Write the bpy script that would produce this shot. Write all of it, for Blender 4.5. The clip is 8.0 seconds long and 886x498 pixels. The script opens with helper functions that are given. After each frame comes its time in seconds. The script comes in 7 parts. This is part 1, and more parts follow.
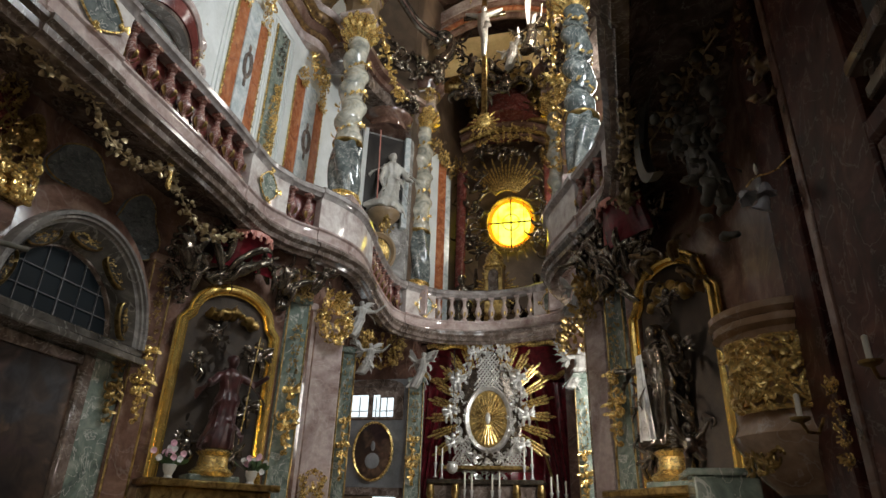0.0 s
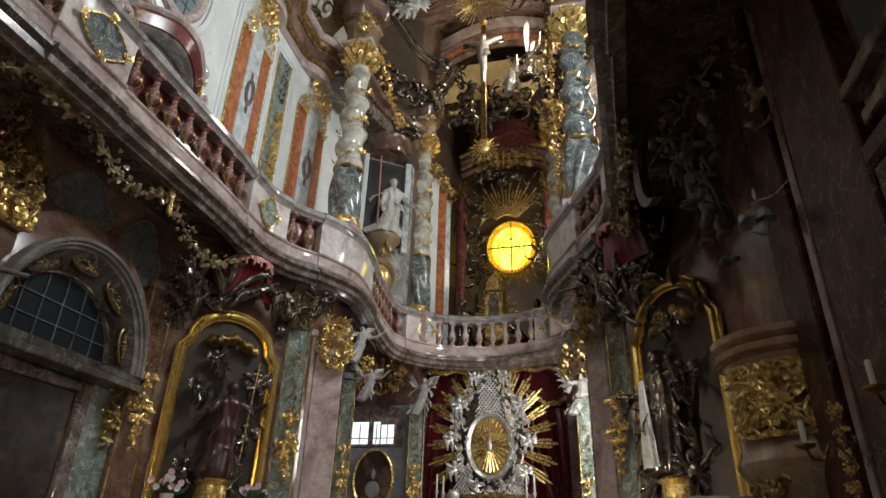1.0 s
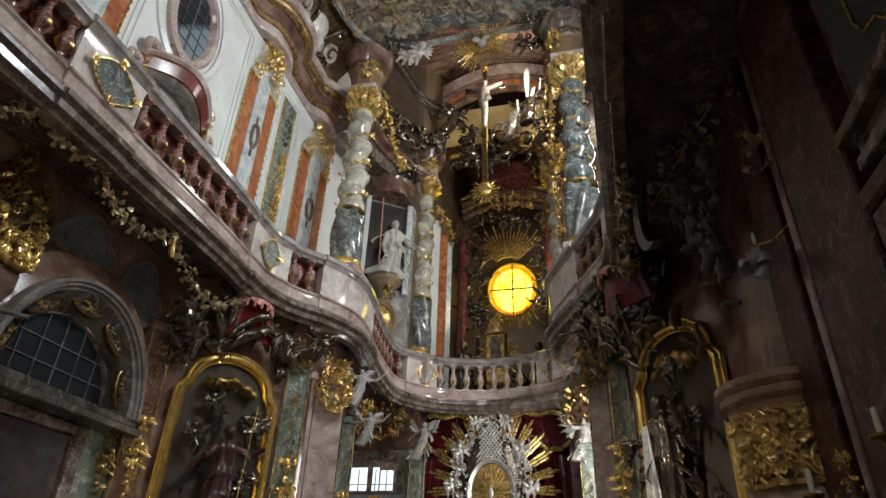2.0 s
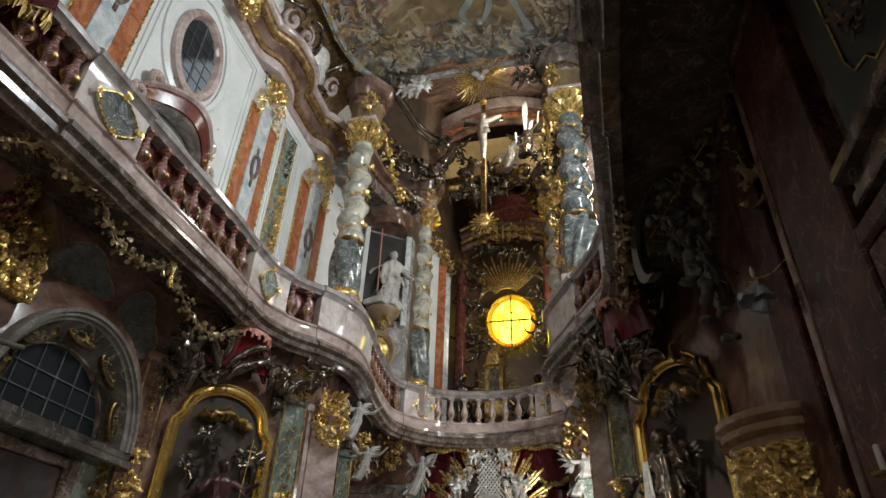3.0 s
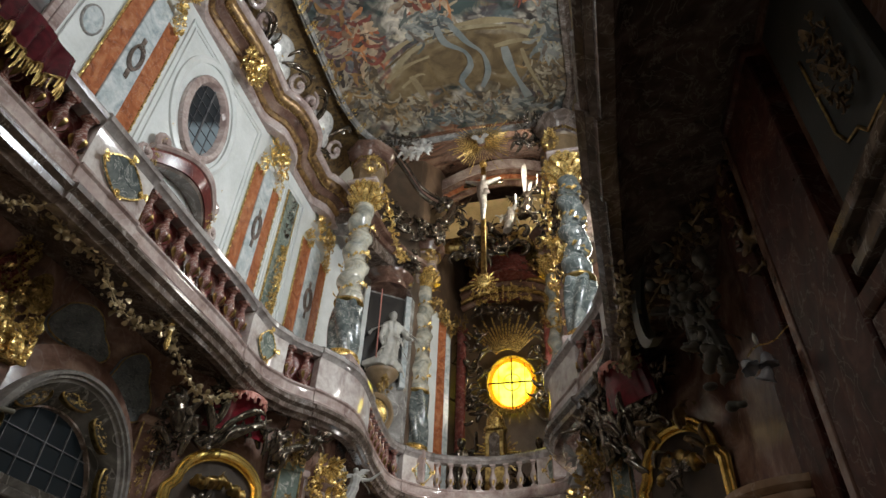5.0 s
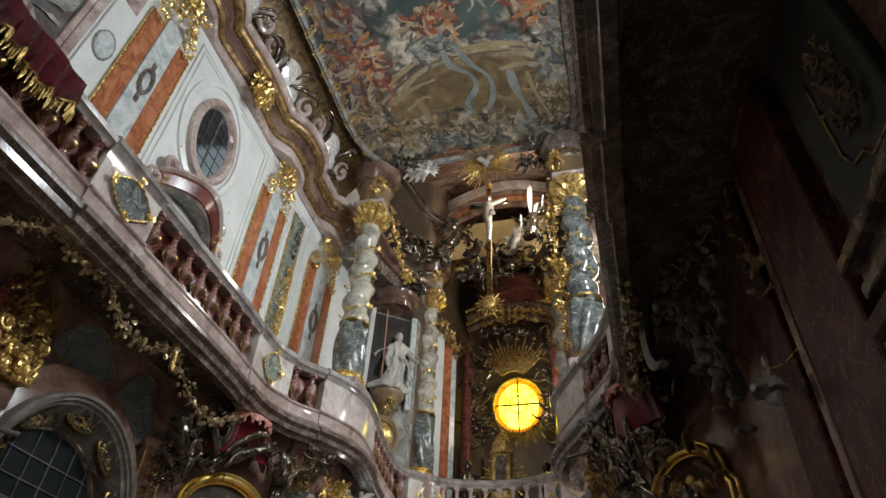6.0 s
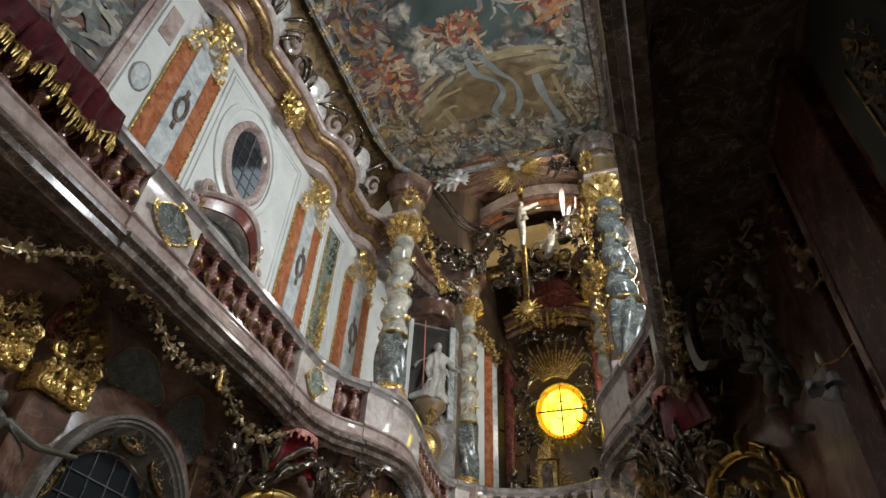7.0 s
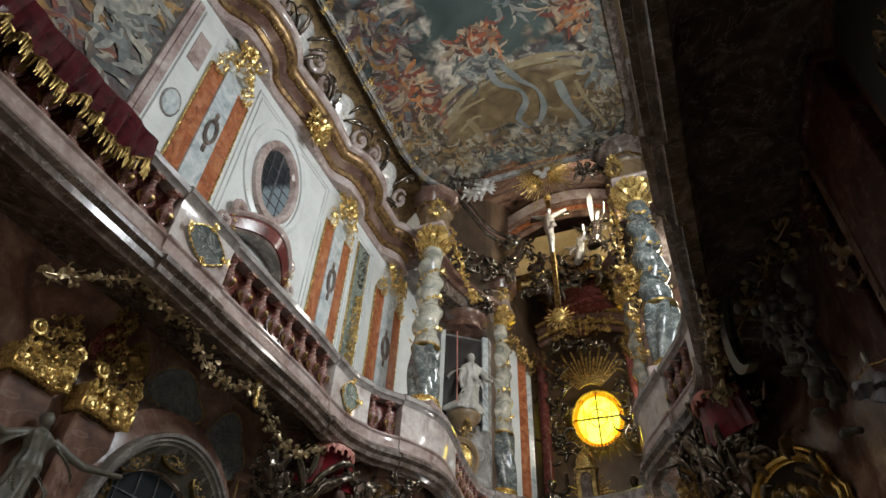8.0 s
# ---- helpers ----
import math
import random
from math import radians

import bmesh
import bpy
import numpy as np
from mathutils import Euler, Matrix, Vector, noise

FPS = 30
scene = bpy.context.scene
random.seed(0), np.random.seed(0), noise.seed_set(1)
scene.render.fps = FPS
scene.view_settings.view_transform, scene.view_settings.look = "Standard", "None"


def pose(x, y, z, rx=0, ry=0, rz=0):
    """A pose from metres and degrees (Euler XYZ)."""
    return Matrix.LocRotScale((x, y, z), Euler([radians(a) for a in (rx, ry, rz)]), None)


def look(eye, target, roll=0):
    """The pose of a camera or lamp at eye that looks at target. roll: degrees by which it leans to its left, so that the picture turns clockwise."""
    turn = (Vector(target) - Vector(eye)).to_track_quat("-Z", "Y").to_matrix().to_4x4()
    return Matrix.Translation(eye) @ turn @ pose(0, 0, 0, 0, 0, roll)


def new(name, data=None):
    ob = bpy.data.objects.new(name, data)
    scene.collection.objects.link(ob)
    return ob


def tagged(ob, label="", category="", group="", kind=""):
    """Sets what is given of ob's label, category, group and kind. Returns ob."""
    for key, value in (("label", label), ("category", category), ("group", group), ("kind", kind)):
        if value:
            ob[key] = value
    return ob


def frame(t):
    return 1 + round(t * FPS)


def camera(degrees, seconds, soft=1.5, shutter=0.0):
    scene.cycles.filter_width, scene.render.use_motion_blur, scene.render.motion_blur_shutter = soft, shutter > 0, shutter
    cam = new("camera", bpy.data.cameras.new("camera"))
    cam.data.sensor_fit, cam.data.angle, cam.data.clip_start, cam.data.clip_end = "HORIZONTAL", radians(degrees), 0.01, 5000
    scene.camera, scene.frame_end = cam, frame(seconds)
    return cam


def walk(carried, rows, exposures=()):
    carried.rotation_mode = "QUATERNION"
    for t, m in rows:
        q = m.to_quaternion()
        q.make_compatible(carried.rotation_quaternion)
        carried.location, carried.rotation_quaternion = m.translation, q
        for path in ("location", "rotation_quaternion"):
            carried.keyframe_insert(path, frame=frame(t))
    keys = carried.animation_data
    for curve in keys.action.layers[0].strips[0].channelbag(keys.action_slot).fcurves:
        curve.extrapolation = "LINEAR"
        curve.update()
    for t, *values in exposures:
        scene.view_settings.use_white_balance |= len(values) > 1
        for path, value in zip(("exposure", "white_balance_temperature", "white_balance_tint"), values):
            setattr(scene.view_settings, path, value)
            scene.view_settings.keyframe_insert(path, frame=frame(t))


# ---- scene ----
PATH = ((0, 2.846, 0.042, 1.556, 13.40, 24.39, -1.71),
        (0.5, 2.852, 0.050, 1.553, 13.43, 25.33, -1.70),
        (1, 2.851, 0.041, 1.562, 13.53, 26.67, -1.56),
        (1.5, 2.855, 0.030, 1.564, 13.63, 28.37, -1.57),
        (2, 2.858, 0.026, 1.570, 13.53, 30.49, -1.82),
        (3.5, 2.857, 0.005, 1.586, 13.20, 34.28, -2.00),
        (4, 2.860, 0.005, 1.599, 13.27, 35.42, -2.05),
        (4.5, 2.863, -0.006, 1.614, 13.15, 37.15, -1.98),
        (6, 2.863, -0.021, 1.634, 13.55, 40.64, -2.49),
        (6.5, 2.849, -0.027, 1.636, 15.64, 40.95, -2.31),
        (7, 2.834, -0.036, 1.643, 17.78, 41.23, -2.32),
        (7.5, 2.837, -0.053, 1.636, 19.93, 41.53, -2.55),
        (8, 2.827, -0.055, 1.645, 21.14, 42.03, -2.48))
cam = camera(71.12, 8.0, soft=1.5)
walk(cam, [(t, pose(x, y, z, 90 + pitch, roll, yaw)) for t, x, y, z, yaw, pitch, roll in PATH])

# ---- light: daylight through the high windows, and added low fills ----
world = bpy.data.worlds.new("world")
scene.world = world
world.use_nodes = True
sky = world.node_tree.nodes.new("ShaderNodeTexSky")
sky.sky_type, sky.sun_disc, sky.sun_elevation, sky.sun_rotation = "NISHITA", False, radians(40), radians(200)
world.node_tree.links.new(sky.outputs[0], world.node_tree.nodes["Background"].inputs[0])
world.node_tree.nodes["Background"].inputs[1].default_value = 0.1
scene.view_settings.exposure = 0.0


def area_lamp(name, eye, target, w, h, watts, colour, spread=180):
    """An area lamp, for a window or an added fill; spread: its opening angle, in degrees."""
    lamp = bpy.data.lights.new(name, "AREA")
    lamp.spread = radians(spread)
    lamp.shape, lamp.size, lamp.size_y, lamp.energy, lamp.color = "RECTANGLE", w, h, watts, colour
    ob = new(name, lamp)
    ob.matrix_world = look(eye, target)
    return ob


area_lamp("daylight_facade", (0.6, -5.9, 12.5), (-2.5, 9, 11.0), 3.2, 3.6, 290, (0.98, 0.99, 1.0))
# added fill for the lower left wall, no known opening here
area_lamp("fill_left_low", (4.5, -4.0, 3.5), (-4.0, 7.6, 2.9), 1.6, 2.4, 70, (1.0, 0.88, 0.72), 75)
area_lamp("daylight_side", (4.7, 7.6, 11.2), (-4.2, 8.5, 9.6), 2.2, 2.2, 700, (0.93, 0.98, 1.0))
area_lamp("daylight_side_rear", (4.7, 0.5, 11.5), (-4.2, 5.5, 10.0), 1.2, 1.9, 50, (0.94, 0.98, 1.0))
area_lamp("daylight_chancel", (4.05, 14.2, 12.7), (-1.8, 12.5, 11.2), 1.1, 3.0, 190, (1.0, 0.97, 0.9))
area_lamp("daylight_apse", (2.6, 15.1, 17.2), (-0.4, 17.6, 18.4), 0.7, 1.2, 230, (1.0, 0.92, 0.75))
area_lamp("daylight_apse_side", (1.95, 18.6, 12.2), (-0.6, 21.3, 13.4), 0.4, 2.2, 75, (1.0, 0.9, 0.72))
# added fill, out of view, to brighten the shrine
area_lamp("fill_shrine", (3.5, 13.65, 4.4), (-0.3, 17.2, 4.7), 0.9, 1.8, 165, (1.0, 0.97, 0.92))
# added narrow fill for the right altar and pulpit, no known door
area_lamp("fill_right_low", (-3.9, 4.0, 2.2), (3.7, 8.9, 2.2), 1.0, 1.7, 32, (1.0, 0.88, 0.74), 32)


# ---- materials ----
def nodes_of(name, rough=0.5, metal=0.0):
    m = bpy.data.materials.new(name)
    m.use_nodes = True
    nt = m.node_tree
    b = nt.nodes["Principled BSDF"]
    b.inputs["Roughness"].default_value, b.inputs["Metallic"].default_value = rough, metal
    co = nt.nodes.new("ShaderNodeTexCoord")
    return m, nt, b, co.outputs["Object"]


def noise_tex(nt, co, scale, detail=5.0, distortion=0.0, rough=0.55):
    n = nt.nodes.new("ShaderNodeTexNoise")
    n.inputs["Scale"].default_value, n.inputs["Detail"].default_value = scale, detail
    n.inputs["Distortion"].default_value, n.inputs["Roughness"].default_value = distortion, rough
    nt.links.new(co, n.inputs["Vector"])
    return n.outputs["Fac"]


def ramp(nt, fac, stops):
    r = nt.nodes.new("ShaderNodeValToRGB")
    e = r.color_ramp.elements
    while len(e) < len(stops):
        e.new(0.5)
    for el, (p, c) in zip(e, stops):
        el.position, el.color = p, (*c, 1)
    nt.links.new(fac, r.inputs[0])
    return r.outputs[0]


def mix(nt, fac, a, b, mode="MIX"):
    m = nt.nodes.new("ShaderNodeMix")
    m.data_type, m.blend_type = "RGBA", mode
    for sock, v in ((m.inputs[0], fac), (m.inputs[6], a), (m.inputs[7], b)):
        if isinstance(v, (int, float)):
            sock.default_value = v
        elif isinstance(v, tuple):
            sock.default_value = (*v, 1)
        else:
            nt.links.new(v, sock)
    return m.outputs[2]


def relief(nt, b, fac, strength=0.3, dist=0.01):
    n = nt.nodes.new("ShaderNodeBump")
    n.inputs["Strength"].default_value, n.inputs["Distance"].default_value = strength, dist
    nt.links.new(fac, n.inputs["Height"])
    nt.links.new(n.outputs[0], b.inputs["Normal"])


def rough_map(nt, b, fac, lo, hi):
    r = nt.nodes.new("ShaderNodeMapRange")
    r.inputs[3].default_value, r.inputs[4].default_value = lo, hi
    nt.links.new(fac, r.inputs[0])
    nt.links.new(r.outputs[0], b.inputs["Roughness"])


def marble(name, dark, mid, light, scale=1.6, rough=0.2, vein=(0.8, 0.76, 0.7), veins=0.5):
    """Polished stucco marble: clouds of two sizes and thin veins."""
    m, nt, b, co = nodes_of(name, rough)
    big = noise_tex(nt, co, scale, 6, 1.4)
    base = ramp(nt, big, ((0.3, dark), (0.5, mid), (0.68, light)))
    w = noise_tex(nt, co, scale * 1.1, 4, 1.3)
    line = ramp(nt, w, ((0.485, (0, 0, 0)), (0.5, (1, 1, 1)), (0.515, (0, 0, 0))))
    f = nt.nodes.new("ShaderNodeMath")
    f.operation = "MULTIPLY"
    f.inputs[1].default_value = veins
    nt.links.new(line, f.inputs[0])
    col = mix(nt, f.outputs[0], base, vein)
    fine = noise_tex(nt, co, 14, 4)
    nt.links.new(mix(nt, 0.22, col, ramp(nt, fine, ((0.3, (0.25, 0.25, 0.25)), (0.7, (0.9, 0.9, 0.9)))), "OVERLAY"), b.inputs["Base Color"])
    rough_map(nt, b, noise_tex(nt, co, 6, 4), rough * 0.35, rough * 1.1)
    b.inputs["Specular IOR Level"].default_value = 0.65
    relief(nt, b, noise_tex(nt, co, 5, 2), 0.05, 0.02)
    return m


def metal(name, bright, dull, rough=0.3, metallic=1.0, bump=0.25):
    """Leaf metal over carved wood or stucco: rubbed, uneven, dull in patches."""
    m, nt, b, co = nodes_of(name, rough, metallic)
    n = noise_tex(nt, co, 7, 6, 0.8)
    nt.links.new(ramp(nt, n, ((0.35, dull), (0.6, bright))), b.inputs["Base Color"])
    rough_map(nt, b, noise_tex(nt, co, 22, 4), rough * 0.6, rough * 1.7)
    relief(nt, b, noise_tex(nt, co, 38, 4), bump, 0.012)
    return m


def plaster(name, c1, c2, scale=3.0, rough=0.6, bump=0.15):
    m, nt, b, co = nodes_of(name, rough)
    n = noise_tex(nt, co, scale, 7, 0.6)
    fine = noise_tex(nt, co, scale * 14, 4)
    col = ramp(nt, n, ((0.32, c1), (0.66, c2)))
    nt.links.new(mix(nt, 0.2, col, ramp(nt, fine, ((0.3, (0.3, 0.3, 0.3)), (0.7, (0.8, 0.8, 0.8)))), "OVERLAY"), b.inputs["Base Color"])
    relief(nt, b, fine, bump, 0.008)
    return m


def cloth(name, c1, c2, rough=0.45):
    m, nt, b, co = nodes_of(name, rough)
    n = noise_tex(nt, co, 5, 5, 1.0)
    nt.links.new(ramp(nt, n, ((0.3, c1), (0.7, c2))), b.inputs["Base Color"])
    b.inputs["Sheen Weight"].default_value = 0.08
    relief(nt, b, noise_tex(nt, co, 60, 3), 0.2, 0.004)
    return m


def painted(name, colours, scale, rough=0.5, stretch=(1, 1, 1), warp=1.6):
    """A painted picture of many figures, read from afar as patches of colour with soft brushwork."""
    m, nt, b, co = nodes_of(name, rough)
    mp = nt.nodes.new("ShaderNodeMapping")
    mp.inputs["Scale"].default_value = stretch
    nt.links.new(co, mp.inputs[0])
    col = ramp(nt, noise_tex(nt, mp.outputs[0], scale * 0.5, 3, 0.6), ((0.35, colours[0]), (0.6, colours[1])))
    for i, c in enumerate(colours[2:]):
        off = nt.nodes.new("ShaderNodeVectorMath")
        off.inputs[1].default_value = (7.3 * i + 3.1, 5.7 * i, 2.9 * i)
        nt.links.new(mp.outputs[0], off.inputs[0])
        cover = ramp(nt, noise_tex(nt, off.outputs[0], scale * (0.55 + 0.15 * (i % 4)), 2.5, warp * 0.6, 0.5), ((0.56, (0, 0, 0)), (0.64, (1, 1, 1))))
        col = mix(nt, cover, col, c)
    fold = noise_tex(nt, mp.outputs[0], scale * 1.9, 4, warp * 0.9, 0.55)
    tone = ramp(nt, fold, ((0.3, (0.1, 0.1, 0.1)), (0.5, (0.46, 0.46, 0.46)), (0.7, (0.85, 0.83, 0.78))))
    nt.links.new(mix(nt, 0.8, col, tone, "OVERLAY"), b.inputs["Base Color"])
    relief(nt, b, noise_tex(nt, co, 30, 4), 0.08, 0.005)
    return m


def glow(name, colour, strength, second=None, scale=2.0):
    m, nt, b, co = nodes_of(name, 0.4)
    b.inputs["Base Color"].default_value = (*[c * 0.4 for c in colour], 1)
    if second:
        c = ramp(nt, noise_tex(nt, co, scale, 3), ((0.35, second), (0.6, colour)))
        nt.links.new(c, b.inputs["Emission Color"])
    else:
        b.inputs["Emission Color"].default_value = (*colour, 1)
    b.inputs["Emission Strength"].default_value = strength
    return m


PINK = marble("pink_marble", (0.24, 0.165, 0.15), (0.42, 0.33, 0.305), (0.56, 0.48, 0.45), 1.3, 0.1, veins=0.22)
ROSE = marble("rose_marble", (0.06, 0.032, 0.024), (0.15, 0.083, 0.062), (0.29, 0.195, 0.15), 1.1, 0.2, (0.4, 0.33, 0.3), 0.22)
BALUSTER = marble("baluster_marble", (0.1, 0.035, 0.03), (0.2, 0.085, 0.07), (0.4, 0.24, 0.19), 5.0, 0.16)
RAILING = marble("rail_marble", (0.15, 0.13, 0.12), (0.27, 0.24, 0.23), (0.4, 0.37, 0.35), 2.0, 0.13, veins=0.15)
PALE = marble("pale_rose_marble", (0.36, 0.29, 0.27), (0.56, 0.5, 0.47), (0.7, 0.66, 0.62), 1.6, 0.15, veins=0.2)
RED = marble("red_marble", (0.07, 0.015, 0.015), (0.14, 0.035, 0.03), (0.22, 0.07, 0.06), 2.2, 0.22, veins=0.15)
GREY = marble("grey_marble", (0.12, 0.11, 0.1), (0.24, 0.23, 0.22), (0.4, 0.39, 0.37), 1.5, 0.2)
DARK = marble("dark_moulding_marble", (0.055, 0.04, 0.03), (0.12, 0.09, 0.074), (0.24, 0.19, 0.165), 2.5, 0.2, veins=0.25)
GREEN = marble("green_marble", (0.07, 0.09, 0.08), (0.16, 0.2, 0.17), (0.3, 0.33, 0.28), 2.0, 0.18)
TWIST = marble("twisted_column_marble", (0.18, 0.19, 0.17), (0.4, 0.39, 0.33), (0.62, 0.58, 0.48), 2.6, 0.15, (0.5, 0.36, 0.15), 0.35)
TWISTBLUE = marble("blue_grey_marble", (0.04, 0.048, 0.048), (0.1, 0.118, 0.115), (0.22, 0.235, 0.22), 3.0, 0.15)
ORANGE = marble("orange_marble", (0.2, 0.06, 0.025), (0.36, 0.12, 0.05), (0.46, 0.19, 0.09), 3.0, 0.25, veins=0.12)
BLUE = marble("pale_blue_marble", (0.3, 0.35, 0.37), (0.48, 0.53, 0.54), (0.62, 0.65, 0.65), 3.0, 0.25)
WHITE = plaster("white_stucco", (0.6, 0.62, 0.6), (0.74, 0.76, 0.75), 1.2, 0.35)
STUCCO = plaster("statue_stucco", (0.5, 0.49, 0.46), (0.7, 0.69, 0.66), 4.0, 0.35, 0.2)
PALESTUCCO = plaster("pale_grey_stucco", (0.34, 0.33, 0.3), (0.52, 0.51, 0.47), 4.0, 0.35, 0.2)
GREYSTUCCO = plaster("grey_stucco", (0.26, 0.25, 0.23), (0.42, 0.41, 0.38), 4.0, 0.35, 0.2)
ROBE = cloth("painted_robe", (0.025, 0.01, 0.01), (0.07, 0.018, 0.018), 0.3)
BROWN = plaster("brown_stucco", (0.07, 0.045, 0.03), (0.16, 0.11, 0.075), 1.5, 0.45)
OCHRE = plaster("ochre_stucco", (0.16, 0.11, 0.06), (0.3, 0.21, 0.12), 1.5, 0.4)
STONE = plaster("floor_stone", (0.26, 0.23, 0.19), (0.42, 0.37, 0.3), 1.2, 0.35)
GOLD = metal("gilding", (0.92, 0.67, 0.25), (0.42, 0.27, 0.085), 0.24, 0.72, 0.4)
OLDGOLD = metal("dull_gilding", (0.55, 0.39, 0.15), (0.14, 0.085, 0.03), 0.3, 1.0, 0.45)
SILVER = metal("silver", (0.82, 0.81, 0.78), (0.52, 0.51, 0.49), 0.28, 0.6)
BRONZE = metal("silvered_dark_stucco", (0.24, 0.205, 0.165), (0.085, 0.066, 0.05), 0.16, 0.85, 0.1)
IRON = metal("iron_bar", (0.06, 0.06, 0.06), (0.03, 0.03, 0.03), 0.5)
LEAD = metal("lead_bar", (0.2, 0.2, 0.21), (0.1, 0.1, 0.11), 0.4, 0.6)
VELVET = cloth("red_velvet", (0.08, 0.006, 0.011), (0.23, 0.014, 0.026), 0.22)
PINKCLOTH = cloth("salmon_fabric", (0.45, 0.16, 0.13), (0.62, 0.28, 0.22))
LEAF = metal("garland_gilding", (0.5, 0.4, 0.24), (0.2, 0.15, 0.08), 0.3, 0.55)
AMBER = glow("amber_glass", (1.0, 0.9, 0.1), 3.2, (1.0, 0.8, 0.008), 2.2)
# emission standing in for the orange halo at the oculus rim
AMBERHALO = glow("amber_halo", (1.0, 0.3, 0.004), 1.5)
DAY = glow("daylight_glass", (0.85, 0.95, 1.0), 1.1)
DUSK = glow("dusk_glass", (0.16, 0.22, 0.27), 0.45, (0.01, 0.012, 0.014), 0.8)
def pane_reflection(m, axis, low, high, dark, light):
    """Paints an outside reflection into a pane's emission: dark on one side, pale on the other."""
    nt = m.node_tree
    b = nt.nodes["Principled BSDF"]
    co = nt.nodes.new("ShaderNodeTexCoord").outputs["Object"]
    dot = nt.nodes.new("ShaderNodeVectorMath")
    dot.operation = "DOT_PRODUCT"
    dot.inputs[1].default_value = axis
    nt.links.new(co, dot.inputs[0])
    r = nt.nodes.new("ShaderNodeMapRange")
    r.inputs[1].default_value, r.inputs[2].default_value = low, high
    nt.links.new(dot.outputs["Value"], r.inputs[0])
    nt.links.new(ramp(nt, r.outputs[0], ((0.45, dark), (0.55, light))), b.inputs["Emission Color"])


DUSK.node_tree.nodes["Principled BSDF"].inputs["Base Color"].default_value = (0.008, 0.01, 0.012, 1)
pane_reflection(DUSK, (0.75, 0, -0.66), -0.55, 0.75, (0.012, 0.016, 0.02), (0.3, 0.38, 0.42))
NIGHT = glow("dark_leaded_glass", (0.02, 0.03, 0.035), 0.12, (0.006, 0.008, 0.01), 0.8)
NIGHT.node_tree.nodes["Principled BSDF"].inputs["Base Color"].default_value = (0.006, 0.008, 0.01, 1)
NIGHT.node_tree.nodes["Principled BSDF"].inputs["Specular IOR Level"].default_value = 0.2
FRESCO = painted("vault_fresco", [(0.098, 0.105, 0.098), (0.238, 0.196, 0.14), (0.336, 0.238, 0.126), (0.336, 0.154, 0.084), (0.14, 0.182, 0.196), (0.476, 0.406, 0.294), (0.084, 0.07, 0.07), (0.238, 0.238, 0.21), (0.16, 0.09, 0.08), (0.532, 0.476, 0.392), (0.112, 0.14, 0.14), (0.045, 0.06, 0.055), (0.5, 0.45, 0.38), (0.06, 0.05, 0.045)], 0.95, 0.6, warp=2.4)


def paint_scene(m):
    """Adds to the fresco a dark open sky and the ochre front of a painted building with an arched roof."""
    nt = m.node_tree
    b = nt.nodes["Principled BSDF"]
    figures = b.inputs["Base Color"].links[0].from_socket
    co = nt.nodes.new("ShaderNodeTexCoord").outputs["Object"]
    xyz = nt.nodes.new("ShaderNodeSeparateXYZ")
    nt.links.new(co, xyz.inputs[0])

    def calc(op, a, c):
        n = nt.nodes.new("ShaderNodeMath")
        n.operation = op
        for sock, v in zip(n.inputs, (a, c)):
            if isinstance(v, (int, float)):
                sock.default_value = v
            else:
                nt.links.new(v, sock)
        return n.outputs[0]

    def oval(cx, cy, rx, ry):
        u, v = calc("DIVIDE", calc("SUBTRACT", xyz.outputs[0], cx), rx), calc("DIVIDE", calc("SUBTRACT", xyz.outputs[1], cy), ry)
        return calc("ADD", calc("MULTIPLY", u, u), calc("MULTIPLY", v, v))

    rag = calc("SUBTRACT", noise_tex(nt, co, 1.1, 5, 0.8), 0.5)
    skyc = ramp(nt, noise_tex(nt, co, 0.7, 5, 0.5), ((0.3, (0.025, 0.04, 0.04)), (0.7, (0.08, 0.11, 0.1))))
    soft = lambda v: ramp(nt, v, ((0.75, (1, 1, 1)), (1.05, (0, 0, 0))))
    col = mix(nt, soft(calc("ADD", oval(0.7, 6.2, 1.9, 2.3), calc("MULTIPLY", rag, 2.0))), figures, skyc)
    wall = ramp(nt, noise_tex(nt, co, 1.6, 6, 1.0), ((0.3, (0.09, 0.06, 0.03)), (0.55, (0.2, 0.14, 0.07)), (0.75, (0.32, 0.26, 0.16))))
    r = calc("ADD", oval(0.9, 11.25, 3.1, 2.55), calc("MULTIPLY", rag, 0.22))
    lowcut = calc("ADD", calc("MULTIPLY", calc("SUBTRACT", xyz.outputs[1], 9.7), 0.8), calc("MULTIPLY", rag, 2.0))
    col = mix(nt, soft(calc("MAXIMUM", r, lowcut)), col, wall)
    edge = ramp(nt, r, ((0.84, (0, 0, 0)), (0.87, (1, 1, 1)), (0.97, (1, 1, 1)), (1.0, (0, 0, 0))))
    keep = ramp(nt, lowcut, ((0.1, (1, 1, 1)), (0.3, (0, 0, 0))))
    tan = ramp(nt, noise_tex(nt, co, 3, 5), ((0.3, (0.2, 0.16, 0.09)), (0.7, (0.42, 0.35, 0.22))))
    col = mix(nt, calc("MULTIPLY", edge, keep), col, tan)
    nt.links.new(col, b.inputs["Base Color"])


paint_scene(FRESCO)
PICTURE = painted("old_oil_painting", [(0.012, 0.01, 0.01), (0.05, 0.03, 0.02), (0.09, 0.05, 0.035), (0.03, 0.03, 0.035), (0.12, 0.075, 0.05), (0.035, 0.02, 0.02)], 1.6, 0.35)
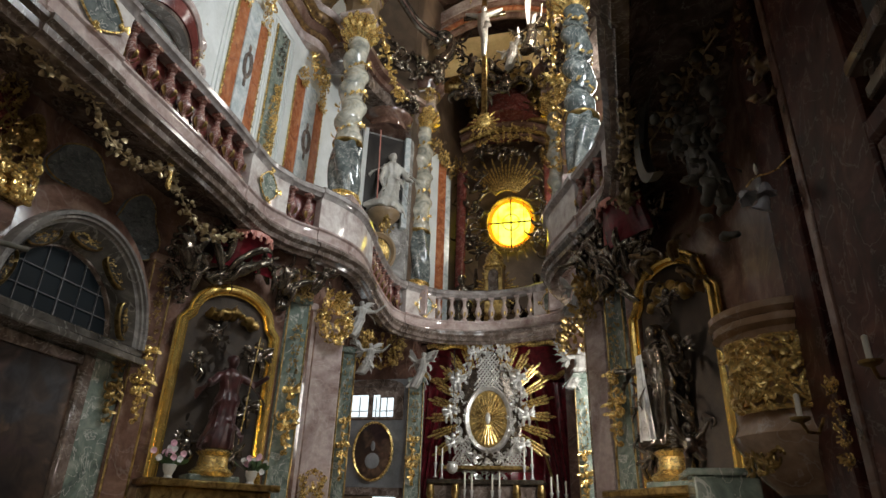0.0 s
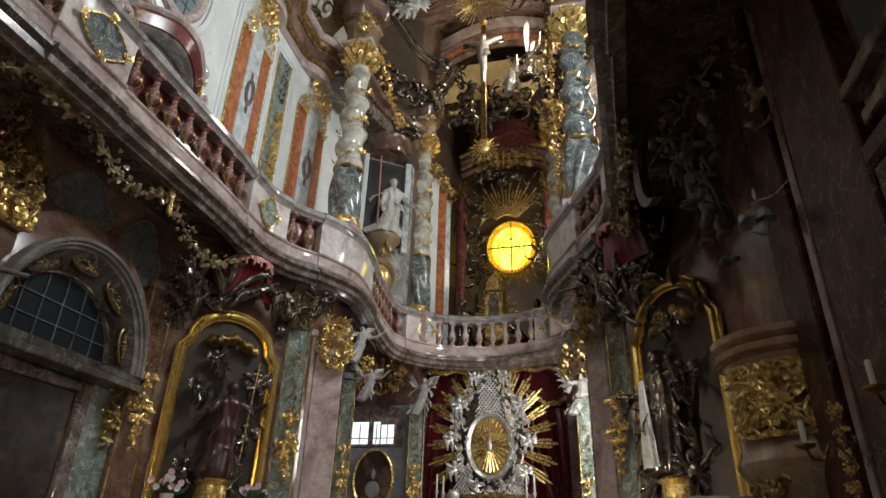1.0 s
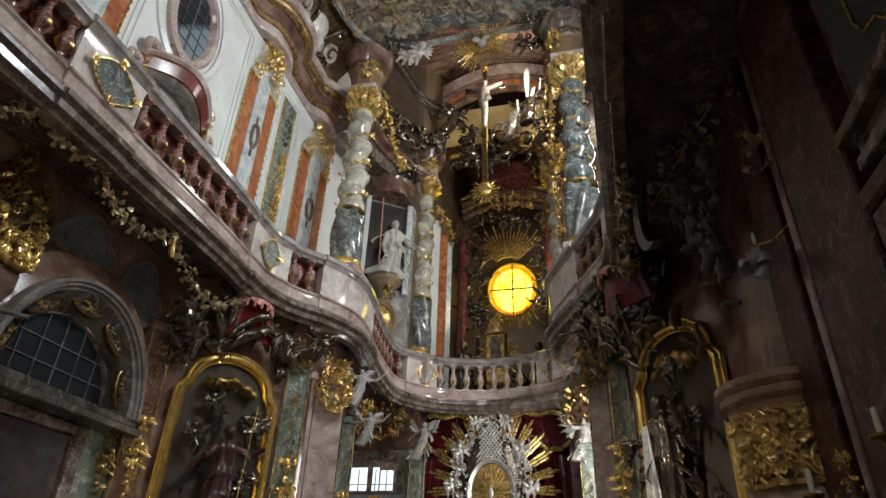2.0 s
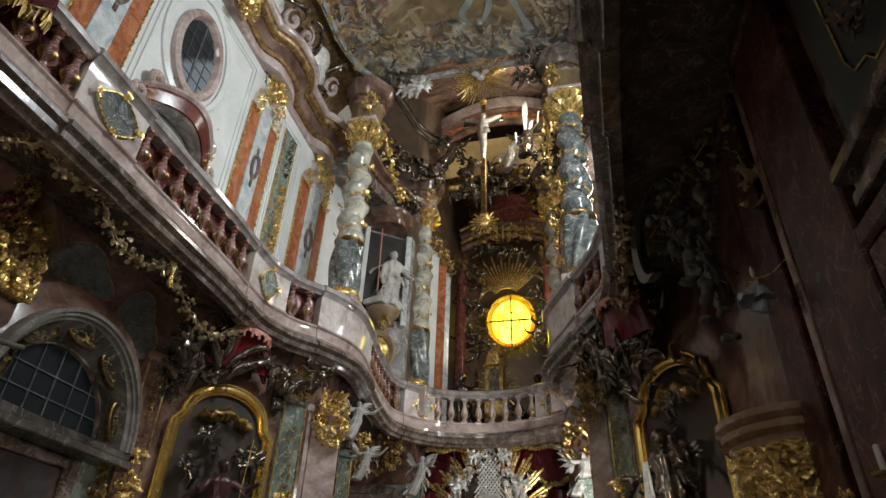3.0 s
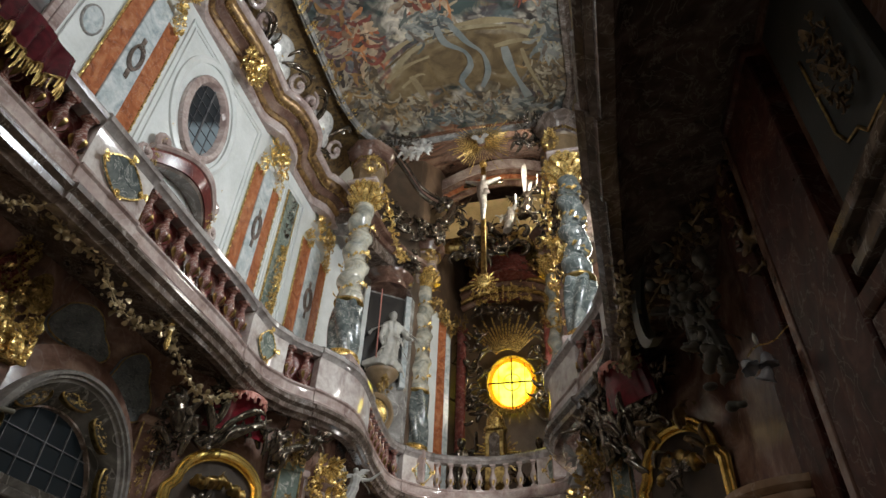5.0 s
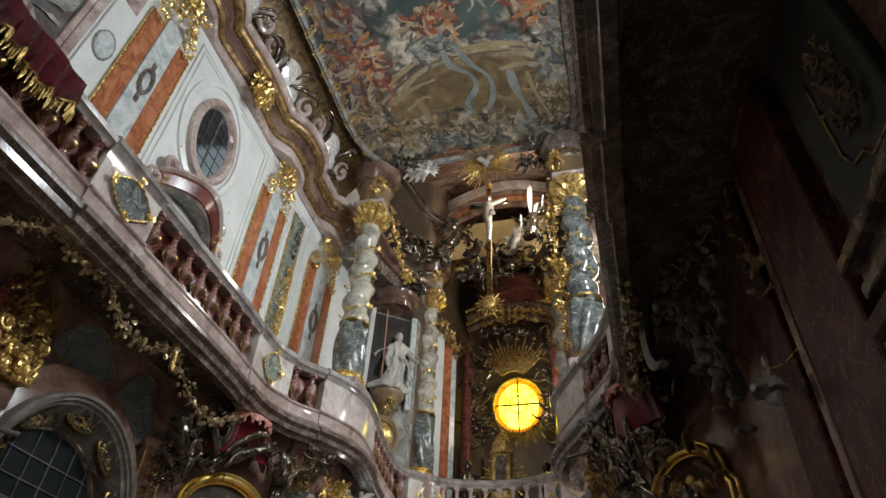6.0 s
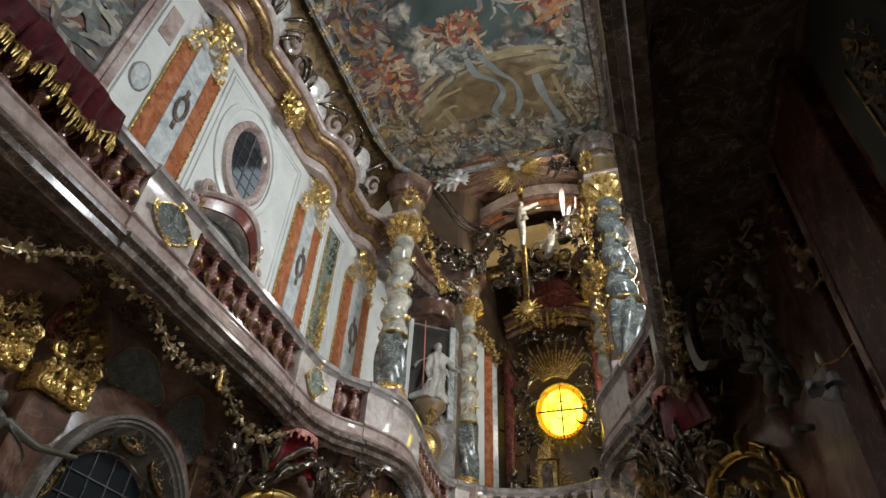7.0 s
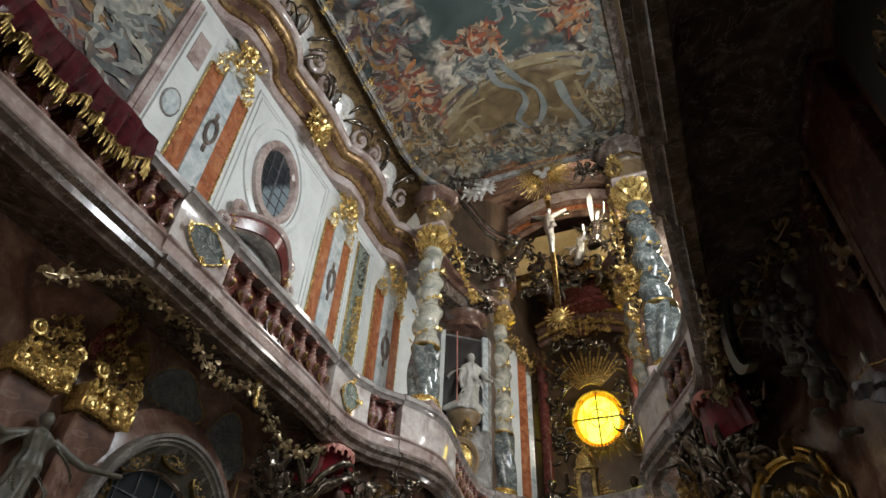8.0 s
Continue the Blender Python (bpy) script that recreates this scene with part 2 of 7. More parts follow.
FRIEZE = painted("wall_fresco", [(0.1, 0.11, 0.12), (0.16, 0.11, 0.09), (0.2, 0.17, 0.15), (0.09, 0.06, 0.06), (0.17, 0.18, 0.19), (0.14, 0.12, 0.09)], 1.0, 0.6)


# ---- mesh building ----
class Shape:
    """Gathers vertices and faces of one mesh."""

    def __init__(self, m=None):
        self.v, self.f, self.m = [], [], m or Matrix()

    def add(self, verts, faces):
        k = len(self.v)
        self.v += [self.m @ Vector(p) for p in verts]
        self.f += [[k + i for i in q] for q in faces]
        return self

    def box(self, x0, x1, y0, y1, z0, z1, c=0.0):
        """A block with its edges cut off by c."""
        if c <= 0:
            vs = [(x, y, z) for z in (z0, z1) for y in (y0, y1) for x in (x0, x1)]
            return self.add(vs, [(0, 2, 3, 1), (4, 5, 7, 6), (0, 1, 5, 4), (2, 6, 7, 3), (0, 4, 6, 2), (1, 3, 7, 5)])
        def ring(d, z):
            return [(x0 + d, y0, z), (x1 - d, y0, z), (x1, y0 + d, z), (x1, y1 - d, z), (x1 - d, y1, z), (x0 + d, y1, z), (x0, y1 - d, z), (x0, y0 + d, z)]
        def inner(z):
            return [(x0 + c, y0 + c, z)] * 1 + [(x1 - c, y0 + c, z)] * 2 + [(x1 - c, y1 - c, z)] * 2 + [(x0 + c, y1 - c, z)] * 2 + [(x0 + c, y0 + c, z)]
        rings = [inner(z0), ring(c, z0 + c), ring(c, z1 - c), inner(z1)]
        fs = [(j * 8 + i, j * 8 + (i + 1) % 8, j * 8 + 8 + (i + 1) % 8, j * 8 + 8 + i) for j in range(3) for i in range(8)]
        fs += [(6, 4, 2, 0), (24, 26, 28, 30)]
        return self.add([p for r in rings for p in r], fs)

    def lathe(self, prof, n=16, at=(0, 0, 0), a0=0.0, a1=2 * math.pi, wave=None):
        """A turned body; prof: (radius, z). wave(angle, z) scales the radius."""
        full = a1 - a0 > 6.28
        k = n if full else n + 1
        vs = []
        for r, z in prof:
            for i in range(k):
                a = a0 + (a1 - a0) * i / n
                q = r * (wave(a, z) if wave else 1)
                vs.append((at[0] + q * math.cos(a), at[1] + q * math.sin(a), at[2] + z))
        fs = []
        for j in range(len(prof) - 1):
            for i in range(n):
                i2 = (i + 1) % k
                fs.append((j * k + i, j * k + i2, j * k + k + i2, j * k + k + i))
        if full:
            fs += [tuple(range(k - 1, -1, -1)), tuple(range((len(prof) - 1) * k, len(prof) * k))]
        return self.add(vs, fs)

    def tube(self, pts, radii, n=6):
        pts = [Vector(p) for p in pts]
        if not isinstance(radii, (list, tuple)):
            radii = [radii] * len(pts)
        vs = []
        for i, p in enumerate(pts):
            t = (pts[min(i + 1, len(pts) - 1)] - pts[max(i - 1, 0)])
            t = t.normalized() if t.length > 1e-6 else Vector((0, 0, 1))
            u = t.cross(Vector((0.31, 0.87, 0.38))).normalized()
            w = t.cross(u)
            vs += [p + radii[i] * (math.cos(a) * u + math.sin(a) * w) for a in [2 * math.pi * q / n for q in range(n)]]
        fs = [(j * n + i, j * n + (i + 1) % n, j * n + n + (i + 1) % n, j * n + n + i) for j in range(len(pts) - 1) for i in range(n)]
        fs += [tuple(range(n - 1, -1, -1)), tuple(range(len(vs) - n, len(vs)))]
        return self.add(vs, fs)

    def ball(self, c, r, n=8, m=6, turn=None):
        r = r if isinstance(r, (tuple, list)) else (r, r, r)
        vs = []
        for j in range(m + 1):
            b = math.pi * (j / m - 0.5)
            b = max(min(b, 1.45), -1.45)
            for i in range(n):
                a = 2 * math.pi * i / n
                p = Vector((r[0] * math.cos(b) * math.cos(a), r[1] * math.cos(b) * math.sin(a), r[2] * math.sin(b)))
                vs.append(Vector(c) + (turn @ p if turn else p))
        fs = [(j * n + i, j * n + (i + 1) % n, j * n + n + (i + 1) % n, j * n + n + i) for j in range(m) for i in range(n)]
        fs += [tuple(range(n - 1, -1, -1)), tuple(range(m * n, m * n + n))]
        return self.add(vs, fs)

    def leaf(self, base, way, out, length, width, curl=0.5):
        """A fleshy pointed leaf that curls away from the wall."""
        base, way, out = Vector(base), Vector(way).normalized(), Vector(out).normalized()
        side = way.cross(out).normalized()
        vs = []
        for i in range(5):
            u = i / 4
            mid = base + way * length * u * (1 - 0.25 * curl * u) + out * (0.25 * math.sin(u * 2.6) + curl * 0.3 * u * u) * length
            wd = width * (0.35 + 1.3 * math.sin(min(u * 2.4, 2.4)) - 0.9 * u * u) * 0.5 if i < 4 else 0.01 * width
            vs += [mid - side * wd + out * wd * 0.25, mid + out * 0.02 * width, mid + side * wd + out * wd * 0.25, mid - out * 0.14 * width]
        fs = []
        for j in range(4):
            for i in range(4):
                fs.append((j * 4 + i, j * 4 + (i + 1) % 4, j * 4 + 4 + (i + 1) % 4, j * 4 + 4 + i))
        fs += [(3, 2, 1, 0), (16, 17, 18, 19)]
        return self.add(vs, fs)

    def scroll(self, c, r, turns=1.4, start=0.0, flip=1, thick=0.2, out=0.1, n=5):
        """A C-scroll in the local x-z plane, its eye raised towards -y."""
        pts, rad = [], []
        k = max(8, int(turns * 11))
        for i in range(k + 1):
            u = i / k
            q = r * (1 - 0.82 * u)
            a = start + flip * turns * 2 * math.pi * u
            pts.append((c[0] + q * math.cos(a), c[1] - out * u * r * 2, c[2] + q * math.sin(a)))
            rad.append(r * thick * (0.45 + 0.75 * math.sin(math.pi * min(1, u * 1.15))) + 0.002)
        self.tube(pts, rad, n)
        return self.ball((c[0], c[1] - out * r * 2, c[2]), r * thick * 1.3, 6, 4)

    def sweep(self, path, prof, closed=True):
        """A profile of (out, z) drawn along a plan path; out is to the right of the way."""
        k = len(prof)
        vs = []
        for i, (x, y) in enumerate(path):
            ax, ay = path[max(i - 1, 0)]
            bx, by = path[min(i + 1, len(path) - 1)]
            tx, ty = bx - ax, by - ay
            q = math.hypot(tx, ty) or 1
            nx, ny = ty / q, -tx / q
            vs += [(x + nx * o, y + ny * o, z) for o, z in prof]
        m = k if closed else k - 1
        fs = [(j * k + i, j * k + k + i, j * k + k + (i + 1) % k, j * k + (i + 1) % k) for j in range(len(path) - 1) for i in range(m)]
        if closed:
            fs += [tuple(range(k)), tuple(range(len(vs) - 1, len(vs) - 1 - k, -1))]
        return self.add(vs, fs)

    def strip(self, a, b, thick=None):
        """A surface between two rows of points."""
        n = len(a)
        return self.add(list(a) + list(b), [(i, i + 1, n + i + 1, n + i) for i in range(n - 1)])


def mesh_of(name, s, material, angle=38):
    me = bpy.data.meshes.new(name)
    me.from_pydata([tuple(p) for p in s.v], [], s.f)
    me.validate()
    bm = bmesh.new()
    bm.from_mesh(me)
    bmesh.ops.remove_doubles(bm, verts=bm.verts, dist=0.00005)
    bmesh.ops.recalc_face_normals(bm, faces=bm.faces)
    bm.to_mesh(me)
    bm.free()
    me.materials.append(material)
    me.polygons.foreach_set("use_smooth", [True] * len(me.polygons))
    me.set_sharp_from_angle(angle=radians(angle))
    return me


def part(name, s, material, parent=None, label="", at=None):
    ob = new(name, mesh_of(name, s, material) if isinstance(s, Shape) else s)
    ob.parent = parent
    if at is not None:
        ob.matrix_basis = at
    return tagged(ob, label)


def thing(name, label, category, at=None, group="", kind=""):
    ob = new(name)
    ob.empty_display_size = 0.1
    if at is not None:
        ob.matrix_basis = at
    return tagged(ob, label, category, group, kind)


def whole(name, s, material, label, category, at=None, group="", kind=""):
    ob = part(name, s, material, None, "", at)
    return tagged(ob, label, category, group, kind)


def spline(pts, step=0.12):
    """Points along a smooth plan curve through pts."""
    P = [Vector(p) for p in pts]
    P = [2 * P[0] - P[1]] + P + [2 * P[-1] - P[-2]]
    out = []
    for i in range(1, len(P) - 2):
        a, b, c, d = P[i - 1:i + 3]
        n = max(2, int((c - b).length / step))
        for k in range(n):
            u = k / n
            out.append(0.5 * (2 * b + (c - a) * u + (2 * a - 5 * b + 4 * c - d) * u * u + (3 * b - a - 3 * c + d) * u ** 3))
    return [tuple(p) for p in out] + [tuple(P[-2])]


def face_to(x, y, z, nx, ny):
    """A pose whose -y looks along (nx, ny): for things on a wall that faces that way."""
    return pose(x, y, z, 0, 0, math.degrees(math.atan2(nx, -ny)))


def between(path, a, b):
    """The stretch of a path whose nearest points are a and b."""
    near = lambda q: min(range(len(path)), key=lambda i: (path[i][0] - q[0]) ** 2 + (path[i][1] - q[1]) ** 2)
    i, j = sorted((near(a), near(b)))
    return path[i:j + 1]


# ---- structure ----
whole("floor", Shape().box(-6, 6.4, -6.4, 24, -0.3, 0.0), STONE, "worn pale stone floor of the church", "floor", kind="structure")

# the line of the gallery's handrail, from the rear on one side round the chancel to the rear on the other
RAIL = spline([(-2.87, -5.8), (-2.87, -2), (-2.87, 2), (-2.87, 5), (-2.87, 7.5), (-2.94, 8.6), (-2.92, 9.2), (-2.65, 9.85), (-2.36, 10.25), (-2.08, 10.8), (-1.95, 11.45), (-2.1, 12.65), (-2.28, 14.0), (-2.3, 15.2),
               (-1.75, 16.1), (-1.0, 16.5), (0.0, 16.7), (1.0, 16.55), (2.1, 16.1), (2.6, 15.4), (2.6, 14.3), (2.2, 13.0), (2.2, 12.0), (2.75, 10.7),
               (3.4, 9.1), (3.42, 7.6), (3.32, 5), (3.3, 2), (3.3, -2), (3.3, -5.8)])
gallery = thing("gallery", "pink and grey marble gallery running round the church above the altars", "gallery", kind="structure")
part("cornice", Shape().sweep(RAIL, [(-1.9, 6.8), (-0.5, 6.6), (-0.2, 6.46), (-0.12, 6.32), (0.02, 6.3), (0.05, 6.36), (0.12, 6.38), (0.13, 6.47), (0.2, 6.52), (0.2, 6.58), (0.1, 6.63), (0.1, 6.67), (-0.1, 6.7), (-1.9, 7.0)]), DARK, gallery, "dark grey marble cornice with stepped moulding")
part("fascia", Shape().sweep(RAIL, [(-0.16, 6.67), (0.07, 6.67), (0.09, 6.71), (0.06, 6.75), (0.06, 6.9), (0.09, 6.93), (0.09, 6.96), (-0.16, 6.96)]), PINK, gallery, "polished pink marble band")
part("handrail", Shape().sweep(RAIL, [(-0.14, 7.66), (0.06, 7.66), (0.08, 7.71), (0.13, 7.74), (0.14, 7.82), (0.1, 7.87), (0.04, 7.9), (-0.16, 7.9), (-0.18, 7.8)]), RAILING, gallery, "grey marble handrail")
part("gallery_floor", Shape().sweep(RAIL, [(-2.2, 6.95), (-0.16, 6.95), (-0.16, 7.0), (-2.2, 7.03)]), STONE, gallery)

PIERS = [((-2.87, -2.2), (-2.87, -0.8)), ((-2.87, 3.95), (-2.87, 5.15)), ((-2.93, 8.45), (-2.77, 9.6)), ((-2.36, 10.25), (-2.08, 12.5)), ((-2.1, 15.6), (-1.4, 16.32)),
         ((1.4, 16.4), (2.45, 15.7)), ((2.5, 13.9), (2.2, 12.2)), ((2.2, 12.2), (2.8, 10.6)), ((3.3, 9.4), (3.42, 8.3)), ((3.32, 5.15), (3.31, 3.95)), ((3.3, -0.8), (3.3, -2.2))]
on_pier = set()
for a, b in PIERS:
    run = between(RAIL, a, b)
    on_pier.update(run)
    part("pier", Shape().sweep(run, [(-0.15, 6.94), (0.1, 6.94), (0.08, 7.01), (0.075, 7.58), (0.1, 7.66), (-0.15, 7.66)]), PALE, gallery)
    part("pier_cap", Shape().sweep(run, [(-0.19, 7.645), (0.1, 7.645), (0.13, 7.72), (0.175, 7.75), (0.18, 7.83), (0.13, 7.885), (0.04, 7.915), (-0.19, 7.915)]), RAILING, gallery, "projecting stretch of grey marble handrail")
    part("pier_foot", Shape().sweep(run, [(-0.1, 6.655), (0.11, 6.655), (0.13, 6.7), (0.095, 6.74), (0.095, 6.9), (0.13, 6.93), (0.13, 6.965), (-0.1, 6.965)]), PINK, gallery, "projecting stretch of pink marble band")
    part("pier_cornice", Shape().sweep(run, [(-0.1, 6.29), (0.06, 6.29), (0.09, 6.35), (0.16, 6.37), (0.17, 6.46), (0.25, 6.51), (0.25, 6.59), (0.14, 6.64), (-0.1, 6.64)]), DARK, gallery, "projecting stretch of dark cornice")

baluster_mesh = mesh_of("baluster", Shape().box(-0.08, 0.08, -0.08, 0.08, 0, 0.06, 0.008).lathe(
    [(0.06, 0.06), (0.075, 0.08), (0.05, 0.1), (0.055, 0.15), (0.1, 0.26), (0.102, 0.32), (0.065, 0.43), (0.045, 0.5), (0.043, 0.58), (0.065, 0.6), (0.045, 0.625), (0.07, 0.65)], 10).box(-0.08, 0.08, -0.08, 0.08, 0.65, 0.71, 0.008), BALUSTER)
pale_baluster = baluster_mesh.copy()
pale_baluster.materials.clear()
pale_baluster.materials.append(PINK)
gold_bits = Shape()
for a in range(5):
    th = a * 2 * math.pi / 5
    gold_bits.leaf((0.07 * math.cos(th), 0.07 * math.sin(th), 0.13), (0.25 * math.cos(th), 0.25 * math.sin(th), 1), (math.cos(th), math.sin(th), 0), 0.16, 0.05, 0.2)
baluster_gold = mesh_of("gilt_leafwork", gold_bits, OLDGOLD)
run = 0.0
last = RAIL[0]
for p in RAIL:
    run += math.hypot(p[0] - last[0], p[1] - last[1])
    last = p
    if run >= 0.34 and p not in on_pier:
        run = 0.0
        ob = part("baluster", pale_baluster if abs(p[0]) < 2 and p[1] > 15.5 else baluster_mesh, None, gallery, "", pose(p[0] , p[1], 6.955, 0, 0, 0))
        part("gilt_leafwork", baluster_gold, None, ob)
# dark red boards behind the balusters
for a, b in ((RAIL[0], (-1.5, 16.4)), ((1.4, 16.4), RAIL[-1])):
    part("backing", Shape().sweep(between(RAIL, a, b), [(-0.17, 6.95), (-0.13, 6.95), (-0.13, 7.7), (-0.17, 7.7)]), RED, gallery, "dark red marble backing")

# lower and upper side walls, closed round the church
LOWER = [(-4.2, -6.2), (-4.2, 8.1), (-3.95, 8.5), (-2.85, 10.1), (-2.55, 10.5), (-2.3, 11.6), (-2.5, 12.6), (-4.0, 13.2), (-4.0, 16.35), (-2.05, 16.35), (-2.0, 18.2),
         (2.1, 18.2), (2.1, 16.35), (4.0, 16.35), (4.0, 13.2), (2.7, 12.6), (2.75, 11.6), (3.3, 10.5), (3.55, 9.95), (4.45, 8.6), (4.7, 8.2), (4.7, -6.2)]
whole("wall_lower", Shape().sweep(LOWER, [(-0.3, -0.05), (0, -0.05), (0, 6.8), (-0.3, 6.8)]), ROSE, "mottled rose and grey stucco marble lower walls", "wall", kind="structure")
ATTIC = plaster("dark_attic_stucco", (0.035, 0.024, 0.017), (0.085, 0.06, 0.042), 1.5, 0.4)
UPPER = [(-4.2, -6.2), (-4.2, 13.6), (-4.0, 14.3)]
NICHE_WALL = [(-4.0, 14.3), (-2.25, 15.6), (-2.2, 16.0)]
APSE = [(-2.2, 15.9), (-1.95, 17.2), (-2.0, 20.4), (-1.2, 21.6), (1.3, 21.6), (2.1, 20.4), (2.1, 17.2), (2.35, 15.9)]
UPPER_R = [(4.3, 14.3), (4.8, 13.6), (4.8, -6.2)]
NICHE_WALL_R = [(2.35, 16.0), (2.4, 15.6), (4.3, 14.3)]
whole("wall_upper_north", Shape().sweep(UPPER, [(-0.3, 6.8), (0, 6.8), (0, 21), (-0.3, 21)]), WHITE, "white stucco upper wall above the gallery", "wall", kind="structure")
whole("wall_upper_south", Shape().sweep(UPPER_R, [(-0.3, 6.8), (0, 6.8), (0, 21), (-0.3, 21)]), WHITE, "white stucco upper wall in shade", "wall", kind="structure")
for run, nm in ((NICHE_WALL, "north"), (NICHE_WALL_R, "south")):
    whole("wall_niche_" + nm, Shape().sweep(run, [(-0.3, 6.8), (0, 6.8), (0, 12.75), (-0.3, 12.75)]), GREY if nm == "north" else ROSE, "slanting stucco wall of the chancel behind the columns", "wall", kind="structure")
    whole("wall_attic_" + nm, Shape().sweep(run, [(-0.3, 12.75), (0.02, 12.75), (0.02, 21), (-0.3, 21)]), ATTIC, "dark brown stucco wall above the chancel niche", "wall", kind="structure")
whole("wall_apse", Shape().sweep(APSE, [(-0.3, 6.8), (0, 6.8), (0, 23.2), (-0.3, 23.2)]), BROWN, "brown stucco wall of the upper chancel", "wall", kind="structure")
whole("wall_rear", Shape().box(-4.6, 5.2, -6.5, -6.2, -0.05, 21), GREYSTUCCO, "plain grey rear wall of the church", "wall", kind="structure")
whole("ceiling", Shape().box(-4.6, 5.2, -6.6, 24, 23.0, 23.3), OCHRE, "ochre stucco vault over the chancel", "ceiling", kind="structure")


# ---- vault: fresco, its frame and the cove ----
def vault_z(x):
    return 16.0 + 0.35 * math.sin(math.pi * (x + 3.05) / 6.4)


fres = Shape()
rows = [[(-3.05 + 6.4 * i / 24, -6.2 + 18.3 * j / 20, vault_z(-3.05 + 6.4 * i / 24)) for i in range(25)] for j in range(21)]
for r0, r1 in zip(rows, rows[1:]):
    fres.strip(r0, r1)
fresco = thing("ceiling_fresco", "large painted vault fresco with figures and a painted domed building", "fresco", kind="structure")
part("painted_vault", fres, FRESCO, fresco)
TAN = plaster("painted_stone", (0.24, 0.18, 0.1), (0.38, 0.31, 0.18), 1.2, 0.6)
TANDARK = plaster("painted_shade", (0.1, 0.07, 0.035), (0.19, 0.13, 0.06), 1.2, 0.6)
SKYPAINT = plaster("painted_sky", (0.03, 0.05, 0.05), (0.08, 0.11, 0.1), 0.8, 0.6)


def on_vault(pts, drop):
    return [(x, y, vault_z(x) - drop) for x, y in pts]


def painted_band(name, pts, width, material, drop):
    """A painted strip that lies on the vault along a smooth line."""
    line = spline(pts, 0.15)
    a, b = [], []
    for i, (x, y) in enumerate(line):
        x0, y0 = line[max(i - 1, 0)]
        x1, y1 = line[min(i + 1, len(line) - 1)]
        q = math.hypot(x1 - x0, y1 - y0) or 1
        w = width * (0.75 + 0.25 * math.sin(i * 0.7))
        a.append((x - (y1 - y0) / q * w / 2, y + (x1 - x0) / q * w / 2))
        b.append((x + (y1 - y0) / q * w / 2, y - (x1 - x0) / q * w / 2))
    return part(name, Shape().strip(on_vault(a, drop), on_vault(b, drop)), material, fresco)


SMOKE = plaster("painted_smoke", (0.15, 0.18, 0.18), (0.29, 0.3, 0.28), 1.5, 0.6)


def strokes_paint(name, palette):
    """Fresco colours: every brush stroke takes one of the palette, with soft shading inside it."""
    m, nt, b, co = nodes_of(name, 0.6)
    geo = nt.nodes.new("ShaderNodeNewGeometry")
    r = nt.nodes.new("ShaderNodeValToRGB")
    r.color_ramp.interpolation = "CONSTANT"
    e = r.color_ramp.elements
    while len(e) < len(palette):
        e.new(0.5)
    for k, (el, c) in enumerate(zip(e, palette)):
        el.position, el.color = k / len(palette), (*c, 1)
    nt.links.new(geo.outputs["Random Per Island"], r.inputs[0])
    tone = ramp(nt, noise_tex(nt, co, 4.5, 5, 0.8), ((0.3, (0.2, 0.2, 0.2)), (0.7, (0.75, 0.74, 0.7))))
    nt.links.new(mix(nt, 0.75, r.outputs[0], tone, "OVERLAY"), b.inputs["Base Color"])
    return m


def strokes(n, cx, cy, rx, ry, seed, place, length=0.5, width=0.14, lean=1.2):
    """Curved, tapering brush strokes heaped in an oval; place(x, y, lift) sets them on the surface."""
    rnd = random.Random(seed)
    s = Shape()
    for i in range(n):
        q, th = math.sqrt(rnd.random()), rnd.uniform(0, 6.28)
        x, y = cx + rx * q * math.cos(th), cy + ry * q * math.sin(th)
        a, bend, sway = rnd.gauss(lean, 0.6), rnd.gauss(0, 0.7), rnd.uniform(0, 6.28)
        ln, wd = length * rnd.uniform(0.4, 1.3), width * rnd.uniform(0.25, 1.0)
        lift = 0.004 + 0.007 * (i + 1) / n + 0.008 * (seed % 4)
        a_row, b_row = [], []
        for k in range(7):
            w = wd * math.sin(math.pi * (k + 0.35) / 6.9) ** 0.7 / 2
            a_row.append(place(x - w * math.sin(a), y + w * math.cos(a), lift))
            b_row.append(place(x + w * math.sin(a), y - w * math.cos(a), lift))
            a += bend / 3 + 0.45 * math.sin(1.9 * k + sway)
            x, y = x + ln / 6 * math.cos(a), y + ln / 6 * math.sin(a)
        s.strip(a_row, b_row)
    return s


def vault_place(x, y, lift):
    x = max(-3.0, min(3.3, x))
    return (x, min(y, 11.95), vault_z(x) - lift)


WARM = strokes_paint("figure_colours_warm", [(0.3, 0.09, 0.05), (0.44, 0.19, 0.08), (0.36, 0.28, 0.2), (0.2, 0.06, 0.045), (0.46, 0.33, 0.22), (0.1, 0.06, 0.045), (0.24, 0.15, 0.1)])
COOL = strokes_paint("figure_colours_cool", [(0.16, 0.18, 0.18), (0.28, 0.28, 0.26), (0.09, 0.1, 0.1), (0.36, 0.34, 0.29), (0.15, 0.12, 0.1), (0.12, 0.13, 0.12)])
ROBES = strokes_paint("robe_colours", [(0.13, 0.075, 0.08), (0.2, 0.17, 0.16), (0.32, 0.27, 0.21), (0.07, 0.055, 0.05), (0.3, 0.17, 0.07), (0.2, 0.075, 0.055), (0.15, 0.15, 0.16), (0.1, 0.08, 0.055)])
EARTH = strokes_paint("earth_colours", [(0.17, 0.12, 0.07), (0.28, 0.23, 0.16), (0.09, 0.068, 0.045), (0.32, 0.2, 0.085), (0.4, 0.34, 0.25), (0.18, 0.16, 0.14), (0.13, 0.1, 0.065)])
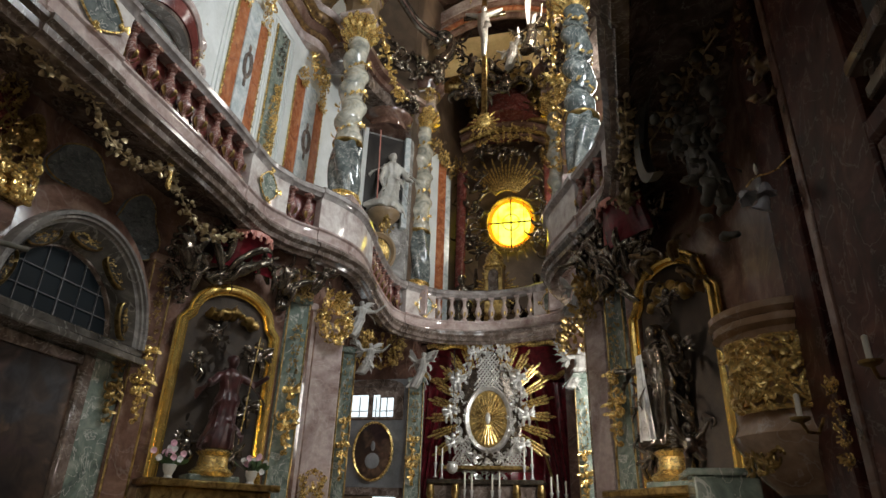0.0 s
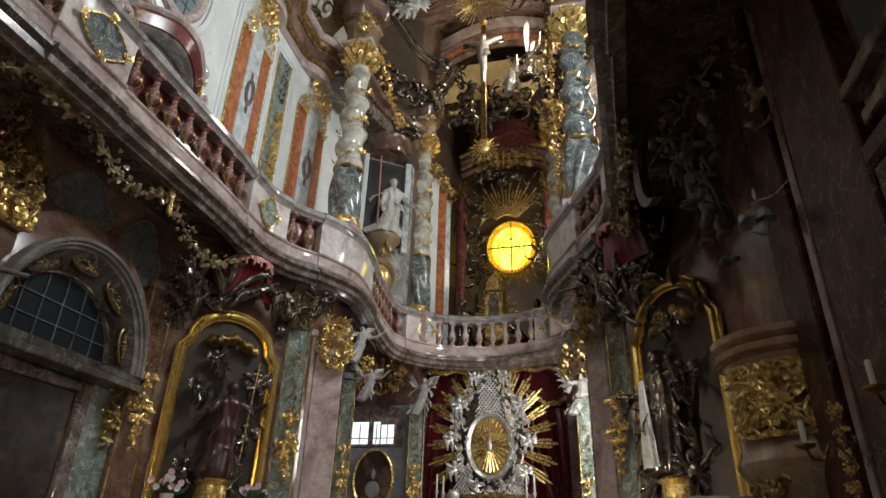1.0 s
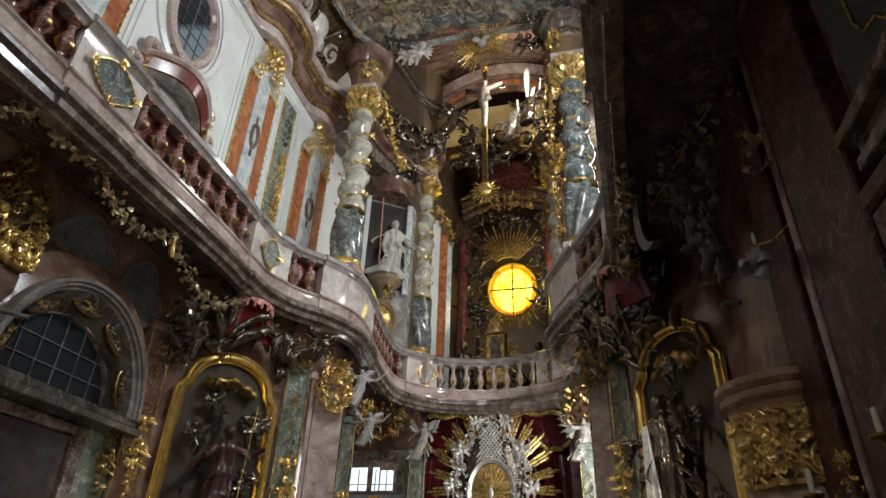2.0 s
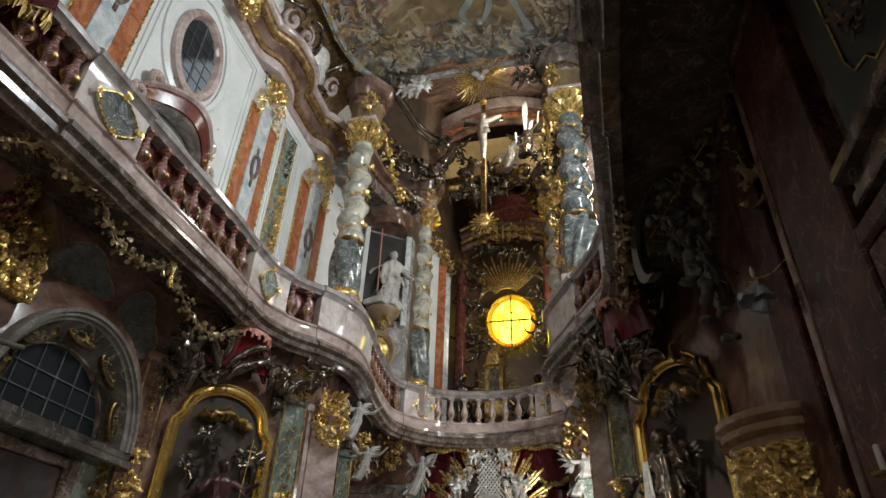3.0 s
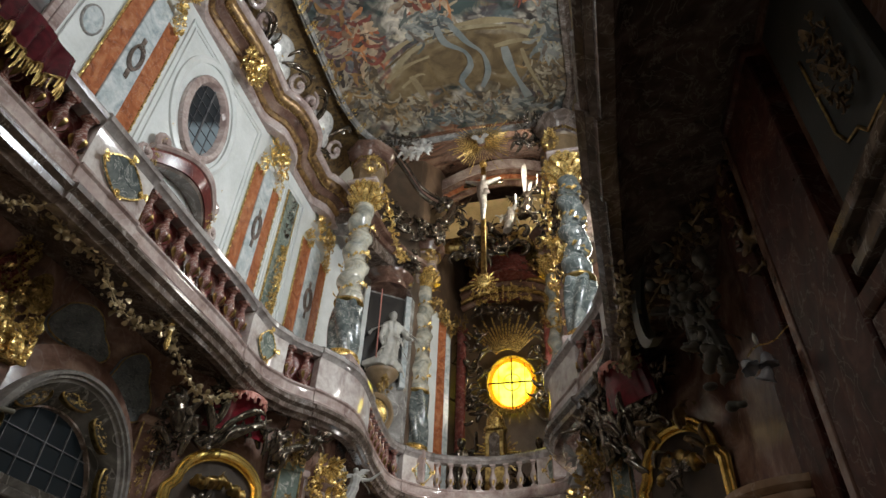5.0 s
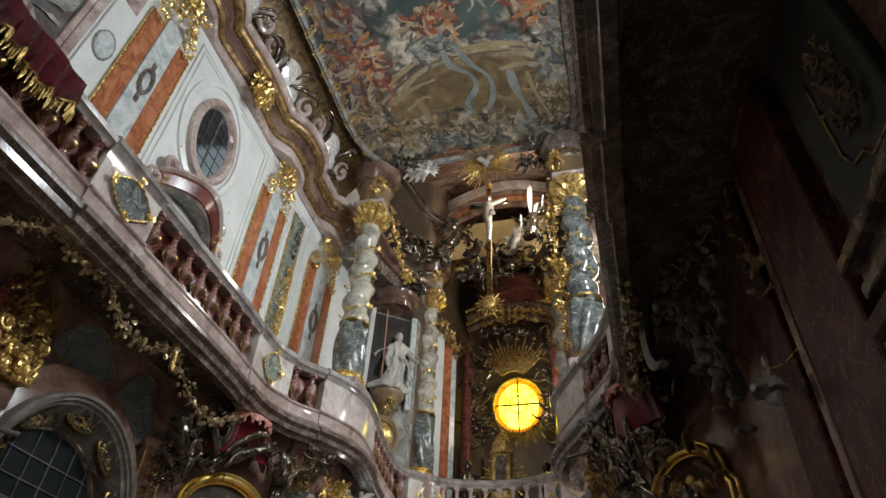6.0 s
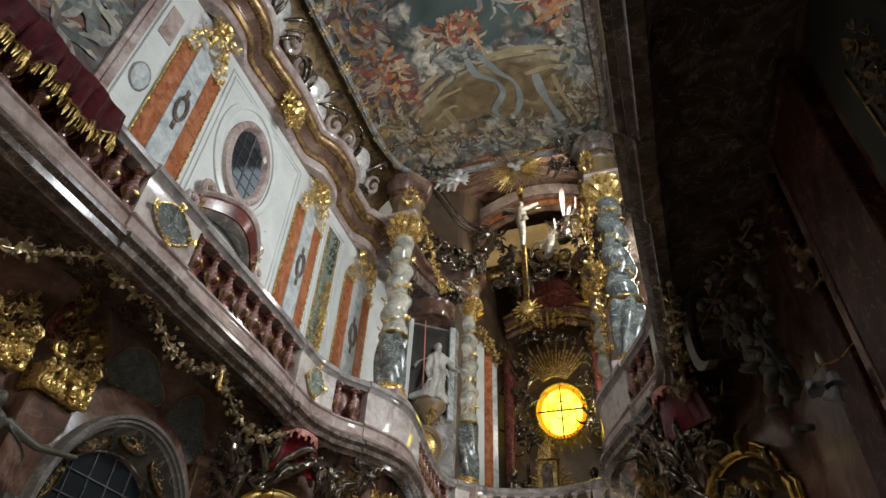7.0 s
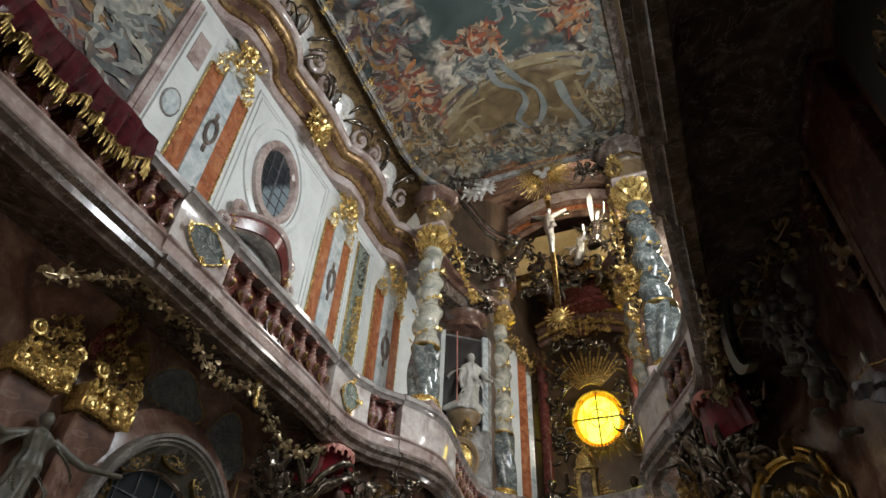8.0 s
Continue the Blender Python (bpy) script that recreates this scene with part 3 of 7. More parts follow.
painted_band("painted_rim", [(-1.85, 9.4), (-1.2, 9.05), (-0.5, 8.8), (0.5, 8.68), (1.9, 8.72), (3.15, 9.1)], 0.2, TAN, 0.012)
painted_band("painted_rim", [(-1.6, 9.55), (-0.5, 9.0), (0.5, 8.87), (1.9, 8.92)], 0.07, TANDARK, 0.016)
painted_band("painted_beam", [(-1.65, 9.95), (-1.0, 9.6), (-0.3, 9.45)], 0.14, TAN, 0.014)
painted_band("painted_beam", [(-1.3, 10.25), (-0.75, 9.95), (-0.55, 10.0)], 0.1, TAN, 0.014)
painted_band("painted_column", [(-0.95, 9.95), (-0.8, 10.5), (-0.65, 11.1)], 0.2, TAN, 0.013)
painted_band("painted_column", [(-0.45, 9.6), (-0.3, 10.2), (-0.05, 10.9)], 0.12, TANDARK, 0.013)
painted_band("painted_column", [(1.75, 9.5), (1.85, 10.2), (2.2, 11.2)], 0.26, SMOKE, 0.013)
painted_band("painted_column", [(2.2, 9.6), (2.35, 10.3), (2.7, 11.2)], 0.13, TAN, 0.013)
painted_band("painted_beam", [(1.5, 9.45), (2.2, 9.35), (3.1, 9.5)], 0.14, TAN, 0.014)
painted_band("painted_smoke", [(0.1, 8.6), (0.2, 9.1), (0.7, 9.5), (0.75, 9.95), (0.4, 10.4), (0.6, 10.8)], 0.2, SMOKE, 0.04)
painted_band("painted_smoke", [(0.45, 8.6), (0.8, 9.2), (1.15, 9.6), (1.2, 10.2), (0.95, 10.7)], 0.18, SMOKE, 0.042)
for k, (n, cx, cy, rx, ry, m, ln, wd, lean) in enumerate((
        (40, 0.15, 7.75, 0.6, 0.55, WARM, 0.55, 0.2, 1.9), (30, -0.3, 8.5, 0.6, 0.25, COOL, 0.55, 0.2, 0.2), (60, -2.55, 8.3, 0.5, 1.0, ROBES, 0.6, 0.19, 1.4),
        (20, -1.95, 8.5, 0.35, 0.7, WARM, 0.6, 0.24, 1.5), (40, -2.2, 10.0, 0.6, 0.9, EARTH, 0.5, 0.19, 1.6), (24, -1.3, 11.0, 0.6, 0.5, EARTH, 0.45, 0.16, 1.5),
        (36, 0.6, 11.45, 1.7, 0.35, COOL, 0.5, 0.17, 0.4), (18, 0.5, 11.1, 1.2, 0.3, EARTH, 0.4, 0.15, 1.2), (44, 2.75, 10.4, 0.45, 1.0, EARTH, 0.5, 0.16, 1.5), (30, 2.9, 9.0, 0.3, 0.9, COOL, 0.5, 0.18, 1.3),
        (26, 2.6, 7.5, 0.5, 0.5, WARM, 0.55, 0.18, 2.2), (40, -2.3, 6.6, 0.6, 0.9, ROBES, 0.6, 0.2, 1.2), (22, 1.4, 6.9, 0.9, 0.3, COOL, 0.6, 0.22, 0.2))):
    tagged(part("brushwork", strokes(int(n * 2.4), cx, cy, rx, ry, 400 + k, vault_place, ln, wd * 0.8, lean), m, fresco, "heaped painted figures"), kind="stuff")

EDGE = [(-3.05, -6.1), (-3.05, 8.5)] + spline([(-3.05, 8.6), (-3.04, 10.2), (-2.85, 11.2), (-2.5, 11.85)], 0.2) + [(-1.0, 12.05), (0.5, 12.0), (2.1, 12.05), (3.0, 11.6)]
whole("fresco_frame", Shape().sweep(EDGE, [(-0.12, 15.92), (-0.05, 15.84), (-0.02, 15.9), (0.02, 15.84), (0.08, 15.88), (0.08, 15.98), (0.02, 16.03), (-0.12, 16.03)]), GREY, "grey stone frame round the vault fresco", "trim", kind="structure")
whole("fresco_frame_south", Shape().sweep([(3.2, 11.6), (3.4, 10.8), (3.35, 8.5), (3.35, -6.1)], [(-0.16, 15.9), (-0.02, 15.8), (0.1, 15.86), (0.12, 15.98), (0.02, 16.06), (-0.16, 16.05)]), DARK, "dark frame round the vault fresco", "trim", kind="structure")

# cove between cornice and fresco
cove = Shape()
rows = []
for k in range(9):
    u = k / 8
    rows.append([(-4.2 + 1.15 * (1 - math.cos(u * 1.57)), y * 1.0, 14.3 + 1.75 * math.sin(u * 1.57)) for y in [-6.2 + 18.7 * j / 40 for j in range(41)]])
for r0, r1 in zip(rows, rows[1:]):
    cove.strip(r0, r1)
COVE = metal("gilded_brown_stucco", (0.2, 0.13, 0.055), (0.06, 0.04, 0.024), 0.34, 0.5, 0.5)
CORNICEGOLD = metal("gilded_cornice", (0.36, 0.22, 0.09), (0.1, 0.055, 0.035), 0.3, 0.55, 0.3)
# silver kept pale and hardly metallic: colour replaces the shells' window highlight
SHELLSILVER = metal("highlight_silvering", (0.88, 0.87, 0.84), (0.5, 0.5, 0.48), 0.2, 0.3, 0.35)
whole("cove_north", cove, COVE, "ochre stucco cove under the vault fresco", "cove", kind="structure")
cove = Shape()
rows = [[(8.0 - 3.2 - 1.45 * (1 - math.cos(u * 1.57)), y, 14.3 + 1.75 * math.sin(u * 1.57)) for y in (-6.2, 0, 6, 12.5)] for u in [k / 8 for k in range(9)]]
for r0, r1 in zip(rows, rows[1:]):
    cove.strip(r0, r1)
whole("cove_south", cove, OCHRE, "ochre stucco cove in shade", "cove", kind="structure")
# chancel vault that rises behind the fresco
rows = []
for k in range(11):
    u = k / 10
    rows.append([(-3.4 + 7.0 * i / 16, 12.0 + 9.6 * u, 16.1 + 5.0 * math.sin(u * 1.4) + 0.9 * math.sin(math.pi * i / 16)) for i in range(17)])
chv = Shape()
for r0, r1 in zip(rows, rows[1:]):
    chv.strip(r0, r1)
whole("ceiling_chancel", chv, ROSE, "rose stucco vault of the chancel", "ceiling", kind="structure")


# ---- ornament makers ----
def ornament(w, h, n=14, seed=0, depth=0.06, taper=0.6, sym=True):
    """Carved rocaille: scrolls and leaves about a middle line, in the local x-z plane, facing -y."""
    rnd = random.Random(seed)
    s = Shape()
    k = 0.5 * min(w, h)
    n = int(n * 1.35)
    for i in range(n):
        v = (i + rnd.random()) / n
        z = (v - 0.5) * h
        half = w * 0.5 * (1 - taper * abs(2 * v - 1) ** 1.5)
        x = rnd.uniform(0.12, 0.9) * half
        r = rnd.uniform(0.13, 0.3) * k
        st, fl, tn = rnd.uniform(0, 6.28), rnd.choice((-1, 1)), rnd.uniform(0.9, 1.5)
        d = -rnd.uniform(0, depth)
        la, ll = rnd.uniform(-0.6, 2.2), rnd.uniform(0.3, 0.6) * k
        for sx in ((1, -1) if sym else (rnd.choice((1, -1)),)):
            s.scroll((sx * x, d, z), r, tn, st if sx > 0 else math.pi - st, fl * sx, 0.15, 0.3)
            s.leaf((sx * x * 0.7, d, z), (sx * math.cos(la), -0.25, math.sin(la)), (0, -1, 0), ll, ll * 0.24, 0.9)
            s.leaf((sx * x, d, z + 0.1 * k), (sx * math.cos(la + 1.7), -0.35, math.sin(la + 1.7)), (0, -1, 0), ll * 0.8, ll * 0.2, 1.1)
            s.leaf((sx * x * 0.5, d * 0.5, z - 0.15 * k), (sx * math.cos(la - 1.4), -0.2, math.sin(la - 1.4)), (0, -1, 0), ll * 0.9, ll * 0.2, 0.7)
    for i in range(max(3, n // 3)):
        z = (i / max(1, n // 3 - 1) - 0.5) * h * 0.8
        s.leaf((0, -depth * 0.6, z), (0, -0.3, 1 if i % 2 else -1), (0, -1, 0), k * 0.6, k * 0.2, 0.9)
        s.ball((0, -depth * 1.2, z), k * 0.07, 6, 4)
    return s


def arabesque(w, h, n=14, seed=0, r=0.012, depth=0.02, swing=0.5):
    """Flat relief of flowing tendrils: thin tapering curves with small curled ends."""
    rnd = random.Random(seed)
    s = Shape()
    for i in range(n):
        x, z, a = rnd.uniform(-0.5, 0.5) * w, rnd.uniform(-0.5, 0.5) * h, rnd.uniform(0, 6.28)
        turn = rnd.choice((-1, 1)) * rnd.uniform(0.25, 0.6)
        step = 0.07 * min(w, h)
        pts, rad = [], []
        for k in range(13):
            pts.append((x, -depth * rnd.uniform(0.4, 1.2), z))
            rad.append(r * (0.5 + 1.1 * math.sin(math.pi * (k + 1) / 14)))
            a += turn * (0.3 + 0.9 * k / 12)
            x, z = max(-w / 2, min(w / 2, x + step * math.cos(a))), max(-h / 2, min(h / 2, z + step * math.sin(a)))
        s.tube(pts, rad, 6)
        if i % 2 == 0:
            s.leaf(pts[3], (math.cos(a), -0.2, math.sin(a)), (0, -1, 0), 0.2 * min(w, h), 0.07 * min(w, h), 0.6)
    return s


def flow(w, h, n=8, seed=0, r=0.06, depth=0.2):
    """Clumped stucco: short swelling limbs, curled acanthus tips and folds of cloth that overlap."""
    rnd = random.Random(seed)
    s = Shape()
    step = 0.075 * math.sqrt(w * h)
    for i in range(int(n * 1.4)):
        x, y, z, a = rnd.uniform(-0.45, 0.45) * w, -rnd.random() * depth, rnd.uniform(-0.45, 0.4) * h, rnd.uniform(0, 6.28)
        bend = rnd.choice((-1, 1)) * rnd.uniform(0.15, 0.75)
        pts, rad = [], []
        for k in range(7):
            pts.append((x, y - 0.05 * math.sin(k * 0.6), z))
            rad.append(1.05 * r * (0.8, 1.2, 1.1, 0.85, 0.65, 0.4, 0.16)[k] * rnd.uniform(0.85, 1.15))
            a += bend * (0.4 + 0.2 * k)
            x, z = x + step * math.cos(a), z + step * math.sin(a)
        s.tube(pts, rad, 9)
        for q in range(4):
            b = a + rnd.uniform(-1.3, 1.3)
            s.leaf(pts[1 + q], (math.cos(b), -0.4, math.sin(b)), (0, -1, 0), rnd.uniform(3, 5.5) * r, rnd.uniform(0.7, 1.5) * r, 0.8)
        if i % 3 == 0:
            s.ball(pts[0], (1.15 * r, 1.1 * r, 1.3 * r), 10, 7)
    return s


def acanthus(w, h, n=8, seed=0, r=0.06, depth=0.2):
    """Long swelling leaves and volutes: each starts low, sweeps outward and curls over at its tip."""
    rnd = random.Random(seed)
    s = Shape()
    for i in range(n):
        side = 1 if i % 2 else -1
        x, z = side * rnd.uniform(0.02, 0.3) * w, rnd.uniform(-0.5, 0.1) * h
        y, a = -rnd.random() * depth, 1.57 - side * rnd.uniform(-0.3, 0.9)
        size = rnd.uniform(0.6, 1.15)
        pts, rad = [], []
        for k in range(15):
            u = k / 14
            pts.append((x, y - 0.12 * math.sin(math.pi * u) * size, z))
            rad.append(r * size * (0.45 + 0.85 * math.sin(math.pi * min(1, u * 1.05 + 0.1))) * (1 - 0.45 * u))
            a -= side * (0.05 + 0.62 * u ** 3)
            step = 0.062 * math.sqrt(w * h) * size * (1 - 0.55 * u)
            x, z = x + step * math.cos(a), z + step * math.sin(a)
        s.tube(pts, rad, 10)
        s.ball(pts[-1], r * size * 0.75, 9, 6)
        for q in (4, 7):
            s.leaf(pts[q], (side * 0.8, -0.3, rnd.uniform(-0.2, 0.9)), (0, -1, 0.2), 3.5 * r * size, 1.3 * r * size, 0.9)
    return s


def husk(w, h, seed=0):
    """A chunky hanging drop: scroll brackets, swelling husks and a pointed tip on one stem."""
    rnd = random.Random(seed)
    s = Shape()
    w = min(w, 0.42)
    for k, (v, q) in enumerate(((0.0, 0.8), (0.12, 0.3), (0.24, 0.45), (0.4, 1.0), (0.55, 0.85), (0.7, 0.35), (0.8, 0.5), (0.95, 0.2))):
        z = h * (0.5 - v)
        s.ball((0, -0.02, z), ((0.1 + 0.12 * q) * w, 0.03 + 0.04 * q, (0.03 + 0.045 * q) * h), 12, 8)
        for sx in (-1, 1):
            a = rnd.uniform(-1.2, 1.2)
            s.leaf((sx * 0.12 * w * q, -0.05, z), (sx * math.cos(a), -0.25, math.sin(a)), (0, -1, 0), 0.62 * w * q + 0.03, 0.12 * w, 0.9)
            if k % 2 == 1 or q > 0.7:
                s.scroll((sx * 0.36 * w * q, -0.04, z + 0.02 * sx), 0.2 * w * q + 0.012, 1.3, rnd.uniform(0, 3), sx * (1 if k % 3 else -1), 0.3, 0.3)
        s.leaf((0, -0.06, z), (0.35 * rnd.uniform(-1, 1), -0.3, 1 if k % 2 else -1), (0, -1, 0), 0.13 * h, 0.09 * w + 0.01, 0.8)
    return s


def lumps(pts, size, seed=0, spread=0.1):
    """A string of stucco cloud lumps."""
    rnd = random.Random(seed)
    s = Shape()
    for a, b in zip(pts, pts[1:]):
        a, b = Vector(a), Vector(b)
        for i in range(7):
            p = a.lerp(b, i / 7) + Vector([rnd.gauss(0, spread) for _ in range(3)])
            s.ball(p, [size * rnd.uniform(0.4, 1.1) for _ in range(3)], 10, 7)
            d = [rnd.gauss(0, 1) for _ in range(3)]
            s.leaf(p, d, (-1, 0, 0.2), size * 2.2, size * 0.8, 0.8)
    return s


def garland(pts, size=0.07, seed=1, thick=0.05):
    """A hanging string of leaves and blossoms."""
    rnd = random.Random(seed)
    s = Shape()
    s.tube(pts, 0.012, 5)
    for a, b in zip(pts, pts[1:]):
        a, b = Vector(a), Vector(b)
        n = max(3, int((b - a).length / (size * 0.2)))
        for i in range(n):
            p = a.lerp(b, i / n) + Vector([rnd.gauss(0, thick) for _ in range(3)])
            d = Vector([rnd.gauss(0, 1) for _ in range(3)])
            o = Vector([rnd.gauss(0, 1) for _ in range(3)])
            if rnd.random() < 0.25:
                s.ball(p, size * rnd.uniform(0.25, 0.42), 6, 4)
            else:
                s.leaf(p, d, d.cross(o), size * rnd.uniform(0.8, 1.7), size * rnd.uniform(0.45, 0.8), 0.5)
    return s


def sag(a, b, drop, n=14):
    a, b = Vector(a), Vector(b)
    return [a.lerp(b, i / n) - Vector((0, 0, drop * 4 * (i / n) * (1 - i / n))) for i in range(n + 1)]


def figure(h=1.7, seed=0, wings=False, arms=((0.35, 0.1), (0.2, 0.6)), lean=0.1, folds=9, tail=1.0):
    """A draped stucco figure, simplified: robe with folds, chest, head, arms and, for angels, wings."""
    rnd = random.Random(seed)
    s = Shape()
    ph = [rnd.uniform(0, 6.28) for _ in range(4)]
    def wave(a, z):
        return 1 + 0.13 * math.sin(folds * a + ph[0] + 2.2 * z / h) + 0.08 * math.sin((folds + 4) * a + ph[1] - 4 * z / h) + 0.12 * math.sin(a + ph[2])
    prof = [(0.02, 0), (0.17 * tail, 0.01), (0.175 * tail, 0.08), (0.15, 0.2), (0.125, 0.34), (0.12, 0.44), (0.135, 0.5), (0.11, 0.57), (0.1, 0.62), (0.115, 0.7), (0.13, 0.76), (0.1, 0.81), (0.045, 0.835), (0.04, 0.86)]
    off = lambda z: (lean * h * math.sin(z * 2.6) * 0.35, 0)
    k0 = len(s.v)
    s.lathe([(r * h, z * h) for r, z in prof], 26, wave=wave)
    for i in range(k0, len(s.v)):
        z = s.v[i].z / h
        s.v[i].x += off(z)[0]
        s.v[i].y *= 0.8
    hx = off(0.92)[0]
    s.ball((hx, -0.02 * h, 0.92 * h), (0.058 * h, 0.066 * h, 0.078 * h), 12, 9)
    s.ball((hx, 0.02 * h, 0.945 * h), (0.064 * h, 0.06 * h, 0.06 * h), 10, 7)
    for side, (outw, up) in zip((-1, 1), arms):
        outw, up = outw * 0.55, up * 0.8
        sh = Vector((off(0.77)[0] + side * 0.115 * h, 0, 0.77 * h))
        el = sh + Vector((side * (0.08 + outw * 0.3) * h, -0.06 * h, (-0.15 + up * 0.25) * h))
        ha = el + Vector((side * outw * 0.35 * h, -0.12 * h, (up * 0.3 - 0.02) * h))
        s.tube([sh, sh.lerp(el, 0.5) + Vector((0, 0.02, 0)), el, el.lerp(ha, 0.5), ha], [0.05 * h, 0.045 * h, 0.038 * h, 0.032 * h, 0.024 * h], 8)
        s.ball(ha, 0.03 * h, 7, 5)
        s.leaf(sh + Vector((0, 0, -0.02)), (side * 0.6, -0.2, -1), (side, -0.5, 0), 0.4 * h, 0.13 * h, 0.3)
    for i in range(6):
        a = rnd.uniform(0, 6.28)
        z = rnd.uniform(0.12, 0.6) * h
        s.leaf((0.1 * h * math.cos(a) + off(z / h)[0], 0.09 * h * math.sin(a), z), (0.5 * math.cos(a + 1), 0.5 * math.sin(a + 1), -1), (math.cos(a), math.sin(a), 0), 0.32 * h, 0.1 * h, 0.25)
    if wings:
        for side in (-1, 1):
            for i in range(7):
                s.leaf((side * 0.06 * h, 0.08 * h, 0.74 * h), (side * (1.1 - 0.16 * i), 0.35, 0.9 - 0.27 * i), (0, -1, 0.2), (0.62 - 0.045 * i) * h, 0.12 * h, 0.15)
    return s


def putto(seed=0, h=0.6, wings=True):
    """A small chubby stucco child figure, simplified."""
    rnd = random.Random(seed)
    s = Shape()
    s.ball((0, 0, 0.5 * h), (0.16 * h, 0.14 * h, 0.22 * h), 10, 7)
    s.ball((0, -0.02 * h, 0.84 * h), 0.14 * h, 10, 7)
    for side in (-1, 1):
        a, b = rnd.uniform(-0.3, 0.9), rnd.uniform(-0.8, 0.4)
        s.tube([(side * 0.13 * h, 0, 0.62 * h), (side * 0.3 * h, -0.08 * h, (0.62 + 0.2 * a) * h), (side * 0.42 * h, -0.14 * h, (0.62 + 0.45 * a) * h)], [0.07 * h, 0.06 * h, 0.04 * h], 7)
        s.tube([(side * 0.08 * h, 0, 0.36 * h), (side * 0.16 * h, -0.16 * h, (0.2 + 0.1 * b) * h), (side * 0.14 * h, -0.02 * h, (-0.06 + 0.15 * b) * h)], [0.1 * h, 0.085 * h, 0.05 * h], 7)
        if wings:
            for i in range(4):
                s.leaf((side * 0.05 * h, 0.1 * h, 0.6 * h), (side, 0.35, 0.8 - 0.4 * i), (0, -1, 0), 0.5 * h, 0.15 * h, 0.2)
    s.leaf((0.1 * h, -0.1 * h, 0.45 * h), (-1, -0.1, -0.4), (0, -1, 0), 0.5 * h, 0.16 * h, 0.4)
    return s


def carved(ob, h):
    """Fuses the masses of a figure into one skin."""
    r = ob.modifiers.new("skin", "REMESH")
    r.mode, r.voxel_size, r.use_smooth_shade = "VOXEL", 0.0125 * h, True
    k = ob.modifiers.new("soften", "SMOOTH")
    k.factor, k.iterations = 0.5, 2
    return ob


def gilt(parent_name, label, w, h, at, n=12, seed=0, material=None, category="ornament", group="", depth=0.06, taper=0.6, sym=True):
    return whole(parent_name, ornament(w, h, n, seed, depth, taper, sym), material or GOLD, label, category, at, group)


def box_part(name, parent, material, x0, x1, y0, y1, z0, z1, c=0.012, label="", at=None):
    return part(name, Shape().box(x0, x1, y0, y1, z0, z1, c), material, parent, label, at)


def ellipse_ring(s, cx, cz, profile, n=40, base=(1, 1)):
    """A moulded ring round an ellipse; profile: (rx, rz, y)."""
    k = len(profile)
    vs = [(cx + rx * math.cos(2 * math.pi * i / n), y, cz + rz * math.sin(2 * math.pi * i / n)) for i in range(n) for rx, rz, y in profile]
    fs = [(i * k + j, i * k + (j + 1) % k, ((i + 1) % n) * k + (j + 1) % k, ((i + 1) % n) * k + j) for i in range(n) for j in range(k)]
    return s.add(vs, fs)


# ---- upper wall with its pilasters and oval window ----
def wall_pilaster(y, width, seed, z0=7.0, z1=12.3):
    """Orange marble strips with a pale blue middle, a gilt capital and a dark ring boss."""
    p = thing("wall_pilaster", "orange and pale blue marble pilaster with gilt capital", "pilaster", face_to(-4.2, y, 0, 1, 0), "pilasters of the upper wall")
    a = width / 2
    box_part("orange_strip", p, ORANGE, -a, -a + width * 0.3, -0.05, 0.02, z0, z1)
    box_part("orange_strip", p, ORANGE, a - width * 0.3, a, -0.05, 0.02, z0, z1)
    box_part("blue_strip", p, BLUE, -a + width * 0.3, a - width * 0.3, -0.075, 0.02, z0, z1 + 0.25, label="pale blue marble strip")
    for x in (-a - 0.025, a + 0.025):
        s = Shape().tube([(x, -0.03, z0), (x, -0.03, z1)], 0.018, 6)
        for i in range(28):
            s.ball((x, -0.045, z0 + (z1 - z0) * (i + 0.5) / 28), (0.02, 0.02, 0.045), 6, 4)
        part("gilt_bead", s, GOLD, p)
    rx, rz = 0.13 * width, 0.3 * min(width, 1.2)
    s = ellipse_ring(Shape(), 0, 10.75, [(rx, rz, -0.07), (rx, rz, -0.12), (rx * 0.82, rz * 0.86, -0.15), (rx * 0.6, rz * 0.7, -0.1), (rx * 0.6, rz * 0.7, -0.07)], 24)
    s.box(-0.045, 0.045, -0.1, -0.07, 10.72 - rz * 1.5, 10.75 - rz, 0.01).box(-0.045, 0.045, -0.1, -0.07, 10.75 + rz, 10.78 + rz * 1.5, 0.01)
    part("boss", s, DARK, p, "dark ring boss")
    cap = ornament(width * 0.85, 0.85, 11, seed, 0.16, 0.2)
    part("capital", cap, GOLD, p, "gilt leafy capital", pose(0, -0.12, z1 + 0.7))
    for sx in (-1, 1):
        part("strip_finial", ornament(width * 0.36, 0.55, 6, seed + 40 + sx, 0.05, 0.1), GOLD, p, "gilt leaf at the head of the strip", pose(sx * width * 0.36, -0.06, z1 + 0.1))
    return p


for i, (y, w) in enumerate(((4.85, 1.15), (9.45, 1.18), (12.45, 1.6), (-0.6, 1.15))):
    wall_pilaster(y, w, 11 + i)

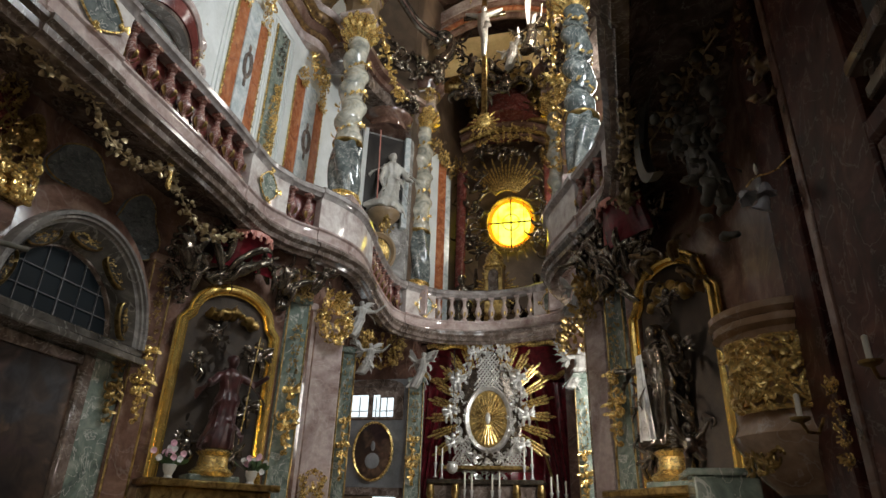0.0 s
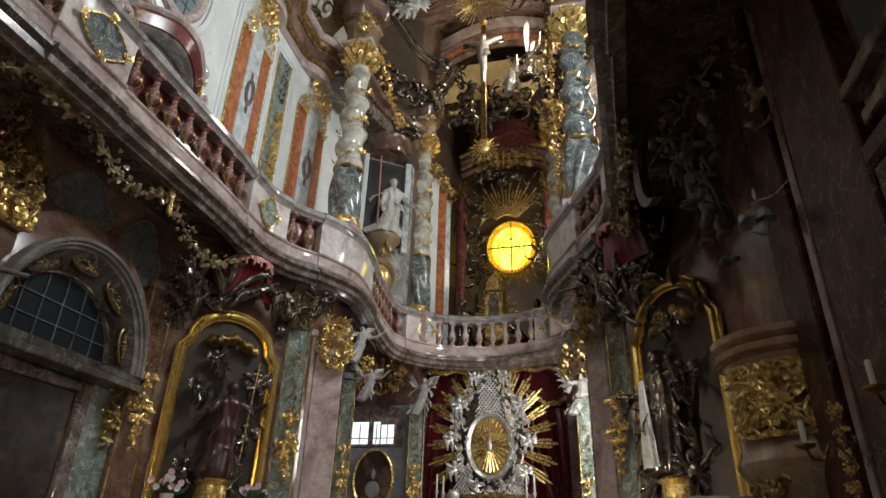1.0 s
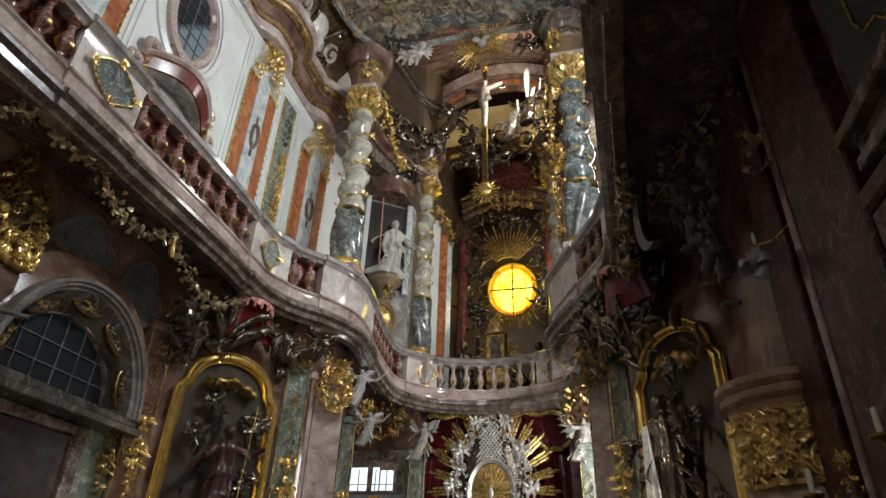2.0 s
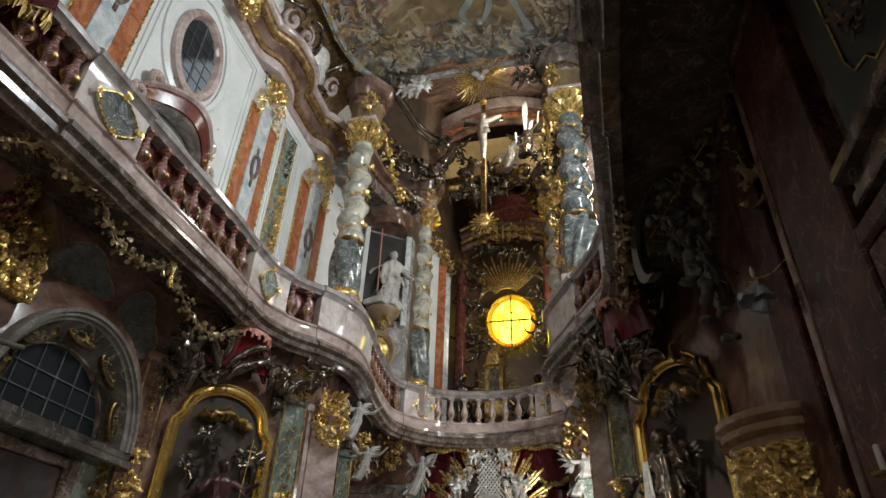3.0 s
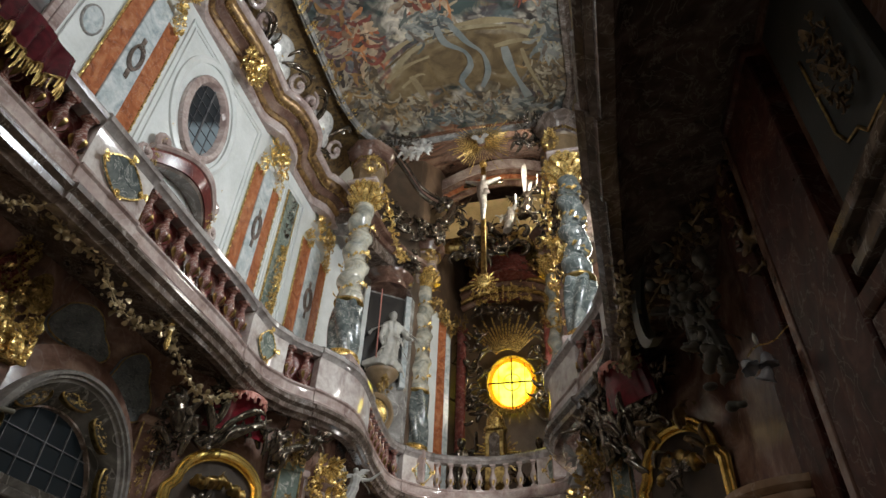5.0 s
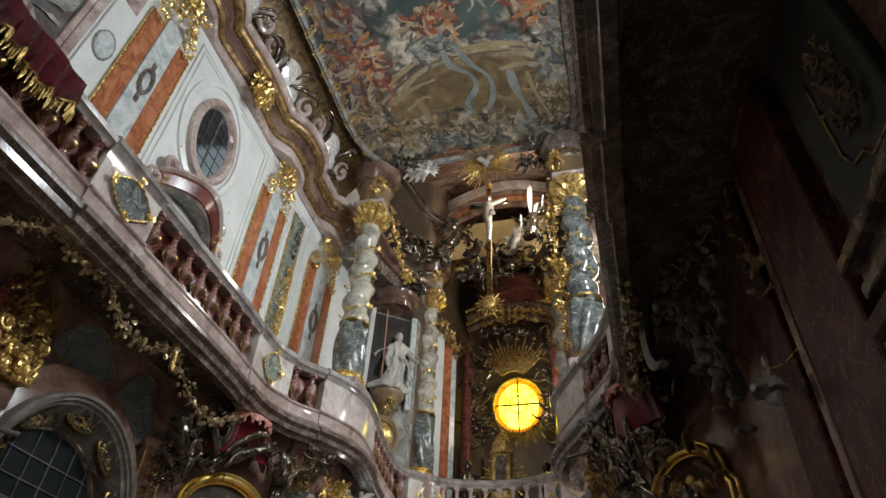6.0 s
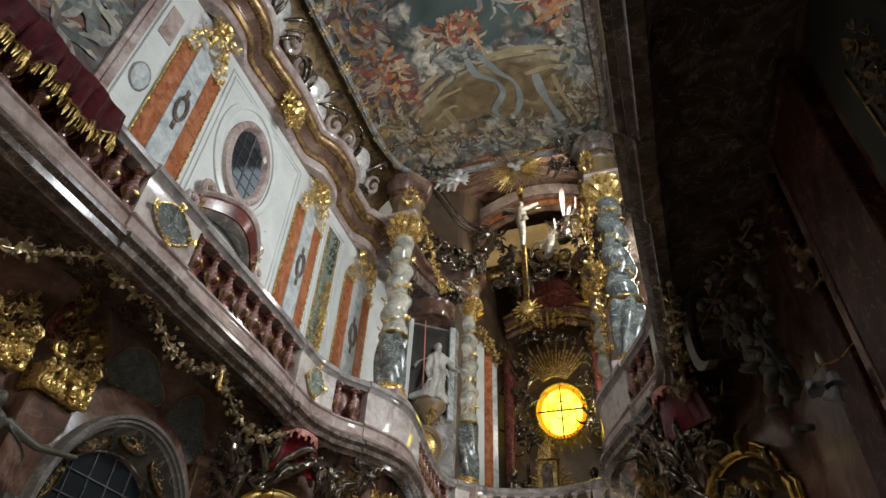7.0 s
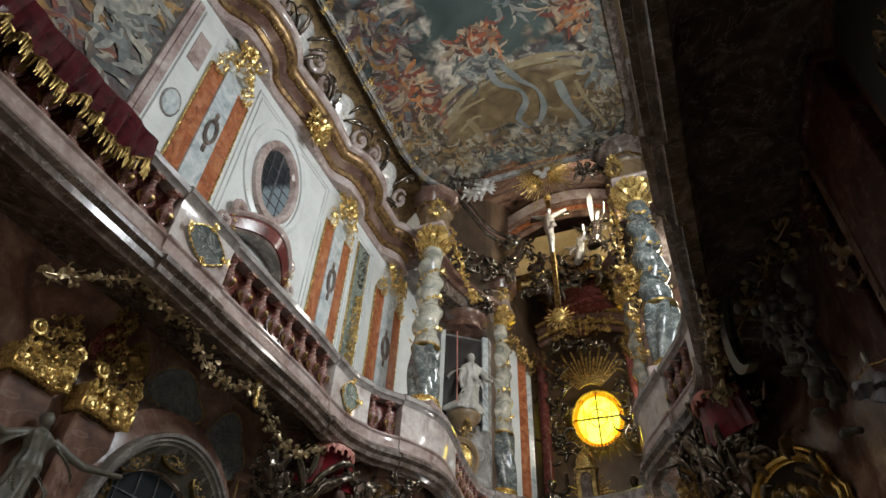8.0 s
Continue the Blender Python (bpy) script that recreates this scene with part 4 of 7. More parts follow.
# raised white fields with fine mouldings
for y0, y1, z0, z1 in ((5.6, 8.7, 7.05, 13.2), (10.2, 11.3, 7.05, 13.1)):
    f = thing("wall_field", "white stucco field with fine raised mouldings", "moulding", face_to(-4.2, (y0 + y1) / 2, 0, 1, 0), "white wall fields")
    w = (y1 - y0) / 2
    for d in (0.0, 0.12):
        s = Shape()
        for x in (-w + d, w - d):
            s.box(x - 0.025, x + 0.025, -0.035, 0.01, z0, z1 - d, 0.01)
        s.box(-w + d + 0.025, w - d - 0.025, -0.035, 0.01, z1 - d - 0.05, z1 - d, 0.01)
        part("moulding", s, WHITE, f)

# grey panel with a hanging gilt trophy
tp = thing("trophy_panel", "grey-green marble panel with a hanging gilt trophy", "panel", face_to(-4.2, 10.72, 0, 1, 0))
box_part("panel", tp, GREEN, -0.26, 0.26, -0.05, 0.01, 7.1, 12.9)
part("trophy", ornament(0.42, 2.6, 40, 77, 0.1, 0.3), GOLD, tp, "gilt hanging trophy of leaves", pose(0, -0.07, 9.9))
part("upper_sprig", ornament(0.36, 1.2, 8, 78, 0.04, 0.5), BRONZE, tp, "", pose(0, -0.06, 12.05))
for x in (-0.3, 0.3):
    part("gilt_edge", Shape().tube([(x, -0.03, 7.1), (x, -0.03, 12.9)], 0.022, 6), GOLD, tp)


def disc(s, cx, cz, rx, rz, y0, y1, n=40):
    vs = [(cx + rx * math.cos(2 * math.pi * i / n), y, cz + rz * math.sin(2 * math.pi * i / n)) for y in (y0, y1) for i in range(n)]
    return s.add(vs, [tuple(range(n - 1, -1, -1)), tuple(range(n, 2 * n))] + [(i, (i + 1) % n, n + (i + 1) % n, n + i) for i in range(n)])


ow = thing("window_1", "oval window with pink marble frame and leaded panes", "window", face_to(-4.2, 6.85, 11.5, 1, 0) @ Matrix.Diagonal((1.1, 1, 1.08, 1)), kind="structure")
part("surround", ellipse_ring(Shape(), 0, 0.12, [(0.95, 1.4, 0.02), (0.95, 1.4, -0.05), (0.88, 1.32, -0.09), (0.8, 1.24, -0.05), (0.8, 1.24, 0.02)]), WHITE, ow)
part("window_frame", ellipse_ring(Shape(), 0, 0, [(0.66, 1.03, 0.03), (0.66, 1.03, -0.1), (0.6, 0.97, -0.14), (0.52, 0.89, -0.12), (0.48, 0.84, -0.05), (0.46, 0.82, 0.03)]), PINK, ow, "pink marble oval frame")
part("pane", disc(Shape(), 0, 0, 0.47, 0.83, -0.004, 0.02), DUSK, ow, "dim leaded glass with a reflection put into its glow")
s = Shape()
for x in (-0.24, 0.0, 0.24):
    zz = 0.83 * math.sqrt(1 - (x / 0.47) ** 2)
    w = 0.02 if x == 0 else 0.006
    s.box(x - w, x + w, -0.03, -0.006, -zz, zz)
for z in (-0.54, -0.27, 0.0, 0.27, 0.54):
    xx = 0.47 * math.sqrt(1 - (z / 0.83) ** 2)
    s.box(-xx, xx, -0.028, -0.008, z - 0.006, z + 0.006)
part("muntin", s, LEAD, ow)

# curved hood and volutes below the oval window
hood = thing("window_hood", "dark red curved marble hood with pink volutes under the oval window", "hood", face_to(-4.2, 6.95, 9.12, 1, 0))
bow = [(-1.0 + 2.0 * i / 20, -0.1 - 0.34 * math.sin(math.pi * i / 20)) for i in range(21)]


def bowed(profile):
    """A profile of (out, z) along the bowed plan, rising to the middle."""
    k = len(profile)
    vs = [(x, y - o, z + 0.62 + 0.3 * (1 - (x / 1.0) ** 2)) for x, y in bow for o, z in profile]
    fs = [(i * k + q, i * k + (q + 1) % k, i * k + k + (q + 1) % k, i * k + k + q) for i in range(20) for q in range(k)]
    return Shape().add(vs, fs + [tuple(range(k)), tuple(range(len(vs) - 1, len(vs) - 1 - k, -1))])


part("hood_slab", bowed([(-0.4, -0.38), (-0.06, -0.37), (-0.02, -0.26), (0.02, -0.16), (0.0, -0.1), (-0.4, -0.1)]), RED, hood)
part("hood_moulding", bowed([(-0.35, -0.1), (0.03, -0.1), (0.08, -0.05), (0.08, 0.0), (0.03, 0.04), (-0.35, 0.06)]), PINK, hood)
part("hood_underside", bowed([(-0.4, -0.46), (-0.1, -0.46), (-0.09, -0.38), (-0.4, -0.38)]), DARK, hood)
part("dark_field", Shape().box(-0.42, 0.42, -0.05, 0.01, 0.9, 1.5, 0.01), DARK, hood, "dark grey field under the window")
for sx in (-1, 1):
    part("volute", Shape().scroll((sx * 0.86, -0.12, 0.78), 0.2, 1.6, 0.5, sx, 0.3, 0.2, 7).scroll((sx * 1.1, -0.1, 0.3), 0.16, 1.5, 1.2, -sx, 0.3, 0.2, 7), PINK, hood)
    part("gilt_spray", ornament(0.3, 0.6, 5, 90 + sx, 0.05), GOLD, hood, "", pose(sx * 0.9, -0.14, 0.55))

# painted wall field with a stone frame beside the first pilaster
wf = thing("wall_painting", "pale wall fresco with painted ledge in a stone frame", "painting", face_to(-4.2, 1.9, 11.0, 1, 0))
box_part("picture", wf, FRIEZE, -1.4, 1.4, -0.03, 0.0, -3.9, 2.2, 0.005)
for k, (cx, cy, rx, ry, m) in enumerate(((0.2, 0.6, 0.8, 0.8, COOL), (0.6, -0.6, 0.5, 0.9, COOL), (0.8, 1.0, 0.3, 0.4, EARTH), (-0.3, -1.2, 0.7, 0.7, ROBES))):
    tagged(part("brushwork", strokes(46, cx, cy, rx, ry, 430 + k, lambda x, y, lift: (max(-1.35, min(1.35, x)) + 0.3 * lift * math.sin(9 * y), -0.032 - lift, max(-3.8, min(2.1, y)) + 0.3 * lift * math.sin(9 * x)), 0.75, 0.2, 0.8), m, wf), kind="stuff")
box_part("ledge", wf, PINK, 1.42, 1.52, -0.08, 0, -3.9, 2.2)
box_part("ledge", wf, PINK, 1.54, 1.7, -0.05, 0, -3.9, 2.2)
fl = thing("painted_strip", "white stucco strip with inset pink marble tablets", "panel", face_to(-4.2, 3.92, 10.8, 1, 0))
box_part("strip", fl, WHITE, -0.25, 0.25, -0.04, 0, -3.6, 2.4)
for z in (-1.9, 1.3):
    box_part("tablet", fl, PINK, -0.17, 0.17, -0.06, -0.03, z - 0.45, z + 0.45)
part("cartouche", disc(Shape(), 0, -0.35, 0.17, 0.3, -0.07, -0.03, 14), BLUE, fl, "small pale cartouche")
part("cartouche_rim", ellipse_ring(Shape(), 0, -0.35, [(0.21, 0.34, -0.03), (0.2, 0.33, -0.08), (0.17, 0.3, -0.07), (0.17, 0.3, -0.03)], 16), GREY, fl)


# main cornice, bowing forward over each pilaster
def cornice_path(side):
    pts = []
    for i in range(125):
        y = -6.2 + i * 0.153
        bump = 0.0
        for yc in (-0.6, 4.85, 9.45, 12.45):
            bump = max(bump, 0.34 * math.exp(-((y - yc) / 0.7) ** 4))
        pts.append((-4.2 + bump + 0.1 * math.exp(-((y - 7.2) / 0.9) ** 2), y))
    return pts


CP = cornice_path(1)
PROF = [[(-0.2, 13.45), (0.05, 13.45), (0.08, 13.5), (0.08, 13.56), (0.04, 13.58), (0.04, 13.74), (-0.2, 13.74)],
        [(-0.2, 13.74), (0.1, 13.74), (0.16, 13.8), (0.16, 13.86), (-0.2, 13.86)],
        [(-0.2, 13.86), (0.13, 13.86), (0.2, 13.95), (0.3, 14.0), (0.3, 14.06), (-0.2, 14.06)],
        [(-0.2, 14.06), (0.36, 14.06), (0.46, 14.12), (0.5, 14.2), (0.5, 14.26), (-0.2, 14.26)],
        [(-0.2, 14.26), (0.46, 14.26), (0.56, 14.3), (0.6, 14.36), (0.6, 14.42), (0.3, 14.5), (-0.2, 14.5)]]
cor = thing("cornice_north", "stepped pink marble cornice with gilt bead over the white wall", "cornice", kind="structure")
for pr, m, nm in zip(PROF, (PINK, CORNICEGOLD, ROSE, CORNICEGOLD, PINK), ("frieze", "astragal", "bed_moulding", "corona", "crown")):
    part(nm, Shape().sweep(CP, pr), m, cor)
s = Shape()
for i in range(0, 124):
    (x0, y0), (x1, y1) = CP[i], CP[i + 1]
    for u in (0.25, 0.75):
        s.ball((x0 + (x1 - x0) * u + 0.36, y0 + (y1 - y0) * u, 14.06), (0.035, 0.028, 0.045), 6, 4)
part("gilt_bead", s, OLDGOLD, cor, "row of dull gilt beads")
# the north cornice mirrored; darker stones carry the shade of this side
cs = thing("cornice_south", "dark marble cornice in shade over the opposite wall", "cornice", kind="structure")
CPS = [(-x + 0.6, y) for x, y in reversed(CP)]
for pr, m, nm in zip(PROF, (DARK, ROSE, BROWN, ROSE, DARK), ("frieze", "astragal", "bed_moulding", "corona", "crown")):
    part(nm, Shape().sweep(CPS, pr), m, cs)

# gilt and silvered pieces on the cornice and in the cove
gilt("gilt_cartouche", "gilt leafy cartouche on the cornice over the oval window", 0.9, 1.15, face_to(-3.88, 7.24, 13.82, 1, -0.1), 16, 31, depth=0.15, taper=0.3)
for i, (y, z, w, h) in enumerate(((3.4, 15.15, 2.0, 1.4), (5.5, 15.2, 1.7, 1.4), (7.75, 15.0, 1.9, 1.3), (10.35, 15.25, 1.8, 1.35), (0.8, 15.1, 2.0, 1.4))):
    c = thing("cove_cartouche", "silvered shell cartouche with gilt rim in the cove", "cartouche", face_to(-3.75, y, z, 1, 0) @ pose(0, 0, 0, 38), "cartouches in the cove")
    part("shell", Shape().ball((0, -0.02, 0.05), (w * 0.26, 0.2, h * 0.36), 22, 12).ball((w * 0.16, -0.06, -0.16), (w * 0.2, 0.17, h * 0.24), 16, 9).ball((-w * 0.2, -0.02, -0.1), (w * 0.16, 0.15, h * 0.22), 16, 9), SHELLSILVER, c, "silvered bulging shell, highlight put into a pale colour")
    part("rim", acanthus(w * 1.0, h * 0.9, 7, 50 + i, 0.05, 0.12), BRONZE, c, "dark curling leaves", pose(0, -0.12, 0))
    part("curved_moulding", Shape().tube([(-w * 0.55 + w * 1.1 * q / 14, -0.16, -h * 0.42 + 0.14 * math.cos(q * 0.9)) for q in range(15)], 0.05, 7), PINK, c, "pink wavy moulding")
    for sx in (-1, 1):
        part("pink_scroll", Shape().scroll((sx * w * 0.5, -0.12, 0.05), 0.3, 1.4, 1.6 - 0.4 * sx, sx, 0.22, 0.2, 7), PINK, c, "pink curling moulding")
    part("gilt_leafwork", ornament(w * 0.6, h * 0.5, 6, 60 + i, 0.1, 0.2), GOLD, c, "", pose(0, -0.05, -h * 0.5))
# gilt knots along the fresco frame
for i in range(24):
    y = -2.0 + i * 0.57
    if y < 11.3:
        gilt("frame_knot", "small gilt leaf knot on the fresco frame", 0.26, 0.4, face_to(-2.96 if y < 10 else -2.96 + (y - 10) * 0.13, y, 15.84, 1, -0.3) @ pose(0, 0, 0, 40), 5, i, GOLD, group="knots along the fresco frame")

# red velvet over the rail
# glossier, darker copy of the red velvet, with the rail's shade in it
SHADEVELVET = cloth("shaded_red_velvet", (0.03, 0.003, 0.006), (0.1, 0.009, 0.016), 0.16)
dr = thing("rail_drape", "red velvet over the gallery rail, darkened for shade, with gold fringe", "drape")
rows = [[] for _ in range(8)]
for i in range(150):
    y = -0.4 + i * 0.0245
    for k in range(8):
        v = k / 7
        f = (0.006 + 0.05 * v) * (math.sin(i * 0.62 + 0.5 * math.sin(i * 0.11)) + 0.5 * math.sin(i * 1.31 + 1.7 * v)) + 0.02 * math.sin(i * 0.21 + 3 * v)
        z = 7.93 - v * (0.63 + 0.05 * math.sin(i * 0.16) + 0.025 * math.sin(i * 0.47))
        rows[k].append((-2.7 + 0.05 * v + f, y + 0.02 * math.sin(2.5 * v + i), z))
s = Shape().strip([(-3.02, p[1], 7.925) for p in rows[0]], rows[0])
for r0, r1 in zip(rows, rows[1:]):
    s.strip(r0, r1)
part("velvet", s, SHADEVELVET, dr)
s = Shape()
for i, (x, y, z) in enumerate(rows[-1]):
    s.tube([(x + 0.012, y, z + 0.03), (x + 0.03, y + 0.008 * math.sin(i), z - 0.06), (x + 0.02, y + 0.012 * math.sin(i * 2.1), z - 0.17 - 0.02 * math.sin(i * 1.3))], [0.013, 0.016, 0.008], 5)
s.tube([(x + 0.015, y, z + 0.03) for x, y, z in rows[-1]], 0.022, 6)
tagged(part("fringe", s, OLDGOLD, dr, "gold tassel fringe"), kind="stuff")

# ---- twisted columns of the upper chancel ----
def twisted_column(x, y, z0, z1, r, turns, seed, label, hand=1, upper=None, lower=None):
    """A barley-sugar column: fluted lower drum, winding shaft with gilt sprays, leafy capital."""
    c = thing("twisted_column", label, "column", pose(x, y, 0), "twisted columns of the chancel")
    box_part("pedestal", c, PINK, -r * 1.5, r * 1.5, -r * 1.5, r * 1.5, 7.0, z0 - 0.25, 0.04)
    part("base", Shape().lathe([(r * 1.35, z0 - 0.25), (r * 1.4, z0 - 0.16), (r * 1.1, z0 - 0.1), (r * 1.25, z0 - 0.04), (r * 1.02, z0 + 0.02)], 24), GOLD, c, "gilt moulded base")
    zd = z0 + (z1 - z0) * 0.3
    drum = Shape().lathe([(r * (1.0 + 0.08 * math.sin(math.pi * i / 18)), z0 + (zd - z0) * i / 18) for i in range(19)], 48,
                         wave=lambda a, z: 1 + 0.17 * math.sin(5 * a + hand * 4.0 * (z - z0)) + 0.05 * math.sin(3.6 * (z - z0) + a))
    part("lower_drum", drum, lower or TWISTBLUE, c, "spirally fluted lower drum")
    part("collar", Shape().lathe([(r * 1.02, zd - 0.03), (r * 1.14, zd), (r * 1.14, zd + 0.05), (r * 0.98, zd + 0.08)], 24), OLDGOLD, c)
    sh = Shape()
    n, k = 64, 22
    for i in range(n + 1):
        u = i / n
        a = hand * turns * 2 * math.pi * u
        amp = 0.2 * r * min(1, 6 * u, 6 * (1 - u))
        q = r * (0.98 - 0.14 * u) * (1 + 0.07 * math.sin(2 * a))
        for j in range(k):
            b = 2 * math.pi * j / k
            sh.v.append(Vector((amp * math.cos(a) + q * math.cos(b), amp * math.sin(a) + q * math.sin(b), zd + 0.06 + (z1 - zd - 0.06) * u)))
    sh.f = [[i * k + j, i * k + (j + 1) % k, i * k + k + (j + 1) % k, i * k + k + j] for i in range(n) for j in range(k)]
    part("shaft", sh, upper or TWIST, c)
    vine = Shape()
    rnd = random.Random(seed)
    for i in range(46):
        u = i / 45
        a = hand * turns * 2 * math.pi * u + math.pi
        q = r * (0.98 - 0.14 * u)
        p = (q * math.cos(a), q * math.sin(a), zd + 0.12 + (z1 - zd - 0.2) * u)
        o = (math.cos(a), math.sin(a), 0)
        vine.leaf(p, (-math.sin(a) + rnd.gauss(0, 0.4), math.cos(a) + rnd.gauss(0, 0.4), rnd.gauss(0.2, 0.7)), o, 0.13 + 0.08 * rnd.random(), 0.075, 0.5)
        if i % 3 == 0:
            vine.ball((p[0] * 1.03, p[1] * 1.03, p[2]), 0.03, 6, 4)
    part("gilt_vine", vine, GOLD, c, "gilt vine winding up the shaft")
    cap = Shape().lathe([(r * 0.8, z1 - 0.02), (r * 0.95, z1 + 0.03), (r * 0.82, z1 + 0.08), (r * 0.85, z1 + 0.35), (r * 1.2, z1 + 0.68)], 20)
    for tier, (zz, ln, q) in enumerate(((z1 + 0.02, 0.24, 0.86), (z1 + 0.16, 0.25, 0.92), (z1 + 0.32, 0.27, 1.0), (z1 + 0.48, 0.22, 1.1))):
        for j in range(15):
            a = 2 * math.pi * (j + 0.5 * tier + 0.2 * rnd.random()) / 15
            o = (math.cos(a), math.sin(a), 0)
            cap.leaf((q * r * o[0], q * r * o[1], zz), (0.35 * o[0] + rnd.gauss(0, 0.25), 0.35 * o[1] + rnd.gauss(0, 0.25), 1), o, ln * rnd.uniform(0.8, 1.3), 0.1 * r / 0.3, 1.2)
    for j in range(4):
        a = math.pi * (0.25 + 0.5 * j)
        base = len(cap.v)
        sc = Shape(pose(r * 1.25 * math.cos(a), r * 1.25 * math.sin(a), z1 + 0.62, 0, 0, math.degrees(a) + 90))
        sc.scroll((0, 0, 0), 0.13, 1.6, 0, 1, 0.3, 0.2)
        cap.v += sc.v
        cap.f += [[base + i for i in f] for f in sc.f]
    part("capital", cap, GOLD, c, "gilt leafy capital")
    box_part("abacus", c, PINK, -r * 1.35, r * 1.35, -r * 1.35, r * 1.35, z1 + 0.68, z1 + 0.8, 0.03)
    return c


twisted_column(-2.65, 11.9, 8.66, 13.3, 0.33, 3.2, 1, "pale grey-green twisted marble column with blue fluted foot")
twisted_column(2.98, 11.9, 8.66, 13.3, 0.34, 3.2, 2, "blue-grey twisted marble column with gilt vine", -1, TWISTBLUE)
twisted_column(-2.07, 16.4, 8.15, 13.55, 0.32, 4.0, 3, "grey twisted marble column wound with gilt leaves")
twisted_column(2.2, 16.4, 8.15, 13.55, 0.28, 4.0, 4, "pale twisted marble column wound with gilt leaves", -1)


def entablature(x, y, rz, w, z0, z1, label, m):
    e = thing("entablature_block", label, "entablature", pose(x, y, 0, 0, 0, rz), "entablature blocks over the columns")
    h = z1 - z0
    oct8 = lambda q, z: [(q * math.cos(math.pi / 8 + i * math.pi / 4), q * math.sin(math.pi / 8 + i * math.pi / 4), z) for i in range(8)]
    def prism(prof):
        s = Shape()
        rings = [oct8(q, z) for q, z in prof]
        return s.add([p for r in rings for p in r], [(j * 8 + i, j * 8 + (i + 1) % 8, j * 8 + 8 + (i + 1) % 8, j * 8 + 8 + i) for j in range(len(rings) - 1) for i in range(8)] + [tuple(range(7, -1, -1)), tuple(range(len(rings) * 8 - 8, len(rings) * 8))])
    part("frieze", prism([(w * 0.8, z0), (w * 0.8, z0 + h * 0.45), (w * 0.9, z0 + h * 0.5)]), OCHRE, e)
    part("cornice", prism([(w * 0.9, z0 + h * 0.5), (w * 1.0, z0 + h * 0.6), (w * 1.02, z0 + h * 0.66), (w * 1.22, z0 + h * 0.76), (w * 1.25, z0 + h * 0.86), (w * 1.35, z0 + h * 0.92), (w * 1.35, z1)]), m, e)
    s = Shape()
    for i in range(40):
        a = 2 * math.pi * i / 40
        q = w * 0.98 * math.cos(math.pi / 8) / max(0.924, math.cos(((a - math.pi / 8) % (math.pi / 4)) - math.pi / 8))
        s.ball((q * math.cos(a), q * math.sin(a), z0 + h * 0.6), (0.045, 0.045, 0.06), 6, 4)
    part("gilt_bead", s, OLDGOLD, e)
    part("gilt_mask", ornament(w * 1.1, h * 0.5, 6, int(abs(x * 10)), 0.1), GOLD, e, "", face_to(0.2 * -x / abs(x), -w * 0.8, z0 + h * 0.3, 0, -1))
    return e


entablature(-2.65, 11.9, 10, 0.56, 14.1, 15.4, "pink marble entablature block with gilt beads over a column", ROSE)
# twin of the block above, its shade given by a darker marble
entablature(2.95, 11.9, -10, 0.56, 14.1, 15.4, "marble entablature block over a column, darkened for shade", DARK)
entablature(-2.07, 16.4, 10, 0.5, 14.35, 15.3, "rose marble entablature block over the inner column", ROSE)
entablature(2.2, 16.4, -10, 0.5, 14.35, 15.3, "rose marble entablature block over the inner column", ROSE)
for k, pts in enumerate(([(-3.9, 12.6), (-3.2, 12.9), (-3.1, 14.0), (-2.7, 15.2), (-2.2, 16.0)], [(2.3, 16.0), (2.9, 15.2), (3.3, 14.0), (3.5, 12.9), (4.4, 12.6)])):
    e = thing("curved_cornice", "dark rose curved cornice joining the columns of the chancel", "cornice", kind="structure")
    path = spline(pts, 0.15)
    for pr, m, nm in ((([(-0.5, 13.5), (0.05, 13.5), (0.1, 13.62), (0.1, 13.9), (-0.5, 13.9)]), DARK, "frieze"), ([(-0.5, 13.9), (0.2, 13.9), (0.24, 14.05), (0.4, 14.1), (0.42, 14.25), (-0.5, 14.3)], ROSE, "crown")):
        part(nm, Shape().sweep(path, pr), m, e)

# gilt garland falling beside the first column, and silver volute rail above it
whole("gilt_garland", garland([(-2.15, 12.0, 14.2), (-2.1, 12.4, 13.6), (-2.05, 12.9, 13.1), (-2.1, 13.6, 12.9), (-2.15, 14.3, 13.3)], 0.12, 5, 0.06), GOLD, "gilt garland hanging from the column's entablature", "garland")
whole("gilt_garland", garland([(2.45, 12.0, 14.2), (2.4, 12.3, 13.4), (2.35, 12.8, 12.2), (2.4, 13.3, 11.0), (2.4, 13.8, 10.0)], 0.13, 6, 0.1), GOLD, "long gilt garland hanging beside the column", "garland")
vol = thing("volute_pediment", "silvered volute pediment sweeping down from the entablature", "pediment")
for k, (r, m) in enumerate(((0.07, BRONZE), (0.05, ROSE), (0.06, BRONZE))):
    part("volute_rail", Shape().tube([(-2.1 + 1.2 * u, 11.9 + 1.6 * u, 15.5 - 1.3 * math.sin(u * 1.5) ** 1.5 + 0.9 * max(0, u - 0.6) + 0.14 * k) for u in [i / 16 for i in range(17)]], r, 8), m, vol)
part("volute_end", Shape().scroll((-0.75, 13.5, 14.6), 0.3, 1.7, 1.5, 1, 0.25, 0.2, 7), BRONZE, vol)

